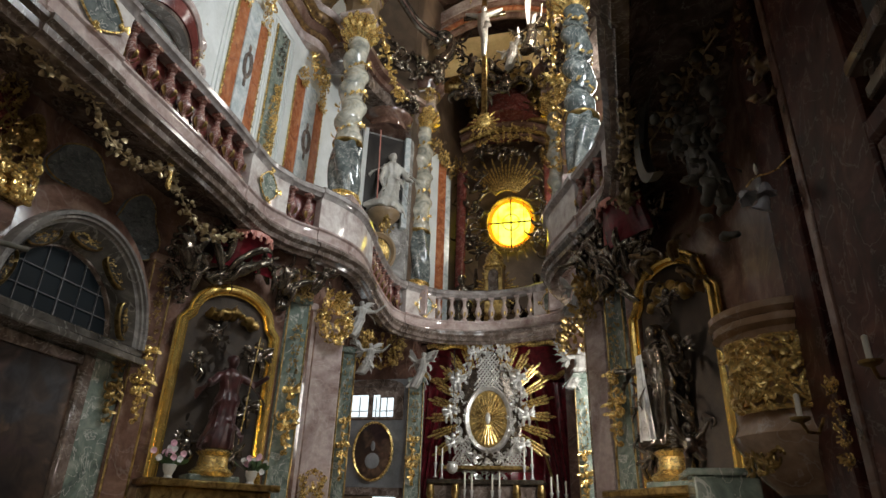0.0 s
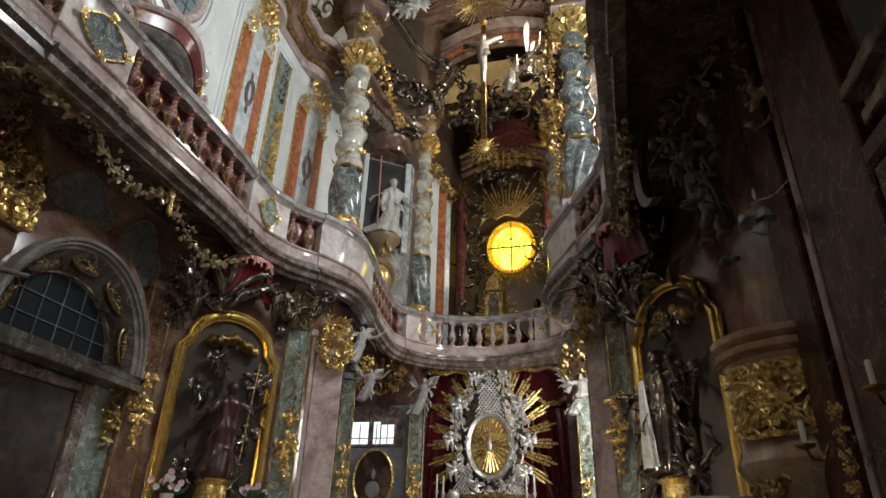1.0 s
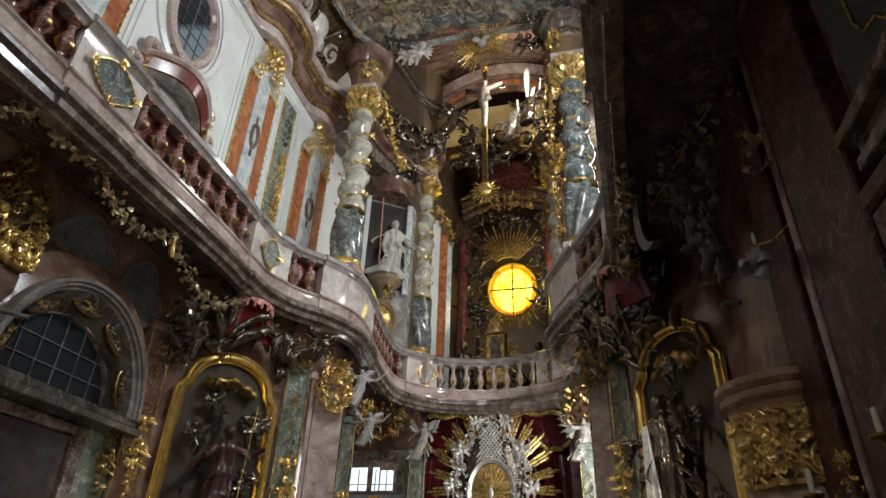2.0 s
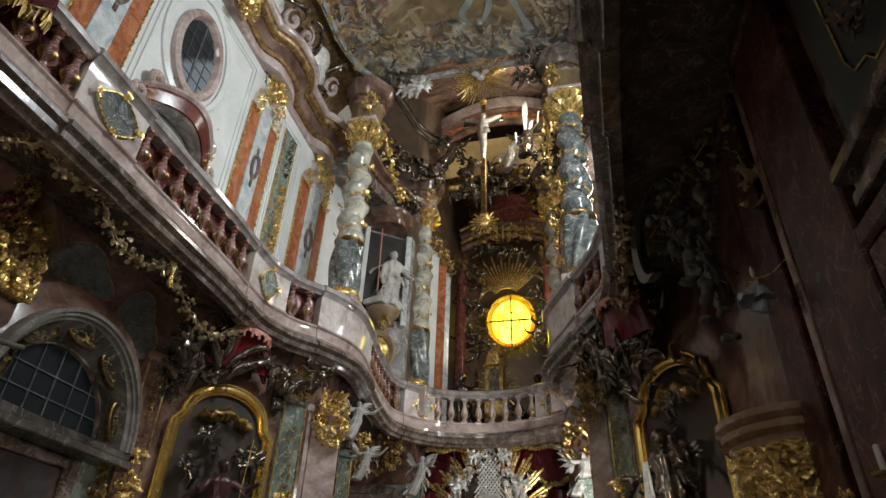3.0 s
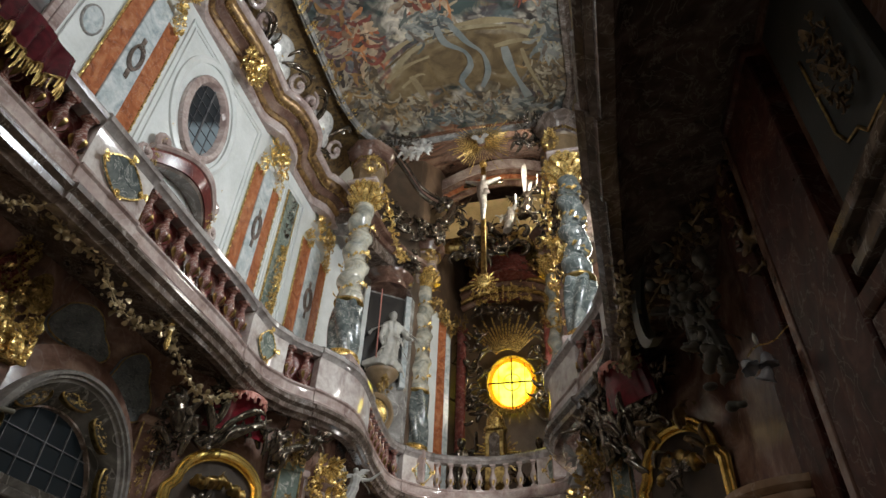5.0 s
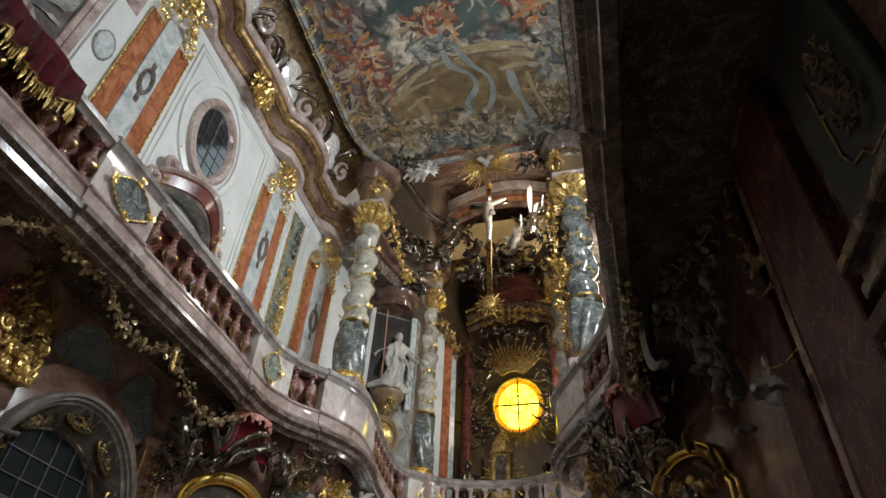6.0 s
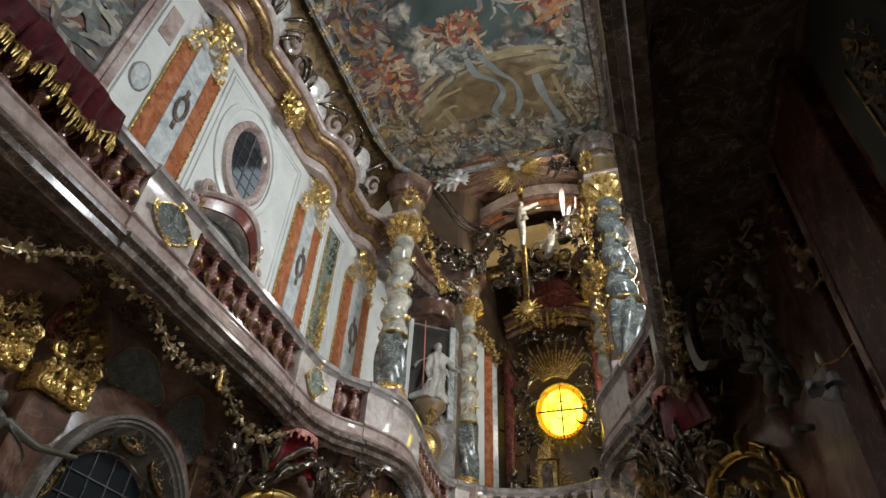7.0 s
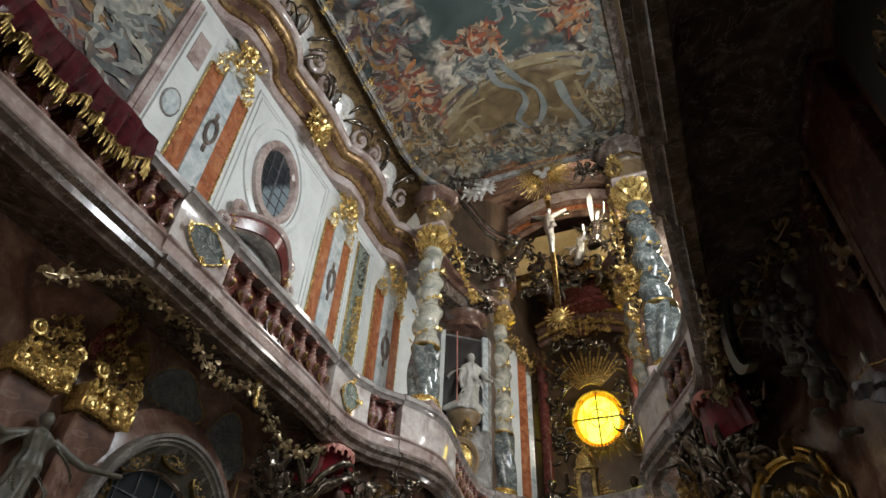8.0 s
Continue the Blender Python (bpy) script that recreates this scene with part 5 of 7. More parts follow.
for k, (x, y, z, w, h, m) in enumerate(((-2.9, 14.7, 15.2, 1.3, 1.6, BRONZE), (-2.4, 15.3, 13.9, 0.7, 0.9, BRONZE), (-1.9, 15.9, 15.6, 1.0, 1.2, BRONZE), (2.6, 15.2, 15.0, 1.2, 2.0, BRONZE), (2.6, 14.6, 13.2, 0.7, 1.2, OLDGOLD))):
    whole("stucco_scrollwork", flow(w, h, 14, 600 + k, 0.06, 0.25), m, "dark silvered figures and scrolls on the chancel attic", "ornament", face_to(x, y, z, -0.5 * x / abs(x), -0.85), "attic scrollwork")
# ---- statue in the upper niche ----
NICHE = face_to(-2.84, 15.105, 0, 0.596, -0.803)
NICHESHADE = plaster("upper_niche_shade", (0.012, 0.01, 0.009), (0.03, 0.024, 0.02), 2.5, 0.5)
nf = thing("upper_niche", "grey marble niche frame, flat back coloured as a shaded recess", "niche", NICHE)
# flat plate on the wall; near-black stands for the shade of a recess
box_part("shade_back", nf, NICHESHADE, -0.62, 0.56, -0.02, 0.1, 9.7, 12.5)
box_part("jamb", nf, WHITE, -0.76, -0.62, -0.14, 0.1, 9.5, 12.6)
box_part("jamb", nf, BLUE, 0.56, 0.74, -0.14, 0.1, 9.5, 12.6)
part("console", Shape().lathe([(0.08, 9.15), (0.14, 9.3), (0.26, 9.45), (0.4, 9.6), (0.46, 9.68), (0.46, 9.76), (0.4, 9.8)], 20, (0, -0.25, 0)), OCHRE, nf, "ochre stucco console")
part("console_leaf", ornament(0.6, 0.5, 6, 8, 0.08), OLDGOLD, nf, "", pose(0, -0.5, 9.25))
part("hood", Shape().lathe([(0.75, 12.6), (0.7, 12.7), (0.62, 12.72), (0.6, 12.95), (0.75, 13.05), (0.8, 13.2)], 20, (0, 0.1, 0)), ROSE, nf, "curved rose marble hood")
whole("statue", figure(2.0, 5, arms=((0.02, -0.6), (0.12, -0.25)), lean=0.3, folds=7, tail=1.5), PALESTUCCO, "pale grey stucco robed statue on a console", "statue", NICHE @ pose(0, -0.28, 9.8))
whole("spear", Shape().tube([(-0.3, -0.5, 9.9), (-0.34, -0.45, 12.4)], 0.018, 6), PINKCLOTH, "thin red painted staff held by the statue", "staff", NICHE)
gd = thing("gilt_roundel", "round gilt dish ornament in a pale ring", "roundel", face_to(-2.6, 14.4, 8.3, 0.45, -0.9))
part("dish", Shape().ball((0, 0, 0), (0.34, 0.16, 0.42), 20, 10), GOLD, gd)
part("ring", ellipse_ring(Shape(), 0, 0, [(0.5, 0.6, 0.05), (0.5, 0.6, -0.06), (0.44, 0.54, -0.1), (0.36, 0.44, -0.05), (0.36, 0.44, 0.05)], 28), OCHRE, gd)
for x, y, m, w in ((-1.98, 17.3, WHITE, 0.2), (-1.9, 18.0, ORANGE, 0.22), (-1.93, 18.7, BLUE, 0.25), (2.15, 17.6, ORANGE, 0.2), (2.1, 18.4, BLUE, 0.2)):
    q = thing("chancel_pilaster", "slim polished pilaster on the side of the chancel", "pilaster", face_to(x, y, 0, -x, -1.6), "slim chancel pilasters")
    box_part("shaft", q, m, -w, w, -0.12, 0.05, 7.0, 13.2, 0.02)
    part("capital", ornament(w * 3, 0.6, 6, int(y * 3), 0.12, 0.1), OLDGOLD, q, "dull gilt capital", pose(0, -0.16, 13.3))

# ---- amber oculus and its gilt surround ----
oc = thing("window_2", "round amber glass window glowing in a gilt surround", "window", face_to(0.14, 21.35, 12.38, 0, -1), kind="structure")
part("pane", disc(Shape(), 0, 0, 0.86, 1.04, 0.0, 0.03, 48), AMBER, oc, "amber glass lit from outside")
part("window_frame", ellipse_ring(Shape(), 0, 0, [(0.98, 1.16, 0.1), (0.98, 1.16, -0.12), (0.93, 1.11, -0.16), (0.86, 1.04, -0.06), (0.85, 1.03, 0.1)], 48), GOLD, oc)
s = Shape().box(-0.9, 0.9, -0.05, -0.022, 0.015, 0.07).box(-0.025, 0.025, -0.06, -0.03, -1.05, 1.05)
for x in (-0.5, 0.5):
    s.box(x - 0.012, x + 0.012, -0.05, -0.025, -0.86, 0.86)
part("muntin", s, IRON, oc)
# added glowing ring: the halo that the bright pane throws on its rim
part("halo_ring", ellipse_ring(Shape(), 0, 0, [(0.86, 1.04, -0.005), (0.86, 1.04, -0.02), (0.75, 0.92, -0.02), (0.75, 0.92, -0.005)], 48), AMBERHALO, oc, "glowing ring for the orange halo of the pane")
part("muntin_ring", ellipse_ring(Shape(), 0, 0.05, [(0.34, 0.36, -0.02), (0.34, 0.36, -0.05), (0.31, 0.33, -0.05), (0.31, 0.33, -0.02)], 24), OLDGOLD, oc)


def ray_burst(parent, n, r0, r1, a0, a1, width, material, y=-0.05, squash=1.0, seed=0, uneven=0.05):
    """Gilt rays, each a tapered bar of its own, alternating in length."""
    rnd = random.Random(seed)
    for i in range(n):
        a = a0 + (a1 - a0) * (i + 0.5) / n
        q = r1 * (1.0 if i % 2 == 0 else 0.8) * rnd.uniform(1 - uneven, 1 + uneven * 0.5)
        d = Vector((math.cos(a), 0, math.sin(a) * squash))
        e = Vector((-math.sin(a), 0, math.cos(a)))
        b, t = d * r0, d * q
        w0, w1 = width * 0.6, width
        vs = [b - e * w0, b + e * w0, t + e * w1 * 0.7, t - e * w1 * 0.7]
        vs = [Vector((p.x, y, p.z)) for p in vs] + [Vector((p.x, y + 0.025, p.z)) for p in vs] + [Vector((d.x * (r0 + q) / 2, y - 0.03, d.z * (r0 + q) / 2)), ]
        part("ray", Shape().add(vs, [(0, 1, 8), (1, 2, 8), (2, 3, 8), (3, 0, 8), (0, 4, 5, 1), (1, 5, 6, 2), (2, 6, 7, 3), (3, 7, 4, 0), (4, 7, 6, 5)]), material, parent)


sb = thing("ray_fan", "fan of gilt rays above the amber window", "rays", face_to(0.05, 20.75, 13.0, 0, -1))
ray_burst(sb, 19, 0.5, 2.1, 0.7, math.pi - 0.7, 0.055, GOLD, seed=2)
sl = thing("ray_fan", "faint gilt rays below the amber window", "rays", face_to(0.08, 21.3, 12.5, 0, -1))
ray_burst(sl, 34, 1.1, 1.75, -math.pi, 0.45, 0.05, OLDGOLD, seed=3)
# reredos round the window
rd = thing("upper_reredos", "dark gilt reredos with curved pediment round the amber window", "reredos", pose(0.05, 21.3, 0))
for sx in (-1, 1):
    part("half_column", Shape().lathe([(0.26, 7.0), (0.26, 8.3), (0.2, 8.4), (0.19, 14.2), (0.24, 14.3)], 16, (sx * 1.66, -1.0, 0)), RED, rd)
    part("side_scroll", flow(0.6, 4.6, 30, 15, 0.06, 0.3), BRONZE, rd, "silvered figures and scrolls", pose(sx * 1.4 + 0.1, -0.8, 12.2))
    part("capital", ornament(0.6, 0.7, 7, 16, 0.15, 0.1), OLDGOLD, rd, "", pose(sx * 1.66, -1.2, 14.4))
for k, (dz, w, m) in enumerate(((0.0, 0.13, ROSE), (0.22, 0.1, OLDGOLD), (0.42, 0.16, ROSE), (0.66, 0.09, OLDGOLD))):
    part("pediment_moulding", Shape().tube([(-1.75 + 3.5 * i / 16, -0.75 - 0.12 * k, 15.4 + dz + 0.5 * math.sin(math.pi * i / 16)) for i in range(17)], w, 8), m, rd)
part("pediment_field", flow(3.0, 0.6, 16, 19, 0.07, 0.25), BRONZE, rd, "silvered cloud scrolls", pose(0, -0.6, 15.15))
part("gilt_field", ornament(3.0, 0.8, 16, 191, 0.2, 0.1), GOLD, rd, "gilt scrolls over the window", pose(0, -0.9, 15.75))
part("upper_field", ornament(3.2, 2.2, 34, 20, 0.3, 0.2), OLDGOLD, rd, "dull gilt scrolls", pose(0, -0.6, 17.6))
part("gable", Shape().lathe([(1.9, 16.3), (1.5, 17.0), (1.25, 18.0), (1.0, 18.8), (0.2, 19.2)], 24, (0, 0, 0)), RED, rd, "dark red swelling gable")
# tabernacle on the gallery before the window
tb = thing("tabernacle", "small gilt domed tabernacle with rays behind the gallery rail", "tabernacle", pose(-0.02, 18.2, 7.0))
part("body", Shape().box(-0.3, 0.3, -0.25, 0.25, 0, 2.2, 0.03), OLDGOLD, tb)
part("arched_door", Shape().box(-0.16, 0.16, -0.3, -0.24, 1.3, 1.95, 0.02).ball((0, -0.26, 1.95), (0.16, 0.04, 0.16), 12, 8), DARK, tb)
part("dome", Shape().lathe([(0.36, 2.2), (0.38, 2.28), (0.3, 2.34), (0.3, 2.55), (0.2, 2.75), (0.06, 2.9), (0.04, 3.05), (0.01, 3.1)], 16), GOLD, tb)
tr = thing("ray_fan", "small gilt ray burst behind the tabernacle", "rays", face_to(-0.02, 18.5, 8.6, 0, -1))
ray_burst(tr, 30, 0.2, 0.75, 0, 2 * math.pi, 0.035, GOLD, seed=4)
for i, (x, z, m) in enumerate(((-1.3, 7.1, BRONZE), (1.15, 7.1, BRONZE), (-0.85, 7.0, BRONZE), (0.9, 7.0, BRONZE))):
    whole("statue", figure(2.3 if i < 2 else 1.6, 30 + i, wings=i > 1, arms=((0.6, 0.3), (0.3, 0.8))), m, "dark silvered figure behind the gallery rail", "statue", pose(x, 19.0 + 0.3 * i, z, 0, 0, 10 * i - 15), "silvered figures by the tabernacle")

# ---- crucifix with angels ----
cr = thing("crucifix", "tall crucifix with a silver figure and gilt foot", "crucifix", pose(-0.05, 16.4, 0))
box_part("upright", cr, OLDGOLD, -0.09, 0.09, -0.04, 0.08, 13.6, 19.1, 0.02, "gilt upright beam")
box_part("crossbeam", cr, BRONZE, -0.75, 0.75, -0.03, 0.07, 18.1, 18.27, 0.02)
part("corpus", Shape().tube([(0, -0.12, 16.3), (0.04, -0.2, 16.9), (-0.03, -0.14, 17.4), (0, -0.17, 17.85), (0, -0.18, 18.12)], [0.07, 0.13, 0.17, 0.22, 0.1], 10).ball((0.03, -0.2, 18.28), (0.1, 0.11, 0.13), 10, 7).tube([(0, -0.14, 18.0), (-0.35, -0.12, 18.15), (-0.65, -0.08, 18.3)], [0.11, 0.085, 0.05], 8).tube([(0, -0.14, 18.0), (0.35, -0.12, 18.15), (0.65, -0.08, 18.3)], [0.11, 0.085, 0.05], 8).leaf((-0.15, -0.18, 17.5), (1, 0, -0.25), (0, -1, 0), 0.5, 0.26, 0.3), SILVER, cr, "silver figure")
part("foot", Shape().ball((0, -0.1, 13.6), (0.24, 0.12, 0.28), 14, 8), GOLD, cr, "gilt foot boss")
ray_burst(thing("ray_fan", "small gilt burst at the foot of the crucifix", "rays", face_to(-0.05, 16.45, 13.6, 0, -1)), 18, 0.15, 0.52, 0, 6.283, 0.04, GOLD, seed=7)
part("finial", Shape().lathe([(0.1, 19.05), (0.16, 19.2), (0.1, 19.35), (0.02, 19.5)], 10), GOLD, cr)
for i, (x, y, z, h, rz, m) in enumerate(((-1.5, 16.2, 16.2, 1.5, 25, BRONZE), (1.4, 16.2, 16.1, 1.5, -25, BRONZE), (-0.7, 16.6, 15.9, 1.1, 40, BRONZE), (0.75, 16.6, 15.9, 1.2, -40, SILVER), (-1.95, 16.0, 15.2, 1.3, 10, BRONZE), (2.0, 16.0, 15.2, 1.3, -10, BRONZE), (0.5, 17.0, 15.4, 1.0, 0, BRONZE))):
    whole("angel_statue", figure(h, 60 + i, True, ((0.8, 0.6), (0.6, 1.0)), 0.5, tail=0.8), m, "silvered stucco angel with spread wings beside the crucifix", "statue", pose(x, y, z, -8, 6 * (-1) ** i, rz), "angels round the crucifix")
whole("silver_wing", Shape().leaf((0, 0, 0), (0.05, 0, 1), (0, -1, 0), 1.4, 0.15, 0.15).leaf((0.1, 0.05, -0.1), (0.3, 0, 1), (0, -1, 0), 0.7, 0.1, 0.1), SILVER, "bright silver upright wing of an angel", "wing", pose(1.5, 16.25, 17.2))
whole("cloud_bank", flow(3.4, 1.2, 18, 71, 0.1, 0.4), BRONZE, "dark silvered stucco clouds under the angels", "clouds", face_to(0.1, 17.4, 15.9, 0, -1))
for dx in (-1.1, 1.15):
    whole("gilt_cloud", Shape().ball((0, 0, 0), (0.5, 0.2, 0.35), 16, 8).ball((0.3, -0.05, 0.2), (0.3, 0.2, 0.25), 12, 7).ball((-0.3, -0.05, -0.15), (0.35, 0.2, 0.25), 12, 7), OLDGOLD, "dull gilt stucco cloud", "cloud", pose(dx, 17.2, 16.0))
# arch of the chancel vault and its ochre lunette
ar = thing("chancel_arch", "curved rose marble arch over the crucifix with ochre lunette", "arch", pose(0.35, 17.9, 0), kind="structure")
for k, (dz, r, m) in enumerate(((0, 0.14, ROSE), (0.26, 0.12, ORANGE), (0.5, 0.15, ROSE))):
    part("arch_moulding", Shape().tube([(-2.5 + 5.0 * i / 20, -0.1 * k, 18.7 + dz + 0.85 * math.sin(math.pi * i / 20)) for i in range(21)], r, 8), m, ar)
for k, (r0, r1, m) in enumerate(((18.75, 19.15, OCHRE), (19.2, 19.7, PINK))):
    vs = [(x, y, z + 0.85 * math.sin(math.pi * i / 20)) for i in range(21) for x in (-2.5 + 5.0 * i / 20,) for y, z in ((0.1 - 0.3 * k, r0), (-0.1 - 0.3 * k, r0), (-0.1 - 0.3 * k, r1), (0.1 - 0.3 * k, r1))]
    part("arch_band", Shape().add(vs, [(i * 4 + q, i * 4 + (q + 1) % 4, i * 4 + 4 + (q + 1) % 4, i * 4 + 4 + q) for i in range(20) for q in range(4)]), m, ar)
# lit copy of the ochre stucco: brightness lies in the colour
LUNETTE = plaster("lit_ochre_stucco", (0.5, 0.36, 0.16), (0.66, 0.5, 0.25), 1.5, 0.5)
part("lunette", Shape().box(-2.3, 2.3, 0.5, 0.56, 17.4, 19.2, 0.01), LUNETTE, ar, "ochre stucco lunette, light put into a paler colour")

# gilt star with rays at the edge of the fresco
st = thing("ray_star", "gilt star of long rays with a silver dove shape", "ray star", face_to(0.73, 11.7, 15.05, 0, -1))
ray_burst(st, 52, 0.12, 1.0, 0, 2 * math.pi, 0.009, GOLD, 0.0, 1.1, 9, uneven=0.3)
part("stem", Shape().tube([(0, 0.03, 0), (0, 0.2, 0.5), (0, 0.34, 0.9)], 0.015, 6), OLDGOLD, st, "thin iron stem")
part("dove", Shape().ball((0, -0.1, 0), (0.12, 0.08, 0.1), 10, 7).leaf((0, -0.1, 0), (1, 0, 0.5), (0, -1, 0), 0.32, 0.14).leaf((0, -0.1, 0), (-1, 0, 0.4), (0, -1, 0), 0.32, 0.14).leaf((0, -0.1, 0), (0.1, 0, -1), (0, -1, 0), 0.25, 0.14), SILVER, st, "silver dove-shaped boss")
for i, (x, y, z, h, m) in enumerate(((-1.3, 11.9, 15.0, 0.75, SILVER), (1.65, 11.9, 14.8, 0.7, BRONZE), (-1.75, 11.95, 15.2, 0.6, SILVER), (2.1, 11.9, 15.0, 0.7, BRONZE))):
    whole("putto", putto(80 + i, h), m, "silvered stucco child angel at the edge of the fresco", "statue", pose(x, y, z, 15, 30, 20 * i), "child angels at the fresco's edge")
whole("gilt_sprig", ornament(1.6, 0.5, 14, 84, 0.15, 0.3), BRONZE, "silvered scrolls along the edge of the fresco", "ornament", face_to(-1.9, 11.85, 15.75, 0, -1))
whole("gilt_sprig", ornament(1.4, 0.5, 12, 85, 0.15, 0.3), BRONZE, "silvered scrolls along the edge of the fresco", "ornament", face_to(2.2, 11.85, 15.8, 0, -1))

# panels on the gallery piers
for i, (x, y, nx, ny, w, m) in enumerate(((-2.78, 4.6, 1, 0, 0.8, TWISTBLUE), (-2.84, 9.02, 1, -0.12, 0.55, GREEN), (-1.66, 16.02, 0.5, -0.9, 0.5, GREEN), (1.8, 16.2, -0.5, -0.9, 0.5, GREEN), (2.5, 11.3, -0.9, -0.45, 0.5, GREEN))):
    pn = thing("pier_panel", "gilt-edged grey-blue cartouche panel on the gallery pier", "cartouche", face_to(x, y, 7.3, nx, ny), "cartouches on the gallery piers")
    rim = [(w * 0.5 * c * abs(c) ** 0.5, 0.31 * d * abs(d) ** 0.5) for c, d in ((math.cos(2 * math.pi * k / 32), math.sin(2 * math.pi * k / 32)) for k in range(32))]
    part("field", Shape().add([(x, -0.03, z) for x, z in rim] + [(x, 0.08, z) for x, z in rim], [tuple(range(32))] + [(k, (k + 1) % 32, 32 + (k + 1) % 32, 32 + k) for k in range(32)]), m, pn, "grey-blue field")
    s = Shape()
    s.tube([(x, -0.035, z) for x, z in rim + rim[:1]], 0.014, 6)
    for sx, sz in ((1, 0), (-1, 0), (0, 1), (0, -1)):
        s.scroll((sx * w * 0.44, -0.04, sz * 0.27), 0.045, 1.3, 0, sx + sz, 0.3, 0.2)
        for d in (-0.6, 0.0, 0.6):
            s.leaf((sx * w * 0.45, -0.04, sz * 0.28), (sx + d * sz, -0.1, sz + d * sx), (0, -1, 0), 0.12, 0.04, 0.5)
    part("gilt_rim", s, GOLD, pn)

# grey-green stucco darkened so that its colour carries the shade
DRAPE = plaster("shade_dark_stucco", (0.05, 0.05, 0.04), (0.13, 0.12, 0.095), 2.0, 0.45)
# ---- lower wall: arched window and painting ----
LW = face_to(-4.2, 6.53, 0, 1, 0)


def arch_pts(hw, rise, z, n=28):
    return [(hw * math.cos(math.pi * i / n), z + rise * math.sin(math.pi * i / n)) for i in range(n + 1)]


def arch_ring(prof, z, n=28):
    """A moulding round a half-ellipse; profile: (half width, rise, y)."""
    k = len(prof)
    s = Shape()
    vs = [(hw * math.cos(math.pi * i / n), y, z + r * math.sin(math.pi * i / n)) for i in range(n + 1) for hw, r, y in prof]
    fs = [(i * k + j, i * k + (j + 1) % k, i * k + k + (j + 1) % k, i * k + k + j) for i in range(n) for j in range(k)]
    return s.add(vs, fs + [tuple(range(k)), tuple(range(len(vs) - 1, len(vs) - 1 - k, -1))])


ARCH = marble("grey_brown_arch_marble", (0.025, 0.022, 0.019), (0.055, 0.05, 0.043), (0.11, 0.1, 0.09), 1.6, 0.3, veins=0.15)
DARKGROUND = plaster("dark_panel_ground", (0.012, 0.011, 0.009), (0.03, 0.026, 0.02), 3.0, 0.5)
ARCHPALE = marble("pale_grey_arch_marble", (0.08, 0.076, 0.07), (0.16, 0.15, 0.14), (0.27, 0.255, 0.24), 1.6, 0.2, veins=0.15)
aw = thing("window_3", "large dark arched window with leaded panes in a grey marble arch", "window", LW, kind="structure")
part("arch_moulding", arch_ring([(1.38, 1.56, 0.02), (1.38, 1.56, -0.4), (1.36, 1.54, -0.47), (1.31, 1.49, -0.47), (1.3, 1.48, -0.43), (1.26, 1.44, -0.43), (1.25, 1.43, -0.39), (1.2, 1.38, -0.36), (1.18, 1.36, 0.0)], 3.88), ARCHPALE, aw)
part("arch_reveal", arch_ring([(1.19, 1.37, -0.37), (1.02, 1.06, -0.06), (1.02, 1.06, 0.0), (1.19, 1.37, 0.0)], 3.9), ARCH, aw, "dark grey-brown splayed reveal")
part("inner_frame", arch_ring([(1.04, 1.06, 0.01), (1.04, 1.06, -0.08), (0.99, 1.0, -0.08), (0.98, 0.99, 0.01)], 3.95), DARK, aw)
ap = arch_pts(1.0, 1.02, 3.95)
part("pane", Shape().add([(x, -0.012, z) for x, z in ap], [tuple(range(len(ap)))]), NIGHT, aw, "dark leaded glass")
for x in (-0.66, -0.33, 0.0, 0.33, 0.66):
    w = 0.01 if x == 0 else 0.006
    part("muntin", Shape().box(x - w, x + w, -0.04, -0.014, 3.95, 3.95 + 1.02 * math.sqrt(1 - x ** 2)), LEAD, aw)
for z in (0.3, 0.6):
    hw = math.sqrt(1 - (z / 1.02) ** 2)
    part("muntin", Shape().box(-hw, hw, -0.038, -0.016, 3.95 + z - 0.008, 3.95 + z + 0.006), LEAD, aw)
part("transom", Shape().box(-1.6, 1.42, -0.4, 0.01, 3.78, 3.9, 0.02).box(-1.65, 1.47, -0.46, 0.01, 3.66, 3.78, 0.02), ARCH, aw)
for k, th in enumerate((0.3, 0.93, 1.57, 2.21, 2.84)):
    spot = pose(1.1 * math.cos(th), -0.23, 3.9 + 1.22 * math.sin(th), 0, 90 - math.degrees(th), 0) @ pose(0, 0, 0, 0, 90, 0)
    panel = part("reveal_panel", ellipse_ring(Shape(), 0, 0, [(0.12, 0.29, 0.05), (0.12, 0.29, -0.03), (0.1, 0.27, -0.045), (0.09, 0.25, 0.05)], 24), OLDGOLD, aw, "dark oval panel in a dull gilt rim", spot)
    part("panel_ground", disc(Shape(), 0, 0, 0.095, 0.255, 0.0, 0.05, 24), DARKGROUND, panel)
    part("gilt_spray", ornament(0.17, 0.42, 7, 520 + k, 0.03, 0.2), OLDGOLD, panel, "dull gilt spray", pose(0, -0.02, 0))
pic = thing("altar_painting", "large dark oil painting in a grey marble frame", "painting", LW)
box_part("canvas", pic, PICTURE, -1.35, 0.68, -0.03, 0.02, 0.6, 3.5, 0.005)
box_part("frame_side", pic, DARK, 0.68, 0.88, -0.12, 0.02, 0.5, 3.66, 0.03)
box_part("frame_side", pic, DARK, -1.55, -1.35, -0.12, 0.02, 0.5, 3.66, 0.03)
box_part("frame_top", pic, DARK, -1.35, 0.68, -0.1, 0.02, 3.5, 3.66, 0.02)
gp = thing("green_pilaster", "dark green marble pilaster with a gilt drop", "pilaster", face_to(-4.2, 7.72, 0, 1, 0))
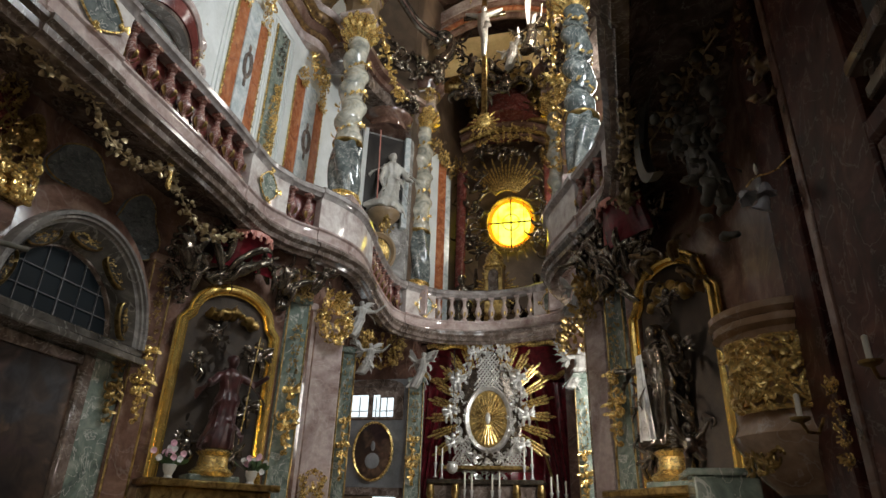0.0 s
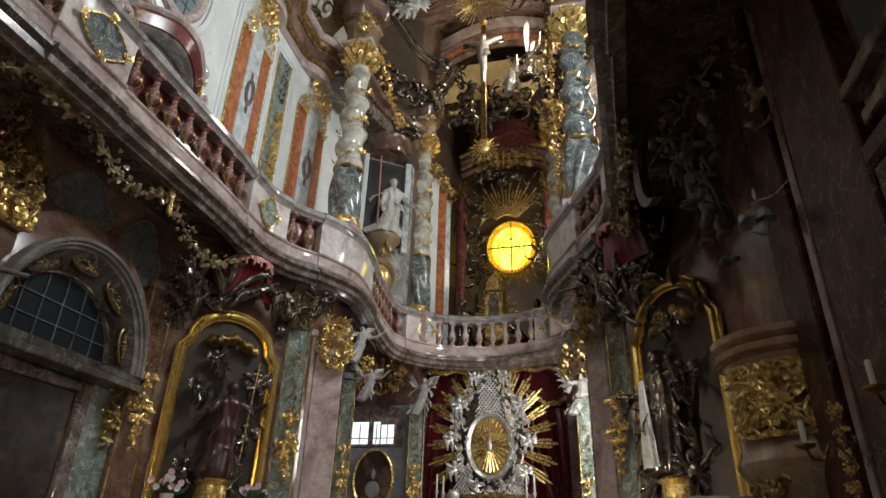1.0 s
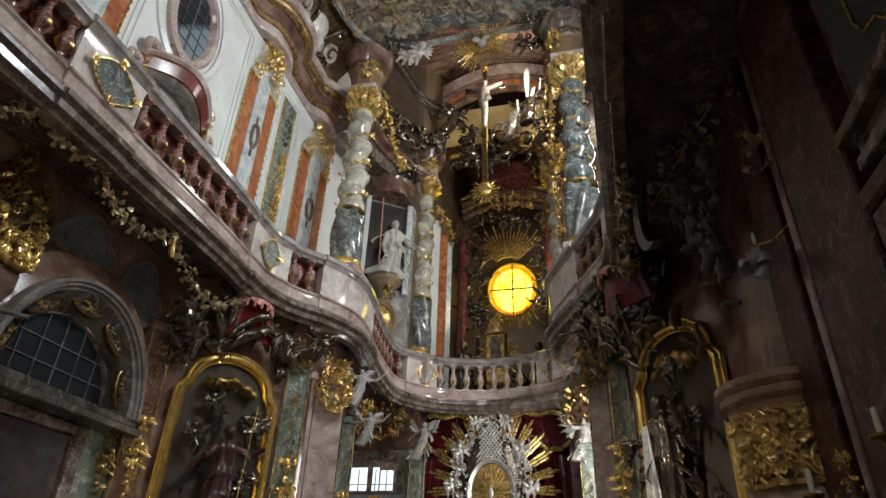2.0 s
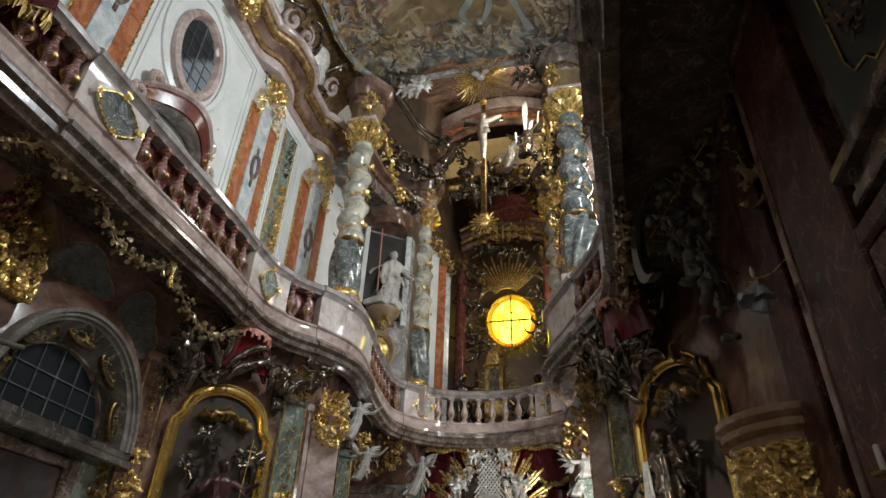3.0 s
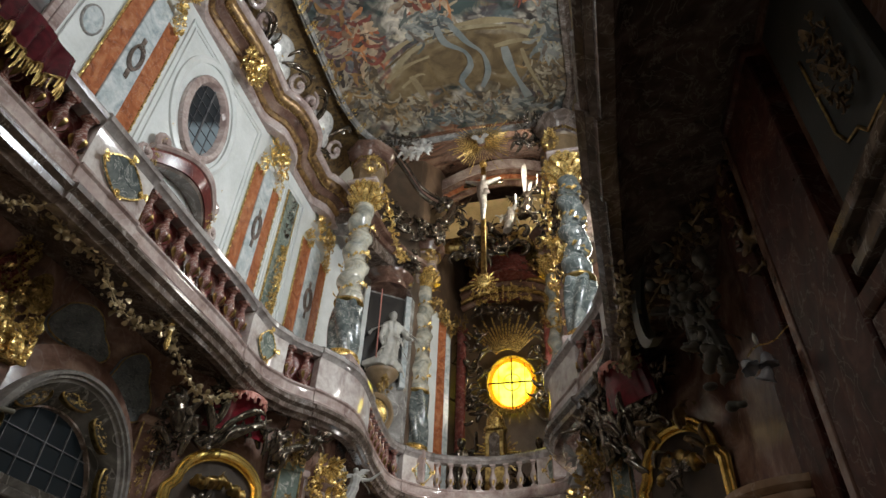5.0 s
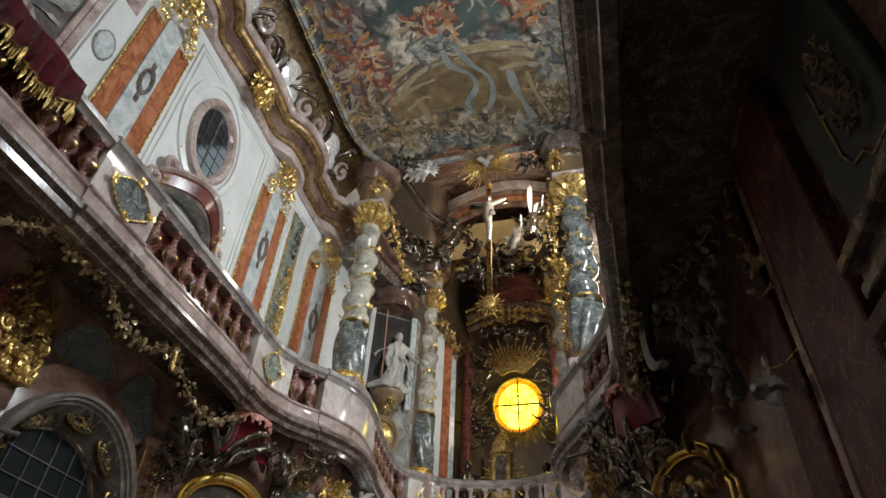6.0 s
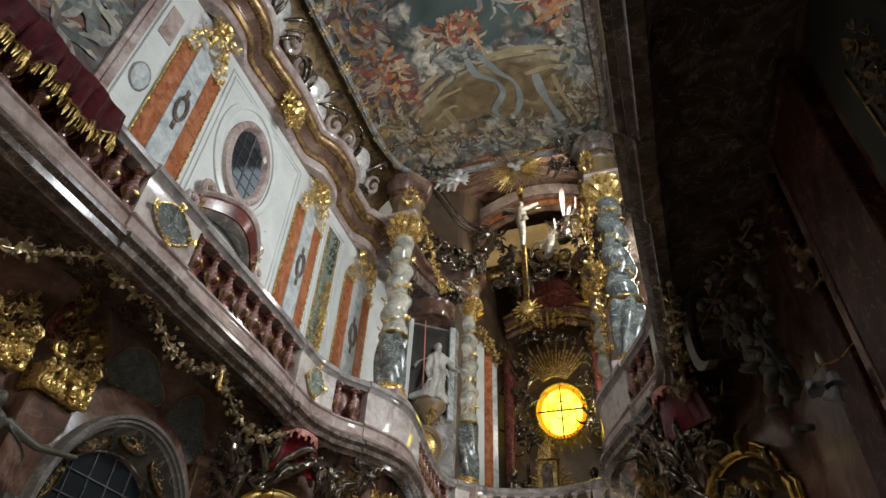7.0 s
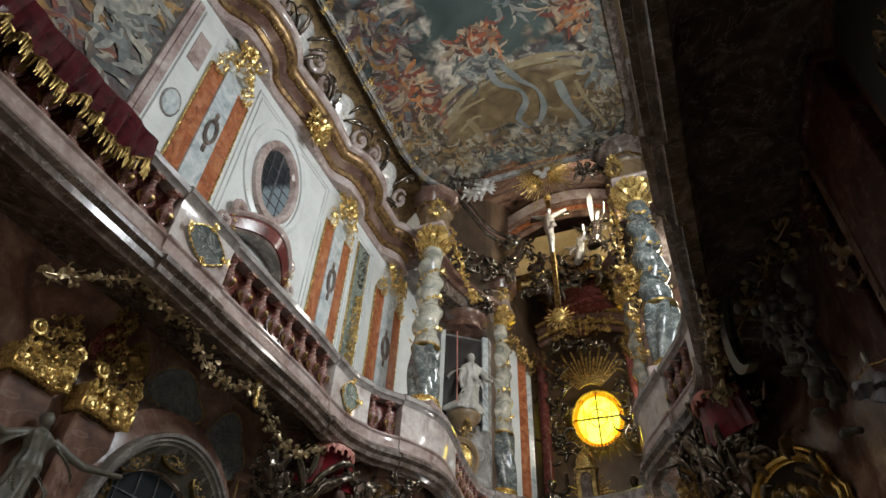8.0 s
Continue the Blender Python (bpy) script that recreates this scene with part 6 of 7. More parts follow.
box_part("shaft", gp, GREEN, -0.34, 0.34, -0.1, 0.02, 0.0, 3.72, 0.02)
part("gilt_drop", husk(0.3, 0.9, 103), OLDGOLD, gp, "", pose(0.05, -0.13, 3.25))
SLATE = plaster("dark_slate_stucco", (0.07, 0.08, 0.085), (0.17, 0.185, 0.185), 5.0, 0.35)
for i, (y, z, w, h, m) in enumerate(((6.3, 6.1, 1.15, 0.75, SLATE), (7.6, 5.85, 1.0, 1.05, SLATE), (4.9, 6.1, 0.55, 0.7, RED), (5.4, 6.15, 0.4, 0.55, OLDGOLD))):
    rp = thing("rocaille_panel", "dark slate-grey pebbled stucco panel edged with dull gold", "panel", face_to(-4.17, y, z, 1, 0), "rocaille panels over the arch")
    rnd = random.Random(900 + i)
    lobe = [(0.5 * (1 + 0.14 * math.cos(3 * q + 1.57) + 0.05 * math.cos(5 * q)), q) for q in [2 * math.pi * k / 36 for k in range(36)]]
    edge = [(r * w * math.cos(q), r * h * math.sin(q)) for r, q in lobe]
    part("field", Shape().add([(x, -0.03, zz) for x, zz in edge] + [(x, 0.03, zz) for x, zz in edge], [tuple(range(36))] + [(k, (k + 1) % 36, 36 + (k + 1) % 36, 36 + k) for k in range(36)]), m, rp)
    s = Shape()
    for k in range(150):
        r, q = lobe[rnd.randrange(36)]
        f = math.sqrt(rnd.random()) * 0.9
        u = rnd.uniform(0.03, 0.055)
        s.ball((f * r * w * math.cos(q), -0.03, f * r * h * math.sin(q)), (u, 0.04, u * 0.8), 7, 5)
    tagged(part("pebble_relief", s, m, rp), kind="stuff")
    part("gilt_edge", Shape().tube([(x, -0.04, zz) for x, zz in edge + edge[:1]], 0.013, 6), OLDGOLD, rp)
# rose arch band above the window
whole("arch_band", arch_ring([(1.72, 1.9, 0.02), (1.72, 1.9, -0.22), (1.37, 1.55, -0.3), (1.37, 1.55, 0.02)], 3.88), ROSE, "rose marble band round the window arch", "moulding", LW)
# gilt double capital of the next pier with stucco figure
for i, (y, z) in enumerate(((4.03, 5.36), (5.03, 5.36))):
    gc = thing("gilt_capital", "heavy gilt capital with volutes and leaf relief", "capital", face_to(-3.95, y, z, 1, 0), "gilt capitals of the wall pier")
    box_part("block", gc, GOLD, -0.36, 0.36, -0.1, 0.25, -0.32, 0.05, 0.03)
    part("relief", arabesque(0.7, 0.36, 34, 110 + i, 0.02, 0.03), GOLD, gc, "", pose(0, -0.14, -0.13))
    part("volute", Shape().scroll((-0.3, -0.12, 0.2), 0.11, 1.8, 0.6, 1, 0.24, 0.25, 7), GOLD, gc)
    part("volute", Shape().scroll((0.3, -0.12, 0.2), 0.11, 1.8, 2.5, -1, 0.24, 0.25, 7), GOLD, gc)
    part("leafwork", ornament(0.6, 0.5, 9, 120 + i, 0.12, 0.1), OLDGOLD, gc, "", pose(0, -0.12, 0.25))
    pier = thing("wall_pier", "mauve marble pier under a gilt capital", "pier", face_to(-3.95, y, 0, 1, 0), "mauve wall piers")
    box_part("shaft", pier, ROSE, -0.33, 0.33, -0.06, 0.27, 0.0, z - 0.34, 0.03)
whole("angel_statue", figure(1.2, 133, False, ((0.9, 0.2), (1.6, 0.1)), 0.3), DRAPE, "stucco angel reaching out below the gilt capital, darkened for shade", "statue", face_to(-3.75, 4.2, 3.55, 1, -0.2))
whole("gold_lattice", ornament(0.5, 1.0, 12, 139, 0.05, 0.0), OLDGOLD, "dull gold lattice field under the gallery", "ornament", face_to(-4.1, 4.9, 6.2, 1, 0))

# garlands along the gallery's edge
GL = [(-3.0, 3.0, 5.6), (-3.0, 4.1, 6.38), (-3.0, 5.05, 6.36), (-3.0, 6.65, 6.32), (-3.02, 8.7, 6.2)]
for i, (a, b, d) in enumerate(zip(GL, GL[1:], (0.05, 0.14, 0.4, 0.5))):
    whole("garland", garland(sag(a, b, d), 0.085, 140 + i, 0.05), LEAF, "pale gilt leaf and blossom garland hung under the gallery", "garland", group="garlands under the gallery")
whole("gilt_tassel", Shape().tube([(0, 0, 0.1), (0.02, 0, -0.1), (0.03, 0, -0.28), (0.06, 0, -0.36)], [0.05, 0.03, 0.045, 0.02], 8).leaf((0, 0, 0.05), (0.3, 0, 1), (1, 0, 0), 0.18, 0.1), GOLD, "gilt tassel on the garland", "tassel", pose(-2.98, 6.65, 6.25))

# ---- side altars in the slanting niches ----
# colour holds the recess shade, as the altar niches are flat
ALTARSHADE = plaster("altar_niche_shade", (0.025, 0.02, 0.016), (0.06, 0.043, 0.03), 2.5, 0.8)

BURNISHED = metal("burnished_gilding", (1.0, 0.72, 0.22), (0.8, 0.52, 0.14), 0.2, 0.85, 0.08)


def side_altar(m, seed, label, with_flowers):
    al = thing("side_altar", label, "altar", m)
    arcp = lambda hw, z0, zs, top: [(-hw, z0), (-hw, zs)] + [(-hw * (1 - 0.16 * u), zs + 0.16 * u) for u in (0.5, 1.0)] + [(0.84 * hw * math.cos(math.pi * (1 - i / 14)), zs + 0.16 + (top - zs - 0.16) * math.sin(math.pi * i / 14)) for i in range(1, 14)] + [(hw * (1 - 0.16 * u), zs + 0.16 * u) for u in (1.0, 0.5)] + [(hw, zs), (hw, z0)]
    o, i_ = arcp(0.9, 2.15, 4.66, 5.42), arcp(0.76, 2.15, 4.62, 5.27)
    n = len(o)
    mid = [((a[0] + b[0]) / 2, (a[1] + b[1]) / 2) for a, b in zip(o, i_)]
    s = Shape()
    for row, r, y in ((o, 0.035, -0.08), (mid, 0.062, -0.1), (i_, 0.03, -0.05)):
        s.tube([(x, y, z) for x, z in row], r, 8)
    s.strip([(x, -0.04, z) for x, z in o], [(x, -0.04, z) for x, z in i_])
    part("gilt_frame", s, BURNISHED, al, "broad gilt frame with arched top")
    s = Shape().add([(x, -0.012, z) for x, z in i_], [tuple(range(n))])
    part("niche_back", s, ALTARSHADE, al, "dark niche ground")
    part("gilt_cloud", lumps([(-0.4, 0, 0), (-0.15, 0, 0.15), (0.2, 0, 0.12), (0.42, 0, -0.05)], 0.1, seed + 1, 0.05), OLDGOLD, al, "", pose(0, -0.08, 4.75))
    part("relief_scrollwork", ornament(1.2, 2.0, 7, seed + 2, 0.06, 0.1, False), ALTARSHADE, al, "relief scrolls in the niche's shade colour", pose(0, -0.03, 3.6))
    part("pedestal", Shape().lathe([(0.3, 2.2), (0.34, 2.26), (0.24, 2.34), (0.22, 2.5), (0.28, 2.56), (0.2, 2.6)], 18, (0, -0.3, 0)), GOLD, al, "gilt round pedestal")
    part("mensa", Shape().box(-1.05, 1.0, -0.75, 0.05, 2.02, 2.12, 0.02).box(-0.95, 0.9, -0.65, 0.05, 0.0, 2.02, 0.03), OLDGOLD, al, "dull gilt altar table")
    part("plinth", Shape().box(-0.4, 0.4, -0.5, -0.05, 2.12, 2.22, 0.015), GREEN, al)
    return al


NL = face_to(-3.33, 9.36, 0, 0.815, -0.58)
side_altar(NL, 150, "gilt-framed side altar niche with dark relief ground", True)
whole("statue", figure(1.55, 155, arms=((0.3, 0.1), (0.35, 0.4)), lean=0.15), ROBE, "dark red painted robed statue in the altar niche", "statue", NL @ pose(0, -0.3, 2.6))
whole("staff", Shape().tube([(0.28, -0.5, 2.7), (0.4, -0.45, 4.5)], 0.009, 6).box(0.32, 0.46, -0.46, -0.44, 4.3, 4.32), GOLD, "thin gilt cross staff", "staff", NL)
for i, (x, z, h, rz) in enumerate(((-0.45, 2.4, 0.5, 30), (0.42, 3.0, 0.55, -30), (-0.5, 3.7, 0.45, 40), (0.5, 3.9, 0.6, -20), (0.3, 2.3, 0.45, -10), (-0.3, 4.3, 0.35, 0))):
    whole("putto", putto(160 + i, h), BRONZE, "small dark silvered child angel in the niche", "statue", NL @ pose(x, -0.22, z, 0, 0, rz), "child angels in the side altar")
LEAFGREEN = cloth("leaf_green", (0.02, 0.05, 0.015), (0.06, 0.11, 0.03), 0.5)
PETAL = cloth("pink_petal", (0.55, 0.25, 0.35), (0.75, 0.55, 0.6), 0.6)
for i, x in enumerate((-0.68, 0.62)):
    rnd = random.Random(170 + i)
    fp = thing("flower_vase", "white vase of pink and white flowers on the side altar", "flowers", NL @ pose(x, -0.4, 2.12), "flower vases on the side altar")
    part("vase", Shape().lathe([(0.06, 0), (0.07, 0.02), (0.05, 0.05), (0.09, 0.14), (0.1, 0.2), (0.085, 0.21)], 14), STUCCO, fp, "white vase")
    s = Shape()
    for k in range(26):
        s.leaf((rnd.gauss(0, 0.04), rnd.gauss(0, 0.04), 0.2), (rnd.gauss(0, 0.7), rnd.gauss(0, 0.7), 0.7), (rnd.gauss(0, 1), rnd.gauss(0, 1), 0.2), 0.22, 0.06)
    part("foliage", s, LEAFGREEN, fp, "green leaves")
    for k in range(16):
        c = Vector((rnd.gauss(0, 0.11), rnd.gauss(-0.03, 0.09), 0.32 + rnd.gauss(0, 0.07)))
        s = Shape().ball(c, 0.022, 6, 4)
        for q in range(6):
            a = q * 1.047 + rnd.random()
            s.leaf(c, (math.cos(a), -0.35, math.sin(a)), (0, -1, 0.1), 0.06, 0.045, 0.4)
        part("blossom", s, PETAL if k % 3 else STUCCO, fp)

# pilasters beside the niches: (x, y, facing, half width, material)
def pilaster(x, y, nx, ny, w, m, label, drop=True, edge=True, z1=5.6, seed=0, drop_z=3.3):
    p = thing("pilaster", label, "pilaster", face_to(x, y, 0, nx, ny), "lower pilasters")
    box_part("shaft", p, m, -w, w, -0.08, 0.15, 0.45, z1 - 0.16, 0.02)
    box_part("plinth", p, m, -w - 0.03, w + 0.03, -0.12, 0.15, 0.0, 0.45, 0.02)
    box_part("neck_moulding", p, m, -w - 0.02, w + 0.02, -0.11, 0.15, z1 - 0.16, z1, 0.03)
    if edge:
        for sx in (-1, 1):
            part("gilt_edge", Shape().tube([(sx * w * 0.86, -0.09, 0.4), (sx * w * 0.86, -0.09, z1 - 0.1)], 0.016, 6), OLDGOLD, p)
    if drop:
        part("gilt_drop", husk(w * 1.5, 1.15, 180 + seed), GOLD, p, "gilt hanging ornament", pose(0, -0.14, drop_z))
        part("drop_spray", ornament(w * 1.2, 1.2, 9, 190 + seed, 0.05, 0.3), OLDGOLD, p, "", pose(0, -0.1, drop_z + 1.25))
    return p


pilaster(-4.02, 8.2, 0.9, -0.4, 0.22, ROSE, "rose marble pilaster with a gilt drop beside the niche", seed=1, drop_z=3.4)
pilaster(-2.62, 10.42, 0.75, -0.65, 0.24, GREEN, "green marble pilaster with gilt edges and drop", seed=2, drop_z=3.2)
pilaster(-2.55, 10.85, 0.75, -0.65, 0.1, PINK, "narrow pink marble strip beside the pilaster", False, False)
pilaster(-2.32, 11.2, 0.7, -0.7, 0.34, PINK, "broad mottled pink marble pilaster", False, False, 5.3)
pilaster(-2.13, 11.95, 0.6, -0.8, 0.16, GREEN, "slim green pilaster with gilt leaves", seed=4, drop_z=2.9, z1=5.0)
pilaster(-1.85, 16.2, 0.2, -1, 0.22, GREEN, "green marble pilaster with gilt drop beside the shrine", seed=5, drop_z=3.1, z1=5.3)
pilaster(2.55, 15.6, -0.2, -1, 0.2, GREEN, "green marble pilaster with gilt drop beside the curtain", seed=6, drop_z=2.7, z1=5.2)
pilaster(3.3, 10.35, -0.75, -0.65, 0.24, GREEN, "green marble pilaster with gilt edges and drop", seed=7, drop_z=3.35)
pilaster(3.55, 9.85, -0.75, -0.65, 0.14, ROSE, "rose marble strip beside the pilaster", False, False)
pilaster(2.95, 10.9, -0.7, -0.7, 0.22, PINK, "mottled pink marble pilaster in half shade", False, False, 5.3)
gilt("gilt_rosette", "round gilt rosette low on the pink pilaster", 0.5, 0.5, face_to(-2.27, 11.1, 2.2, 0.7, -0.7), 9, 196, depth=0.1, taper=0.2)
# gilt capitals and stucco figures over the pilasters
for i, (x, y, z, w, h, m) in enumerate(((-2.2, 11.15, 5.35, 0.85, 0.9, GOLD), (-2.6, 10.3, 5.75, 0.6, 0.5, OLDGOLD), (2.9, 10.7, 5.4, 0.8, 0.9, OLDGOLD), (-3.85, 8.35, 5.3, 0.5, 0.9, BRONZE), (3.25, 10.2, 5.5, 0.6, 0.6, OLDGOLD), (-1.9, 12.2, 5.0, 0.35, 0.8, GOLD))):
    gilt("carved_capital", "rich carved leafy capital over the pilaster", w, h, face_to(x, y, z, -x, -2.2), 14, 200 + i, m, "capital", "carved capitals", 0.2, 0.3)
# grey copy of the statue stucco: the angels' shade is in the colour
for i, (x, y, z, h, rz, m) in enumerate(((-2.0, 11.65, 5.15, 0.85, 40, GREYSTUCCO), (-1.8, 11.85, 4.4, 0.7, 20, GREYSTUCCO), (-1.85, 15.9, 4.95, 1.0, -20, GREYSTUCCO), (2.45, 11.6, 5.35, 0.8, -30, GREYSTUCCO), (2.25, 15.6, 4.8, 1.1, 10, GREYSTUCCO))):
    whole("angel_statue", figure(h, 210 + i, True, ((0.5, 0.5), (0.9, 0.9)), 0.5, tail=0.8), m, "stucco angel perched over the pilasters, greyed for the shade there", "statue", pose(x, y, z, -5, 8, rz), "pale angels of the lower storey")
for i, (x, y, z, h, rz, rx) in enumerate(((-3.55, 8.75, 5.35, 1.1, 60, 15), (-2.75, 10.0, 5.2, 1.1, 30, -15), (-2.5, 10.4, 5.6, 0.7, 20, 20), (3.15, 10.0, 5.2, 1.2, -40, 10), (3.55, 9.3, 5.5, 1.0, -50, 0))):
    whole("reclining_figure", figure(h, 220 + i, i % 2 == 0, ((0.9, 0.3), (0.6, 0.9)), 0.6, tail=0.7), BRONZE, "dark silvered stucco figure resting on the altar top", "statue", pose(x, y, z, rx, 25 * (-1) ** i, rz), "silvered figures on the altars")
for i, (x, y, z, w, h, nx) in enumerate(((-3.35, 8.85, 5.75, 1.5, 0.7, 0.8), (-2.8, 9.9, 5.7, 0.8, 0.6, 0.7), (-3.6, 8.3, 5.6, 0.7, 1.0, 0.8), (3.5, 9.5, 5.6, 1.2, 0.7, -0.8), (3.1, 10.2, 5.9, 0.7, 0.6, -0.7))):
    whole("stucco_scrollwork", acanthus(w, h * 1.25, 10, 230 + i, 0.07, 0.25), BRONZE, "dark silvered flowing stucco over the altar niche", "ornament", face_to(x, y, z, nx, -0.6), "scrollwork over the niches")


def canopy(m, label):
    c = thing("tasselled_canopy", label, "canopy", m)
    s, fr = Shape(), Shape()
    n = 40
    for k, (q0, z0, q1, z1) in enumerate(((0.34, 0.1, 0.42, 0.05), (0.42, 0.05, 0.43, 0.0))):
        a = [(q0 * math.cos(math.pi * (1 + i / n)) * (1 + 0.05 * math.sin(i * 1.2)), q0 * math.sin(math.pi * (1 + i / n)), z0) for i in range(n + 1)]
        b = [(q1 * math.cos(math.pi * (1 + i / n)) * (1 + 0.05 * math.sin(i * 1.2)), q1 * math.sin(math.pi * (1 + i / n)) + 0.02 * math.sin(i * 1.9), z1 - 0.07 * abs(math.sin(i * math.pi / 8))) for i in range(n + 1)]
        s.strip(a, b)
    part("valance", s, PINKCLOTH, c, "salmon pink scalloped valance")
    for i in range(10):
        a = math.pi * (1 + (i + 0.5) / 10)
        part("tassel", Shape().lathe([(0.015, 0.0), (0.022, -0.03), (0.016, -0.05), (0.028, -0.11), (0.012, -0.13)], 8, (0.43 * math.cos(a), 0.43 * math.sin(a), 0.0)), PINKCLOTH, c)
    part("red_hanging", Shape().strip([(0.4 * math.cos(math.pi * (1 + i / n)) * (1 + 0.08 * math.sin(i * 1.3)), 0.3 * math.sin(math.pi * (1 + i / n)), 0.1) for i in range(n + 1)], [(0.55 * math.cos(math.pi * (1 + i / n)) * (1 + 0.08 * math.sin(i * 1.3)), 0.1 * math.sin(math.pi * (1 + i / n)), -0.6) for i in range(n + 1)]), VELVET, c, "dark red hanging")
    return c


canopy(face_to(-3.12, 9.15, 6.25, 0.8, -0.6), "salmon tasselled canopy with red hanging over the niche")
canopy(face_to(3.5, 9.25, 6.35, -0.8, -0.6), "salmon tasselled canopy over the shaded niche")

# ---- door bay with small window and oval portrait ----
DB = face_to(-3.0, 16.3, 0, 0, -1)
db = thing("door_bay", "grey plaster wall field above a doorway", "wall field", DB, kind="structure")
GREYWALL = plaster("grey_plaster", (0.13, 0.14, 0.15), (0.24, 0.25, 0.26), 1.5, 0.5)
box_part("field", db, GREYWALL, -0.95, 0.95, -0.03, 0.0, 2.5, 5.3, 0.01)
box_part("lintel", db, DARK, -0.8, 0.8, -0.08, 0.0, 2.3, 2.5, 0.02)
box_part("dark_door", db, BROWN, -0.7, 0.1, -0.05, 0.0, 0.0, 2.3, 0.02)
part("bright_doorway", Shape().box(0.1, 0.7, -0.04, 0.0, 0.0, 2.28), DAY, db, "daylit glass door")
wn = thing("window_4", "small arched daylit window in a dark frame", "window", DB, kind="structure")
part("window_frame", Shape().box(-0.85, 0.8, -0.07, -0.02, 4.2, 5.1, 0.02).add([(0.8 * math.cos(math.pi * i / 12) - 0.02, -0.07, 5.1 + 0.2 * math.sin(math.pi * i / 12)) for i in range(13)], [tuple(range(13))]), DARK, wn, "dark arched frame")
for x0, x1 in ((-0.66, -0.2), (-0.05, 0.13), (0.17, 0.52)):
    part("pane", Shape().box(x0, x1, -0.085, -0.072, 4.28, 4.86 if x0 < 0.1 else 4.78), DAY, wn, "bright pane")
    part("muntin", Shape().box(x0, x1, -0.1, -0.086, 4.42, 4.44).box((x0 + x1) / 2 - 0.01, (x0 + x1) / 2 + 0.01, -0.1, -0.086, 4.28, 4.8), IRON, wn)
pt = thing("oval_portrait", "dark oval painting in a thin gilt frame", "painting", DB @ pose(0.03, -0.06, 3.4))
part("canvas", disc(Shape(), 0, 0, 0.5, 0.7, -0.03, 0.02, 36), PICTURE, pt)
part("gilt_frame", ellipse_ring(Shape(), 0, 0, [(0.56, 0.76, 0.03), (0.56, 0.76, -0.05), (0.53, 0.73, -0.07), (0.5, 0.7, -0.05), (0.5, 0.7, 0.03)], 40), GOLD, pt)
part("pale_shape", Shape().ball((0, -0.03, -0.25), (0.2, 0.012, 0.2), 12, 8).ball((0, -0.03, 0.12), (0.06, 0.012, 0.13), 10, 8), GREYWALL, pt)
gilt("gilt_apron", "dull gilt scrollwork under the balcony beside the shrine", 1.5, 0.8, face_to(-2.7, 15.6, 5.9, 0.3, -1), 14, 240, OLDGOLD, taper=0.2)
gilt("gilt_apron", "dull gilt scrollwork under the balcony beside the shrine", 1.4, 0.8, face_to(2.5, 14.8, 5.9, -0.3, -1), 14, 241, OLDGOLD, taper=0.2)

# ---- silver shrine with gilt rays under a red canopy ----
SH = face_to(0.0, 17.0, 4.45, 0, -1) @ Matrix.Diagonal((1.16, 1, 1.13, 1))
sh = thing("shrine", "silver reliquary shrine with latticework and gilt oval", "shrine", SH)
part("gilt_oval", disc(Shape(), -0.0, -0.12, 0.44, 0.66, -0.12, -0.02, 32), OLDGOLD, sh, "gilt oval field")
part("oval_rim", ellipse_ring(Shape(), 0, -0.12, [(0.56, 0.78, 0.0), (0.56, 0.78, -0.16), (0.52, 0.74, -0.22), (0.45, 0.67, -0.16), (0.44, 0.66, 0.0)], 40), SILVER, sh)
for i in range(28):
    a = 2 * math.pi * i / 28
    part("inner_ray", Shape().tube([(0.1 * math.cos(a), -0.15, -0.12 + 0.14 * math.sin(a)), (0.4 * math.cos(a), -0.14, -0.12 + 0.6 * math.sin(a))], [0.012, 0.03 if i % 2 else 0.02], 5), GOLD, sh)
part("host", Shape().ball((0, -0.18, -0.12), (0.06, 0.04, 0.14), 10, 8), SILVER, sh)
lat = Shape()
def lattice(s, x0, x1, z0, z1, narrow, cx=0.0):
    for i in range(-8, 9):
        for sgn in (-1, 1):
            pts = []
            for k in range(9):
                z = z0 + (z1 - z0) * k / 8
                hw = (x1 - x0) / 2 * (1 - narrow * (z - z0) / (z1 - z0))
                x = i * 0.085 + sgn * (z - z0) * 0.75
                if abs(x) <= hw:
                    pts.append((cx + x, -0.12, z))
            if len(pts) > 1:
                s.tube(pts, 0.02, 5)
    return s
part("lattice", lattice(Shape(), -0.36, 0.36, 0.55, 1.5, 0.45), SILVER, sh, "silver lattice panel")
part("lattice_ground", Shape().add([(-0.36, -0.07, 0.55), (0.36, -0.06, 0.55), (0.2, -0.06, 1.5), (-0.2, -0.06, 1.5)], [(0, 1, 2, 3)]), BRONZE, sh)
for sx in (-1, 1):
    part("lattice_wing", lattice(Shape(), -0.25, 0.25, -1.25, -0.55, 0.6, sx * 0.62), SILVER, sh)
    part("silver_scrollwork", ornament(0.46, 2.1, 34, 250, 0.2, 0.3, False), SILVER, sh, "silver scrollwork", pose(sx * 0.66, -0.1, 0.0) @ pose(0, 0, 0, 0, sx * 8, 0))
    part("outer_scrollwork", ornament(0.44, 1.4, 22, 251, 0.16, 0.3, False), SILVER, sh, "", pose(sx * 0.52, -0.12, 0.95) @ pose(0, 0, 0, 0, -sx * 28, 0))
part("crest", ornament(0.6, 0.35, 8, 252, 0.12, 0.3), SILVER, sh, "", pose(0, -0.14, 1.6))
part("foot", ornament(1.5, 0.6, 14, 253, 0.2, 0.3), SILVER, sh, "", pose(0, -0.14, -1.2))
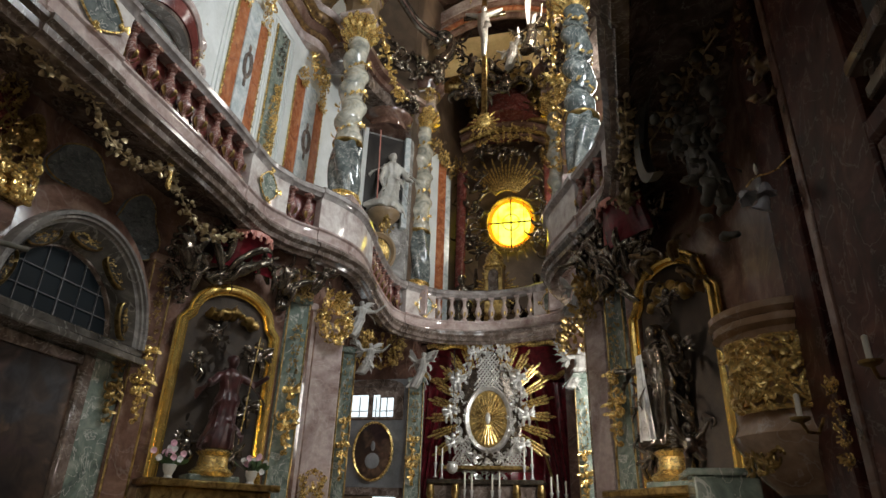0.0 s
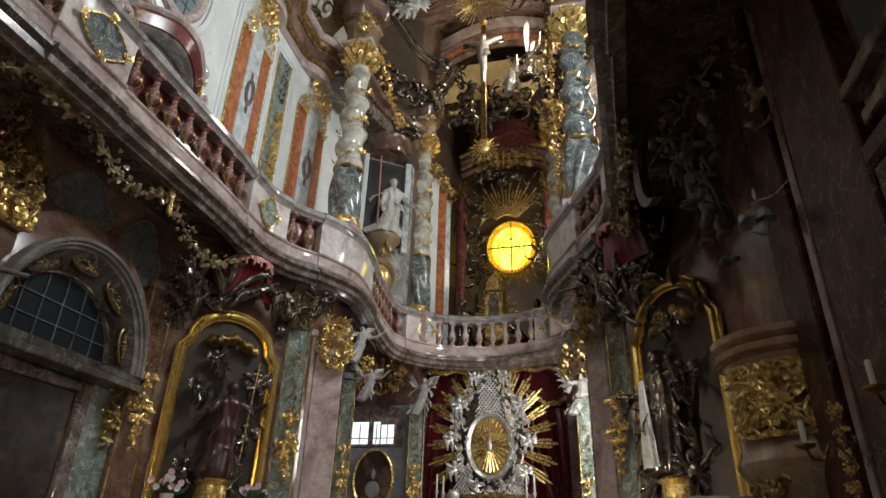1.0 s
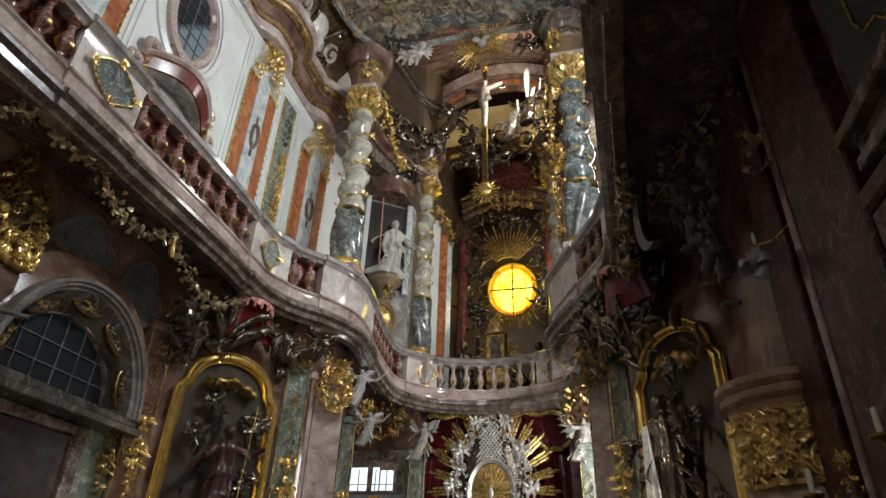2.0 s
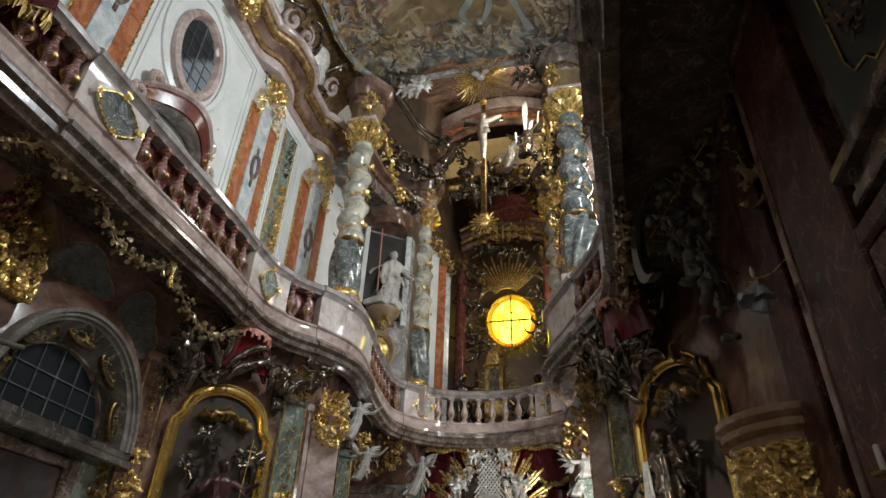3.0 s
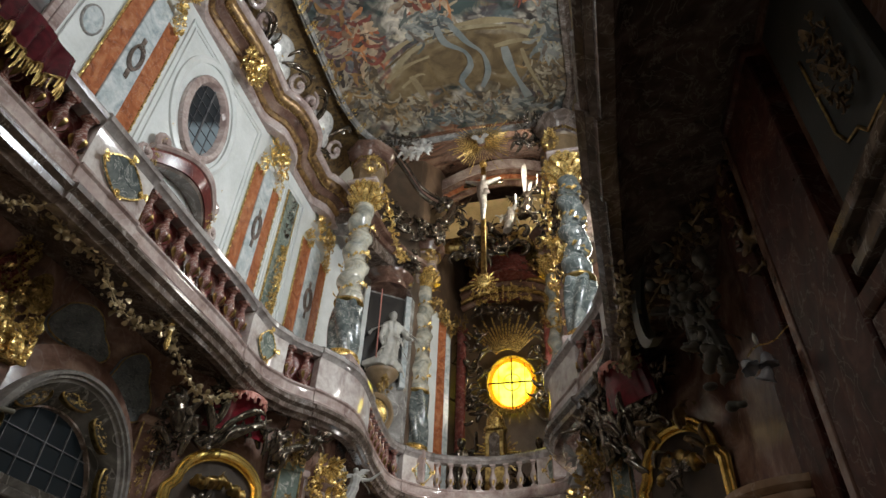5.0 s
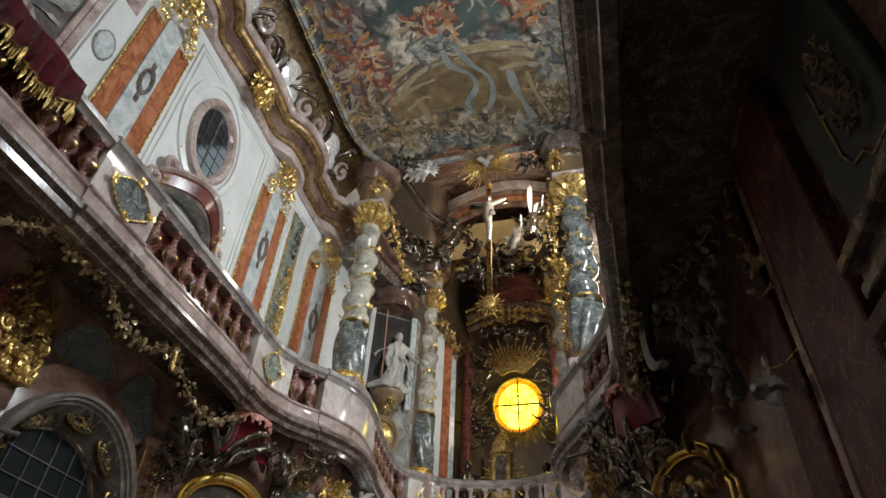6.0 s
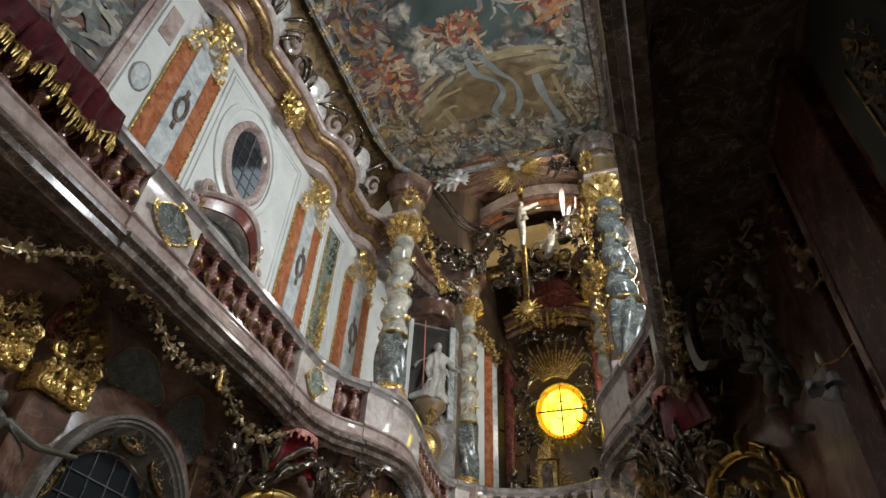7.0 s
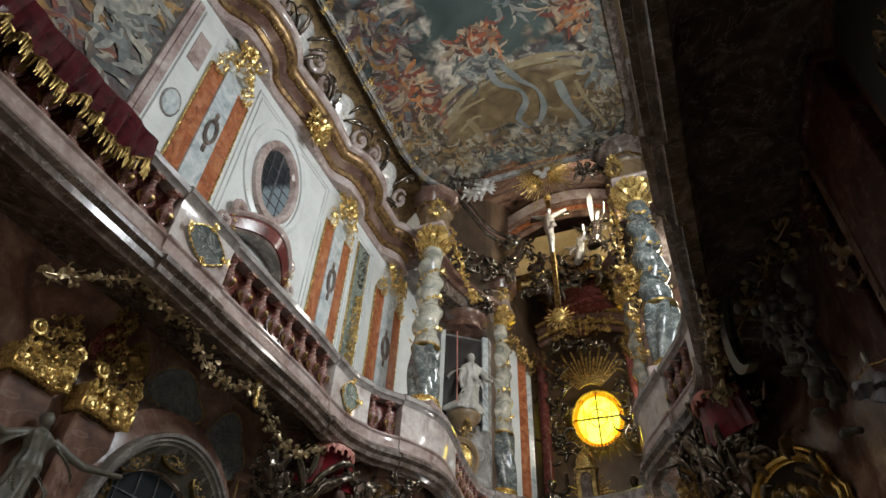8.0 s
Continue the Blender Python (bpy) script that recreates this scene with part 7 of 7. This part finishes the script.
part("body", Shape().ball((0, 0.05, 0), (0.78, 0.06, 1.3), 24, 10), BRONZE, sh)
gr = thing("ray_fan", "gilt bundled rays standing out round the silver shrine", "rays", SH @ pose(0, 0.1, 0))
for i in range(19):
    a = math.radians(-28 + 236 * (i + 0.0) / 18)
    for d, ln in ((-0.05, 1.92), (0.0, 2.12), (0.05, 1.92)):
        e = Vector((-math.sin(a), 0, math.cos(a))) * d
        q = Vector((math.cos(a) * 0.82, 0, math.sin(a) * 1.08))
        part("ray", Shape().tube([q * 0.9 + e, q * ln * 0.96 / 1.12 + e * 1.6, q * ln / 1.12 + e * 1.6], [0.022, 0.036, 0.012], 5), GOLD, gr)
for i, (x, z, h) in enumerate(((-0.72, 0.55, 0.45), (0.72, 0.55, 0.45), (-0.9, -0.2, 0.42), (0.9, -0.3, 0.45), (-0.8, -0.9, 0.45), (0.8, -0.95, 0.4), (-0.35, 1.3, 0.35), (0.4, 1.3, 0.35))):
    whole("putto", putto(260 + i, h), SILVER, "small silver child angel on the shrine", "statue", SH @ pose(x, -0.25, z, 0, 0, 0), "child angels on the shrine")


def folded_cloth(top, bottom, n, fold, waves, seed=0):
    """A hanging cloth between two lines, with folds towards -y."""
    s = Shape()
    rows = []
    for k in range(9):
        v = k / 8
        row = []
        for i in range(n + 1):
            u = i / n
            a, b = Vector(top(u)), Vector(bottom(u))
            p = a.lerp(b, v)
            p.y += fold * (0.4 + 0.8 * v) * (math.sin(waves * 6.28 * u + seed + 0.8 * v) + 0.4 * math.sin(2.3 * waves * 6.28 * u + 2 * seed))
            row.append(p)
        rows.append(row)
    for r0, r1 in zip(rows, rows[1:]):
        s.strip(r0, r1)
    return s


ca = thing("red_canopy", "dark red velvet canopy with gold edging over the shrine", "canopy", pose(0.05, 17.4, 0))
part("ceiling_cloth", folded_cloth(lambda u: (-1.85 + 3.7 * u, 0.08, 6.42), lambda u: (-2.1 + 4.5 * u, 0.22, 5.6 - 0.25 * math.sin(math.pi * u)), 60, 0.03, 5), VELVET, ca)
part("back_cloth", folded_cloth(lambda u: (-2.0 + 4.2 * u, 0.4, 6.4), lambda u: (-1.7 + 3.6 * u, 0.4, 1.5), 60, 0.05, 9, 2), VELVET, ca)
part("top_edging", Shape().tube([(-1.85 + 3.7 * i / 40, -0.4, 6.38 + 0.035 * math.sin(i * 0.9)) for i in range(41)], 0.075, 7), GOLD, ca, "gold edging")
for sx in (-1, 1):
    part("swag_edging", Shape().tube([(sx * (2.3 - 1.35 * i / 16), -0.02 - 0.05 * math.sin(i), 5.95 - 0.42 * math.sin(math.pi * i / 16) - 0.1 * i / 16 + 0.03 * math.sin(i * 1.7)) for i in range(17)], 0.07, 7), GOLD, ca)
    part("curtain", folded_cloth(lambda u: (sx * (1.1 + 1.05 * u), 0.12, 5.45 - 0.1 * u), lambda u: (sx * (1.8 + 0.4 * u), 0.1, 2.1), 50, 0.08, 4, 1 + sx), VELVET, ca, "gathered red curtain")
    part("curtain_edge", Shape().tube([(sx * (1.02 + 0.7 * (i / 16) ** 1.3), 0.0, 5.3 - 3.0 * i / 16) for i in range(17)], 0.035, 6), OLDGOLD, ca)
at = thing("high_altar", "dark silver altar table with gilt ledge below the shrine", "altar", pose(0, 16.9, 0))
box_part("ledge", at, OLDGOLD, -1.15, 1.1, -0.4, 0.2, 2.98, 3.08, 0.02)
box_part("table", at, BRONZE, -1.5, 1.5, -0.6, 0.3, 2.62, 2.74, 0.02)
box_part("front", at, DARK, -1.35, 1.35, -0.5, 0.3, 0.0, 2.62, 0.03)
for x in (-1.4, 1.4, -0.75, 0.8):
    part("leg", Shape().lathe([(0.1, 2.0), (0.06, 2.2), (0.11, 2.4), (0.08, 2.62)], 12, (x, -0.55, 0)), OLDGOLD, at)
WAX = plaster("candle_wax", (0.7, 0.66, 0.55), (0.85, 0.82, 0.72), 8, 0.4, 0.02)


def candle(m, h, holder):
    c = thing("candle", "white wax candle in a silver holder", "candle", m, "altar candles")
    part("wax", Shape().lathe([(0.022, 0.0), (0.022, h), (0.006, h + 0.01)], 10), WAX, c, "white wax")
    part("holder", Shape().lathe([(0.07, -holder), (0.03, -holder + 0.03), (0.02, -holder * 0.5), (0.035, -0.05), (0.05, -0.01), (0.05, 0.0)], 12), SILVER, c)
    return c


for x, y, z, h in ((-1.32, 16.5, 3.15, 0.4), (-1.15, 16.5, 3.12, 0.38), (0.98, 16.5, 3.1, 0.4), (1.18, 16.5, 3.12, 0.42), (-0.5, 16.3, 2.5, 0.4), (-0.32, 16.3, 2.48, 0.36), (0.2, 16.3, 2.48, 0.36), (0.38, 16.3, 2.5, 0.4), (1.65, 16.3, 2.45, 0.36), (1.8, 16.3, 2.5, 0.36), (2.0, 16.3, 2.42, 0.3)):
    candle(pose(x, y, z), h, 0.36 if z > 3 else 0.0 + 0.34)
lp = thing("sanctuary_lamp", "hanging silver sanctuary lamp on chains", "lamp", pose(-0.72, 15.8, 0))
part("bowl", Shape().lathe([(0.02, 2.82), (0.1, 2.86), (0.15, 2.96), (0.14, 3.03), (0.09, 3.06), (0.12, 3.1)], 16), SILVER, lp)
for a in (0, 2.1, 4.2):
    part("chain", Shape().tube([(0.12 * math.cos(a), 0.12 * math.sin(a), 3.1), (0.02 * math.cos(a), 0.02 * math.sin(a), 4.0), (0, 0, 6.3)], 0.004, 4), IRON, lp)

# ---- shaded side: niche, pulpit with its drapery, sconces ----
NR = face_to(4.05, 9.15, 0, -0.815, -0.58)
side_altar(NR, 300, "gilt-framed side altar niche in shade", False)
whole("statue", figure(1.7, 305, arms=((0.4, 0.1), (0.3, 0.5)), lean=0.2), BRONZE, "dark silvered robed statue in the shaded niche", "statue", NR @ pose(-0.15, -0.35, 2.62))
# lit part of the dark robe, added as a bright silver cloth
whole("lit_robe_fold", folded_cloth(lambda u: (-0.2 + 0.12 * u, -0.62, 3.85), lambda u: (-0.26 + 0.34 * u, -0.66, 2.7), 14, 0.03, 2), SILVER, "robe fold of the statue, bright silver in place of light", "drapery", NR)
for i, (x, z, h) in enumerate(((-0.45, 3.2, 0.5), (0.3, 3.6, 0.5), (-0.5, 2.3, 0.5), (0.2, 4.4, 0.4))):
    whole("putto", putto(310 + i, h), BRONZE, "small dark child angel in the shaded niche", "statue", NR @ pose(x, -0.3, z), "child angels in the shaded niche")

# dull gilding gives way to the darker cove metal, as shade in colour
for k, (x, y, z, w, h, m) in enumerate(((4.0, 8.75, 5.2, 0.9, 0.5, OLDGOLD), (4.32, 8.45, 4.75, 0.3, 0.9, OLDGOLD), (3.62, 9.1, 5.0, 0.5, 0.7, BRONZE), (3.35, 9.3, 5.5, 0.5, 0.9, BRONZE))):
    whole("stucco_drapery_fold", acanthus(w, h, 6, 380 + k, 0.045, 0.14), COVE if m is OLDGOLD else m, "gilt stucco drapery before the shaded niche, darkened for shade", "drapery", face_to(x, y, z, -0.8, -0.6), "drapery folds at the shaded niche")

PU = pose(4.62, 6.15, -0.2)
pu = thing("pulpit", "round ochre marble pulpit with gilt relief on the shaded wall", "pulpit", PU)
PULPIT = marble("ochre_marble", (0.2, 0.11, 0.06), (0.36, 0.23, 0.14), (0.5, 0.36, 0.25), 1.6, 0.15, veins=0.25)
part("body", Shape().lathe([(0.3, 2.1), (0.42, 2.22), (0.5, 2.35), (0.6, 2.5), (0.62, 2.56), (0.58, 2.62), (0.56, 2.7), (0.58, 3.35), (0.6, 3.42)], 40), PULPIT, pu)
part("rim", Shape().lathe([(0.6, 3.42), (0.66, 3.46), (0.66, 3.52), (0.62, 3.54), (0.68, 3.58), (0.68, 3.64), (0.6, 3.66), (0.5, 3.64)], 40), PULPIT, pu)
part("underside", Shape().lathe([(0.05, 1.55), (0.16, 1.7), (0.2, 1.85), (0.3, 2.1)], 24), BROWN, pu)
def bent(s, r):
    """Bends flat relief round a drum of radius r."""
    for i, p in enumerate(s.v):
        a, q = p.x / r, r - p.y
        s.v[i] = Vector((q * math.sin(a), -q * math.cos(a), p.z))
    return s
part("gilt_relief", bent(arabesque(0.85, 0.6, 70, 321, 0.014, 0.03), 0.57), GOLD, pu, "gilt figured relief", pose(0, 0, 3.05, 0, 0, -38))
part("gilt_relief", bent(arabesque(0.5, 0.3, 24, 322, 0.012, 0.03), 0.52), OLDGOLD, pu, "", pose(0, 0, 2.4, 0, 0, -60))
ped = thing("pedestal", "grey-green stepped stone pedestal below the pulpit", "pedestal", pose(4.1, 7.6, 0))
for z0, z1, w in ((0, 1.75, 0.36), (1.75, 1.85, 0.44), (1.85, 2.15, 0.32), (2.15, 2.22, 0.4)):
    box_part("step", ped, GREEN, -w, w, -w, w, z0, z1, 0.02)
whole("putto", putto(330, 0.5), BRONZE, "dark child angel seated beside the pedestal", "statue", pose(3.8, 7.4, 2.22, 0, 0, 20))
dr2 = thing("stucco_drapery", "stucco drapery swags over the pulpit, shade put into their colour", "drapery", face_to(4.6, 6.4, 0, -1, -0.2))
crescent = Shape()
for k in range(12):
    th = math.pi * (0.45 + 1.1 * k / 12)
    th2 = math.pi * (0.45 + 1.1 * (k + 1) / 12)
    w0, w1 = 0.44 * math.sin(math.pi * k / 12) + 0.01, 0.44 * math.sin(math.pi * (k + 1) / 12) + 0.01
    ring = lambda t, q: (0.55 * q * math.cos(t), -0.9, 5.95 + 0.62 * q * math.sin(t))
    crescent.add([ring(th, 1), ring(th2, 1), ring(th2, 1 - w1), ring(th, 1 - w0)] + [(x, y + 0.12, z) for x, y, z in (ring(th, 0.96), ring(th2, 0.96), ring(th2, 1 - w1), ring(th, 1 - w0))], [(0, 1, 2, 3), (0, 4, 5, 1), (7, 6, 5, 4)])
part("swag", crescent, DRAPE, dr2, "curved swag, darkened like the drapery", pose(-0.35, 0, 0))
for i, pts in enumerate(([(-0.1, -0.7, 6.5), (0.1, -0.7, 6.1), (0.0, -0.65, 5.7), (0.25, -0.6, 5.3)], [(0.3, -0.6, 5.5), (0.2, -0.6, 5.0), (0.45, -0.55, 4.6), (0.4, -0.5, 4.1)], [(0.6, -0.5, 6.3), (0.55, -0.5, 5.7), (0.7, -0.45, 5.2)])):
    part("cloud_string", lumps(pts, 0.075, 360 + i, 0.07), DRAPE, dr2, "stucco clouds and leaves, darkened for shade")
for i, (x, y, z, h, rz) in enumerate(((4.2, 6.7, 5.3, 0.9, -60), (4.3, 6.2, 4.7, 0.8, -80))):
    whole("angel_statue", figure(h, 340 + i, True, ((0.6, 0.5), (0.8, 0.3)), 0.5, tail=0.8), DRAPE, "stucco angel on the pulpit drapery, darkened for shade", "statue", pose(x, y, z, 10, -15, rz), "angels on the pulpit drapery")
whole("garland", garland([(3.55, 8.0, 6.3), (3.75, 7.2, 6.2), (4.0, 6.8, 6.4), (4.2, 6.2, 6.5), (4.4, 5.6, 6.5)], 0.11, 350, 0.09), LEAF, "dull gilt garland under the shaded gallery", "garland")
whole("garland", garland([(3.5, 8.9, 6.25), (3.52, 8.3, 6.0), (3.5, 7.6, 6.3), (3.45, 6.9, 6.1), (3.42, 6.2, 6.35)], 0.1, 351, 0.07), LEAF, "dull gilt garland along the shaded gallery edge", "garland")
# cove metal again, dark in place of shade on the gilding
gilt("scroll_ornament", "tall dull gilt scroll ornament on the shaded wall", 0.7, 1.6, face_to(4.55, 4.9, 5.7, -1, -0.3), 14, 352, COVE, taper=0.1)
# green stone taken nearly to black, so the colour holds the shade
STONESHADE = plaster("shaded_green_stone", (0.012, 0.014, 0.01), (0.03, 0.03, 0.022), 1.8, 0.6)
# red-brown marble, with colour and specular lowered to deepen this wall's shade
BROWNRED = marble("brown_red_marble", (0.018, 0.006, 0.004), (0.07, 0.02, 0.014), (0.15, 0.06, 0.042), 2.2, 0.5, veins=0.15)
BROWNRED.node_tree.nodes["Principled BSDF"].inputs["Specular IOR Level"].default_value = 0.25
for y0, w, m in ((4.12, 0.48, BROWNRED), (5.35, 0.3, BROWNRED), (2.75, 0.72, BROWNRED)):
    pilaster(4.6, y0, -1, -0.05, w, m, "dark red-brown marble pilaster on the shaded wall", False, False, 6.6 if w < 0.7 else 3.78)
whole("marble_strip", Shape().box(-0.06, 0.06, -0.14, 0.1, 0.3, 6.5, 0.01), ROSE, "narrow mauve marble strip beside the pilaster", "pilaster", face_to(4.62, 4.66, 0, -1, -0.05))
bk = thing("wall_cornice_block", "dark stepped stone cornice block on the shaded wall", "cornice", face_to(4.72, 2.9, 4.0, -1, 0))
for k, (w, d) in enumerate(((0.5, 0.16), (0.54, 0.22), (0.52, 0.19), (0.6, 0.27))):
    box_part("step", bk, DARK, -w, w, -d, 0.1, -0.22 + k * 0.11, -0.12 + k * 0.11, 0.015)
box_part("panel", bk, STONESHADE, -0.5, 0.5, -0.12, 0.1, 0.22, 2.3, 0.02, "green marble panel, shade put into a near-black colour")
part("gilt_line", Shape().tube([(-0.16, -0.13, 1.5), (-0.17, -0.13, 0.75), (-0.1, -0.13, 0.6), (0.06, -0.13, 0.55), (0.12, -0.13, 0.45), (0.4, -0.13, 0.42)], 0.012, 6), OLDGOLD, bk)
part("gilt_trophy", ornament(0.4, 0.7, 10, 371, 0.05, 0.2), COVE, bk, "gilt leaf trophy, darkened for shade", pose(0.2, -0.14, 1.0))
GLASS = plaster("opal_glass", (0.25, 0.26, 0.29), (0.4, 0.41, 0.44), 5, 0.15, 0.05)
wl = thing("wall_lamp", "brass wall lamp with white flower-shaped glass shades", "lamp", pose(4.3, 4.95, 4.2))
part("arm", Shape().tube([(0.3, -0.2, 0.1), (0.27, -0.26, 0.14), (0.21, -0.28, 0.15), (0.15, -0.22, 0.12), (0.1, -0.13, 0.09), (0.05, -0.05, 0.1), (0, 0, 0.12), (-0.05, 0.04, 0.11), (-0.1, 0.08, 0.06)], 0.007, 6).ball((0.22, -0.28, 0.12), 0.022, 8, 6), GOLD, wl, "curved brass arm")
for i, (x, y, z) in enumerate(((-0.12, 0.1, 0.0), (0.02, 0.0, 0.0), (0.0, 0.02, -0.12))):
    part("shade", Shape(pose(x, y, z, 25 * (i - 1), 20 * (i - 1), 0)).lathe([(0.012, 0.05), (0.03, 0.035), (0.046, 0.005), (0.052, -0.03), (0.066, -0.055), (0.082, -0.065), (0.078, -0.07), (0.048, -0.03), (0.03, 0.02)], 24, wave=lambda a, z: 1 + (0.12 if z < -0.04 else 0.04) * math.sin(6 * a)), GLASS, wl, "white glass flower shade")
part("flame_bulb", Shape().lathe([(0.008, 0.14), (0.018, 0.18), (0.012, 0.22), (0.002, 0.25)], 8, (-0.02, 0.02, 0)), WAX, wl)
for i, (x, y, z) in enumerate(((4.38, 3.98, 2.5), (4.12, 4.55, 2.28))):
    sc = thing("sconce", "gilt wall sconce with a white candle on the shaded wall", "sconce", pose(x, y, z), "sconces on the shaded wall")
    part("candle", Shape().lathe([(0.018, 0.0), (0.018, 0.15), (0.004, 0.16)], 10), WAX, sc, "white candle")
    part("drip_pan", Shape().lathe([(0.015, -0.03), (0.06, -0.01), (0.065, 0.005), (0.02, 0.0)], 14), OLDGOLD, sc)
    part("arm", Shape().tube([(0, 0, -0.02), (0.04, 0.05, -0.08), (0.12, 0.1, -0.08), (0.18, 0.14, 0.02)], 0.012, 6), OLDGOLD, sc)
gilt("gilt_backplate", "gilt leaf backplate of the sconces", 0.22, 0.62, face_to(4.44, 4.75, 2.3, -1, -0.3), 9, 360, depth=0.05)

# one skin for every statue
for ob in list(scene.objects):
    if ob.type == "MESH" and ob.parent is None and ob.name.split(".")[0] in ("statue", "angel_statue", "reclining_figure", "putto"):
        carved(ob, max(0.45, ob.dimensions.z))
    elif ob.type == "MESH" and ob.name.split(".")[0] in ("stucco_scrollwork", "cloud_bank", "cloud_string", "side_scroll", "pediment_field", "gilt_cloud", "stucco_drapery_fold", "scroll_ornament"):
        carved(ob, 1.9 if ob.parent is None else 1.6)

# leafwork too fine to pick apart
for ob in list(scene.objects):
    if ob.type == "MESH" and ob.parent is not None and ob.name.split(".")[0] in ("gilt_relief", "relief", "relief_scrollwork", "leafwork", "side_leafwork", "gilt_leafwork", "gilt_vine", "trophy", "cloud_string", "gilt_drop", "gilt_rim", "silver_scrollwork", "outer_scrollwork", "strip_finial", "gilt_mask", "capital", "rim", "gilt_spray", "drop_spray", "console_leaf"):
        tagged(ob, kind="stuff")
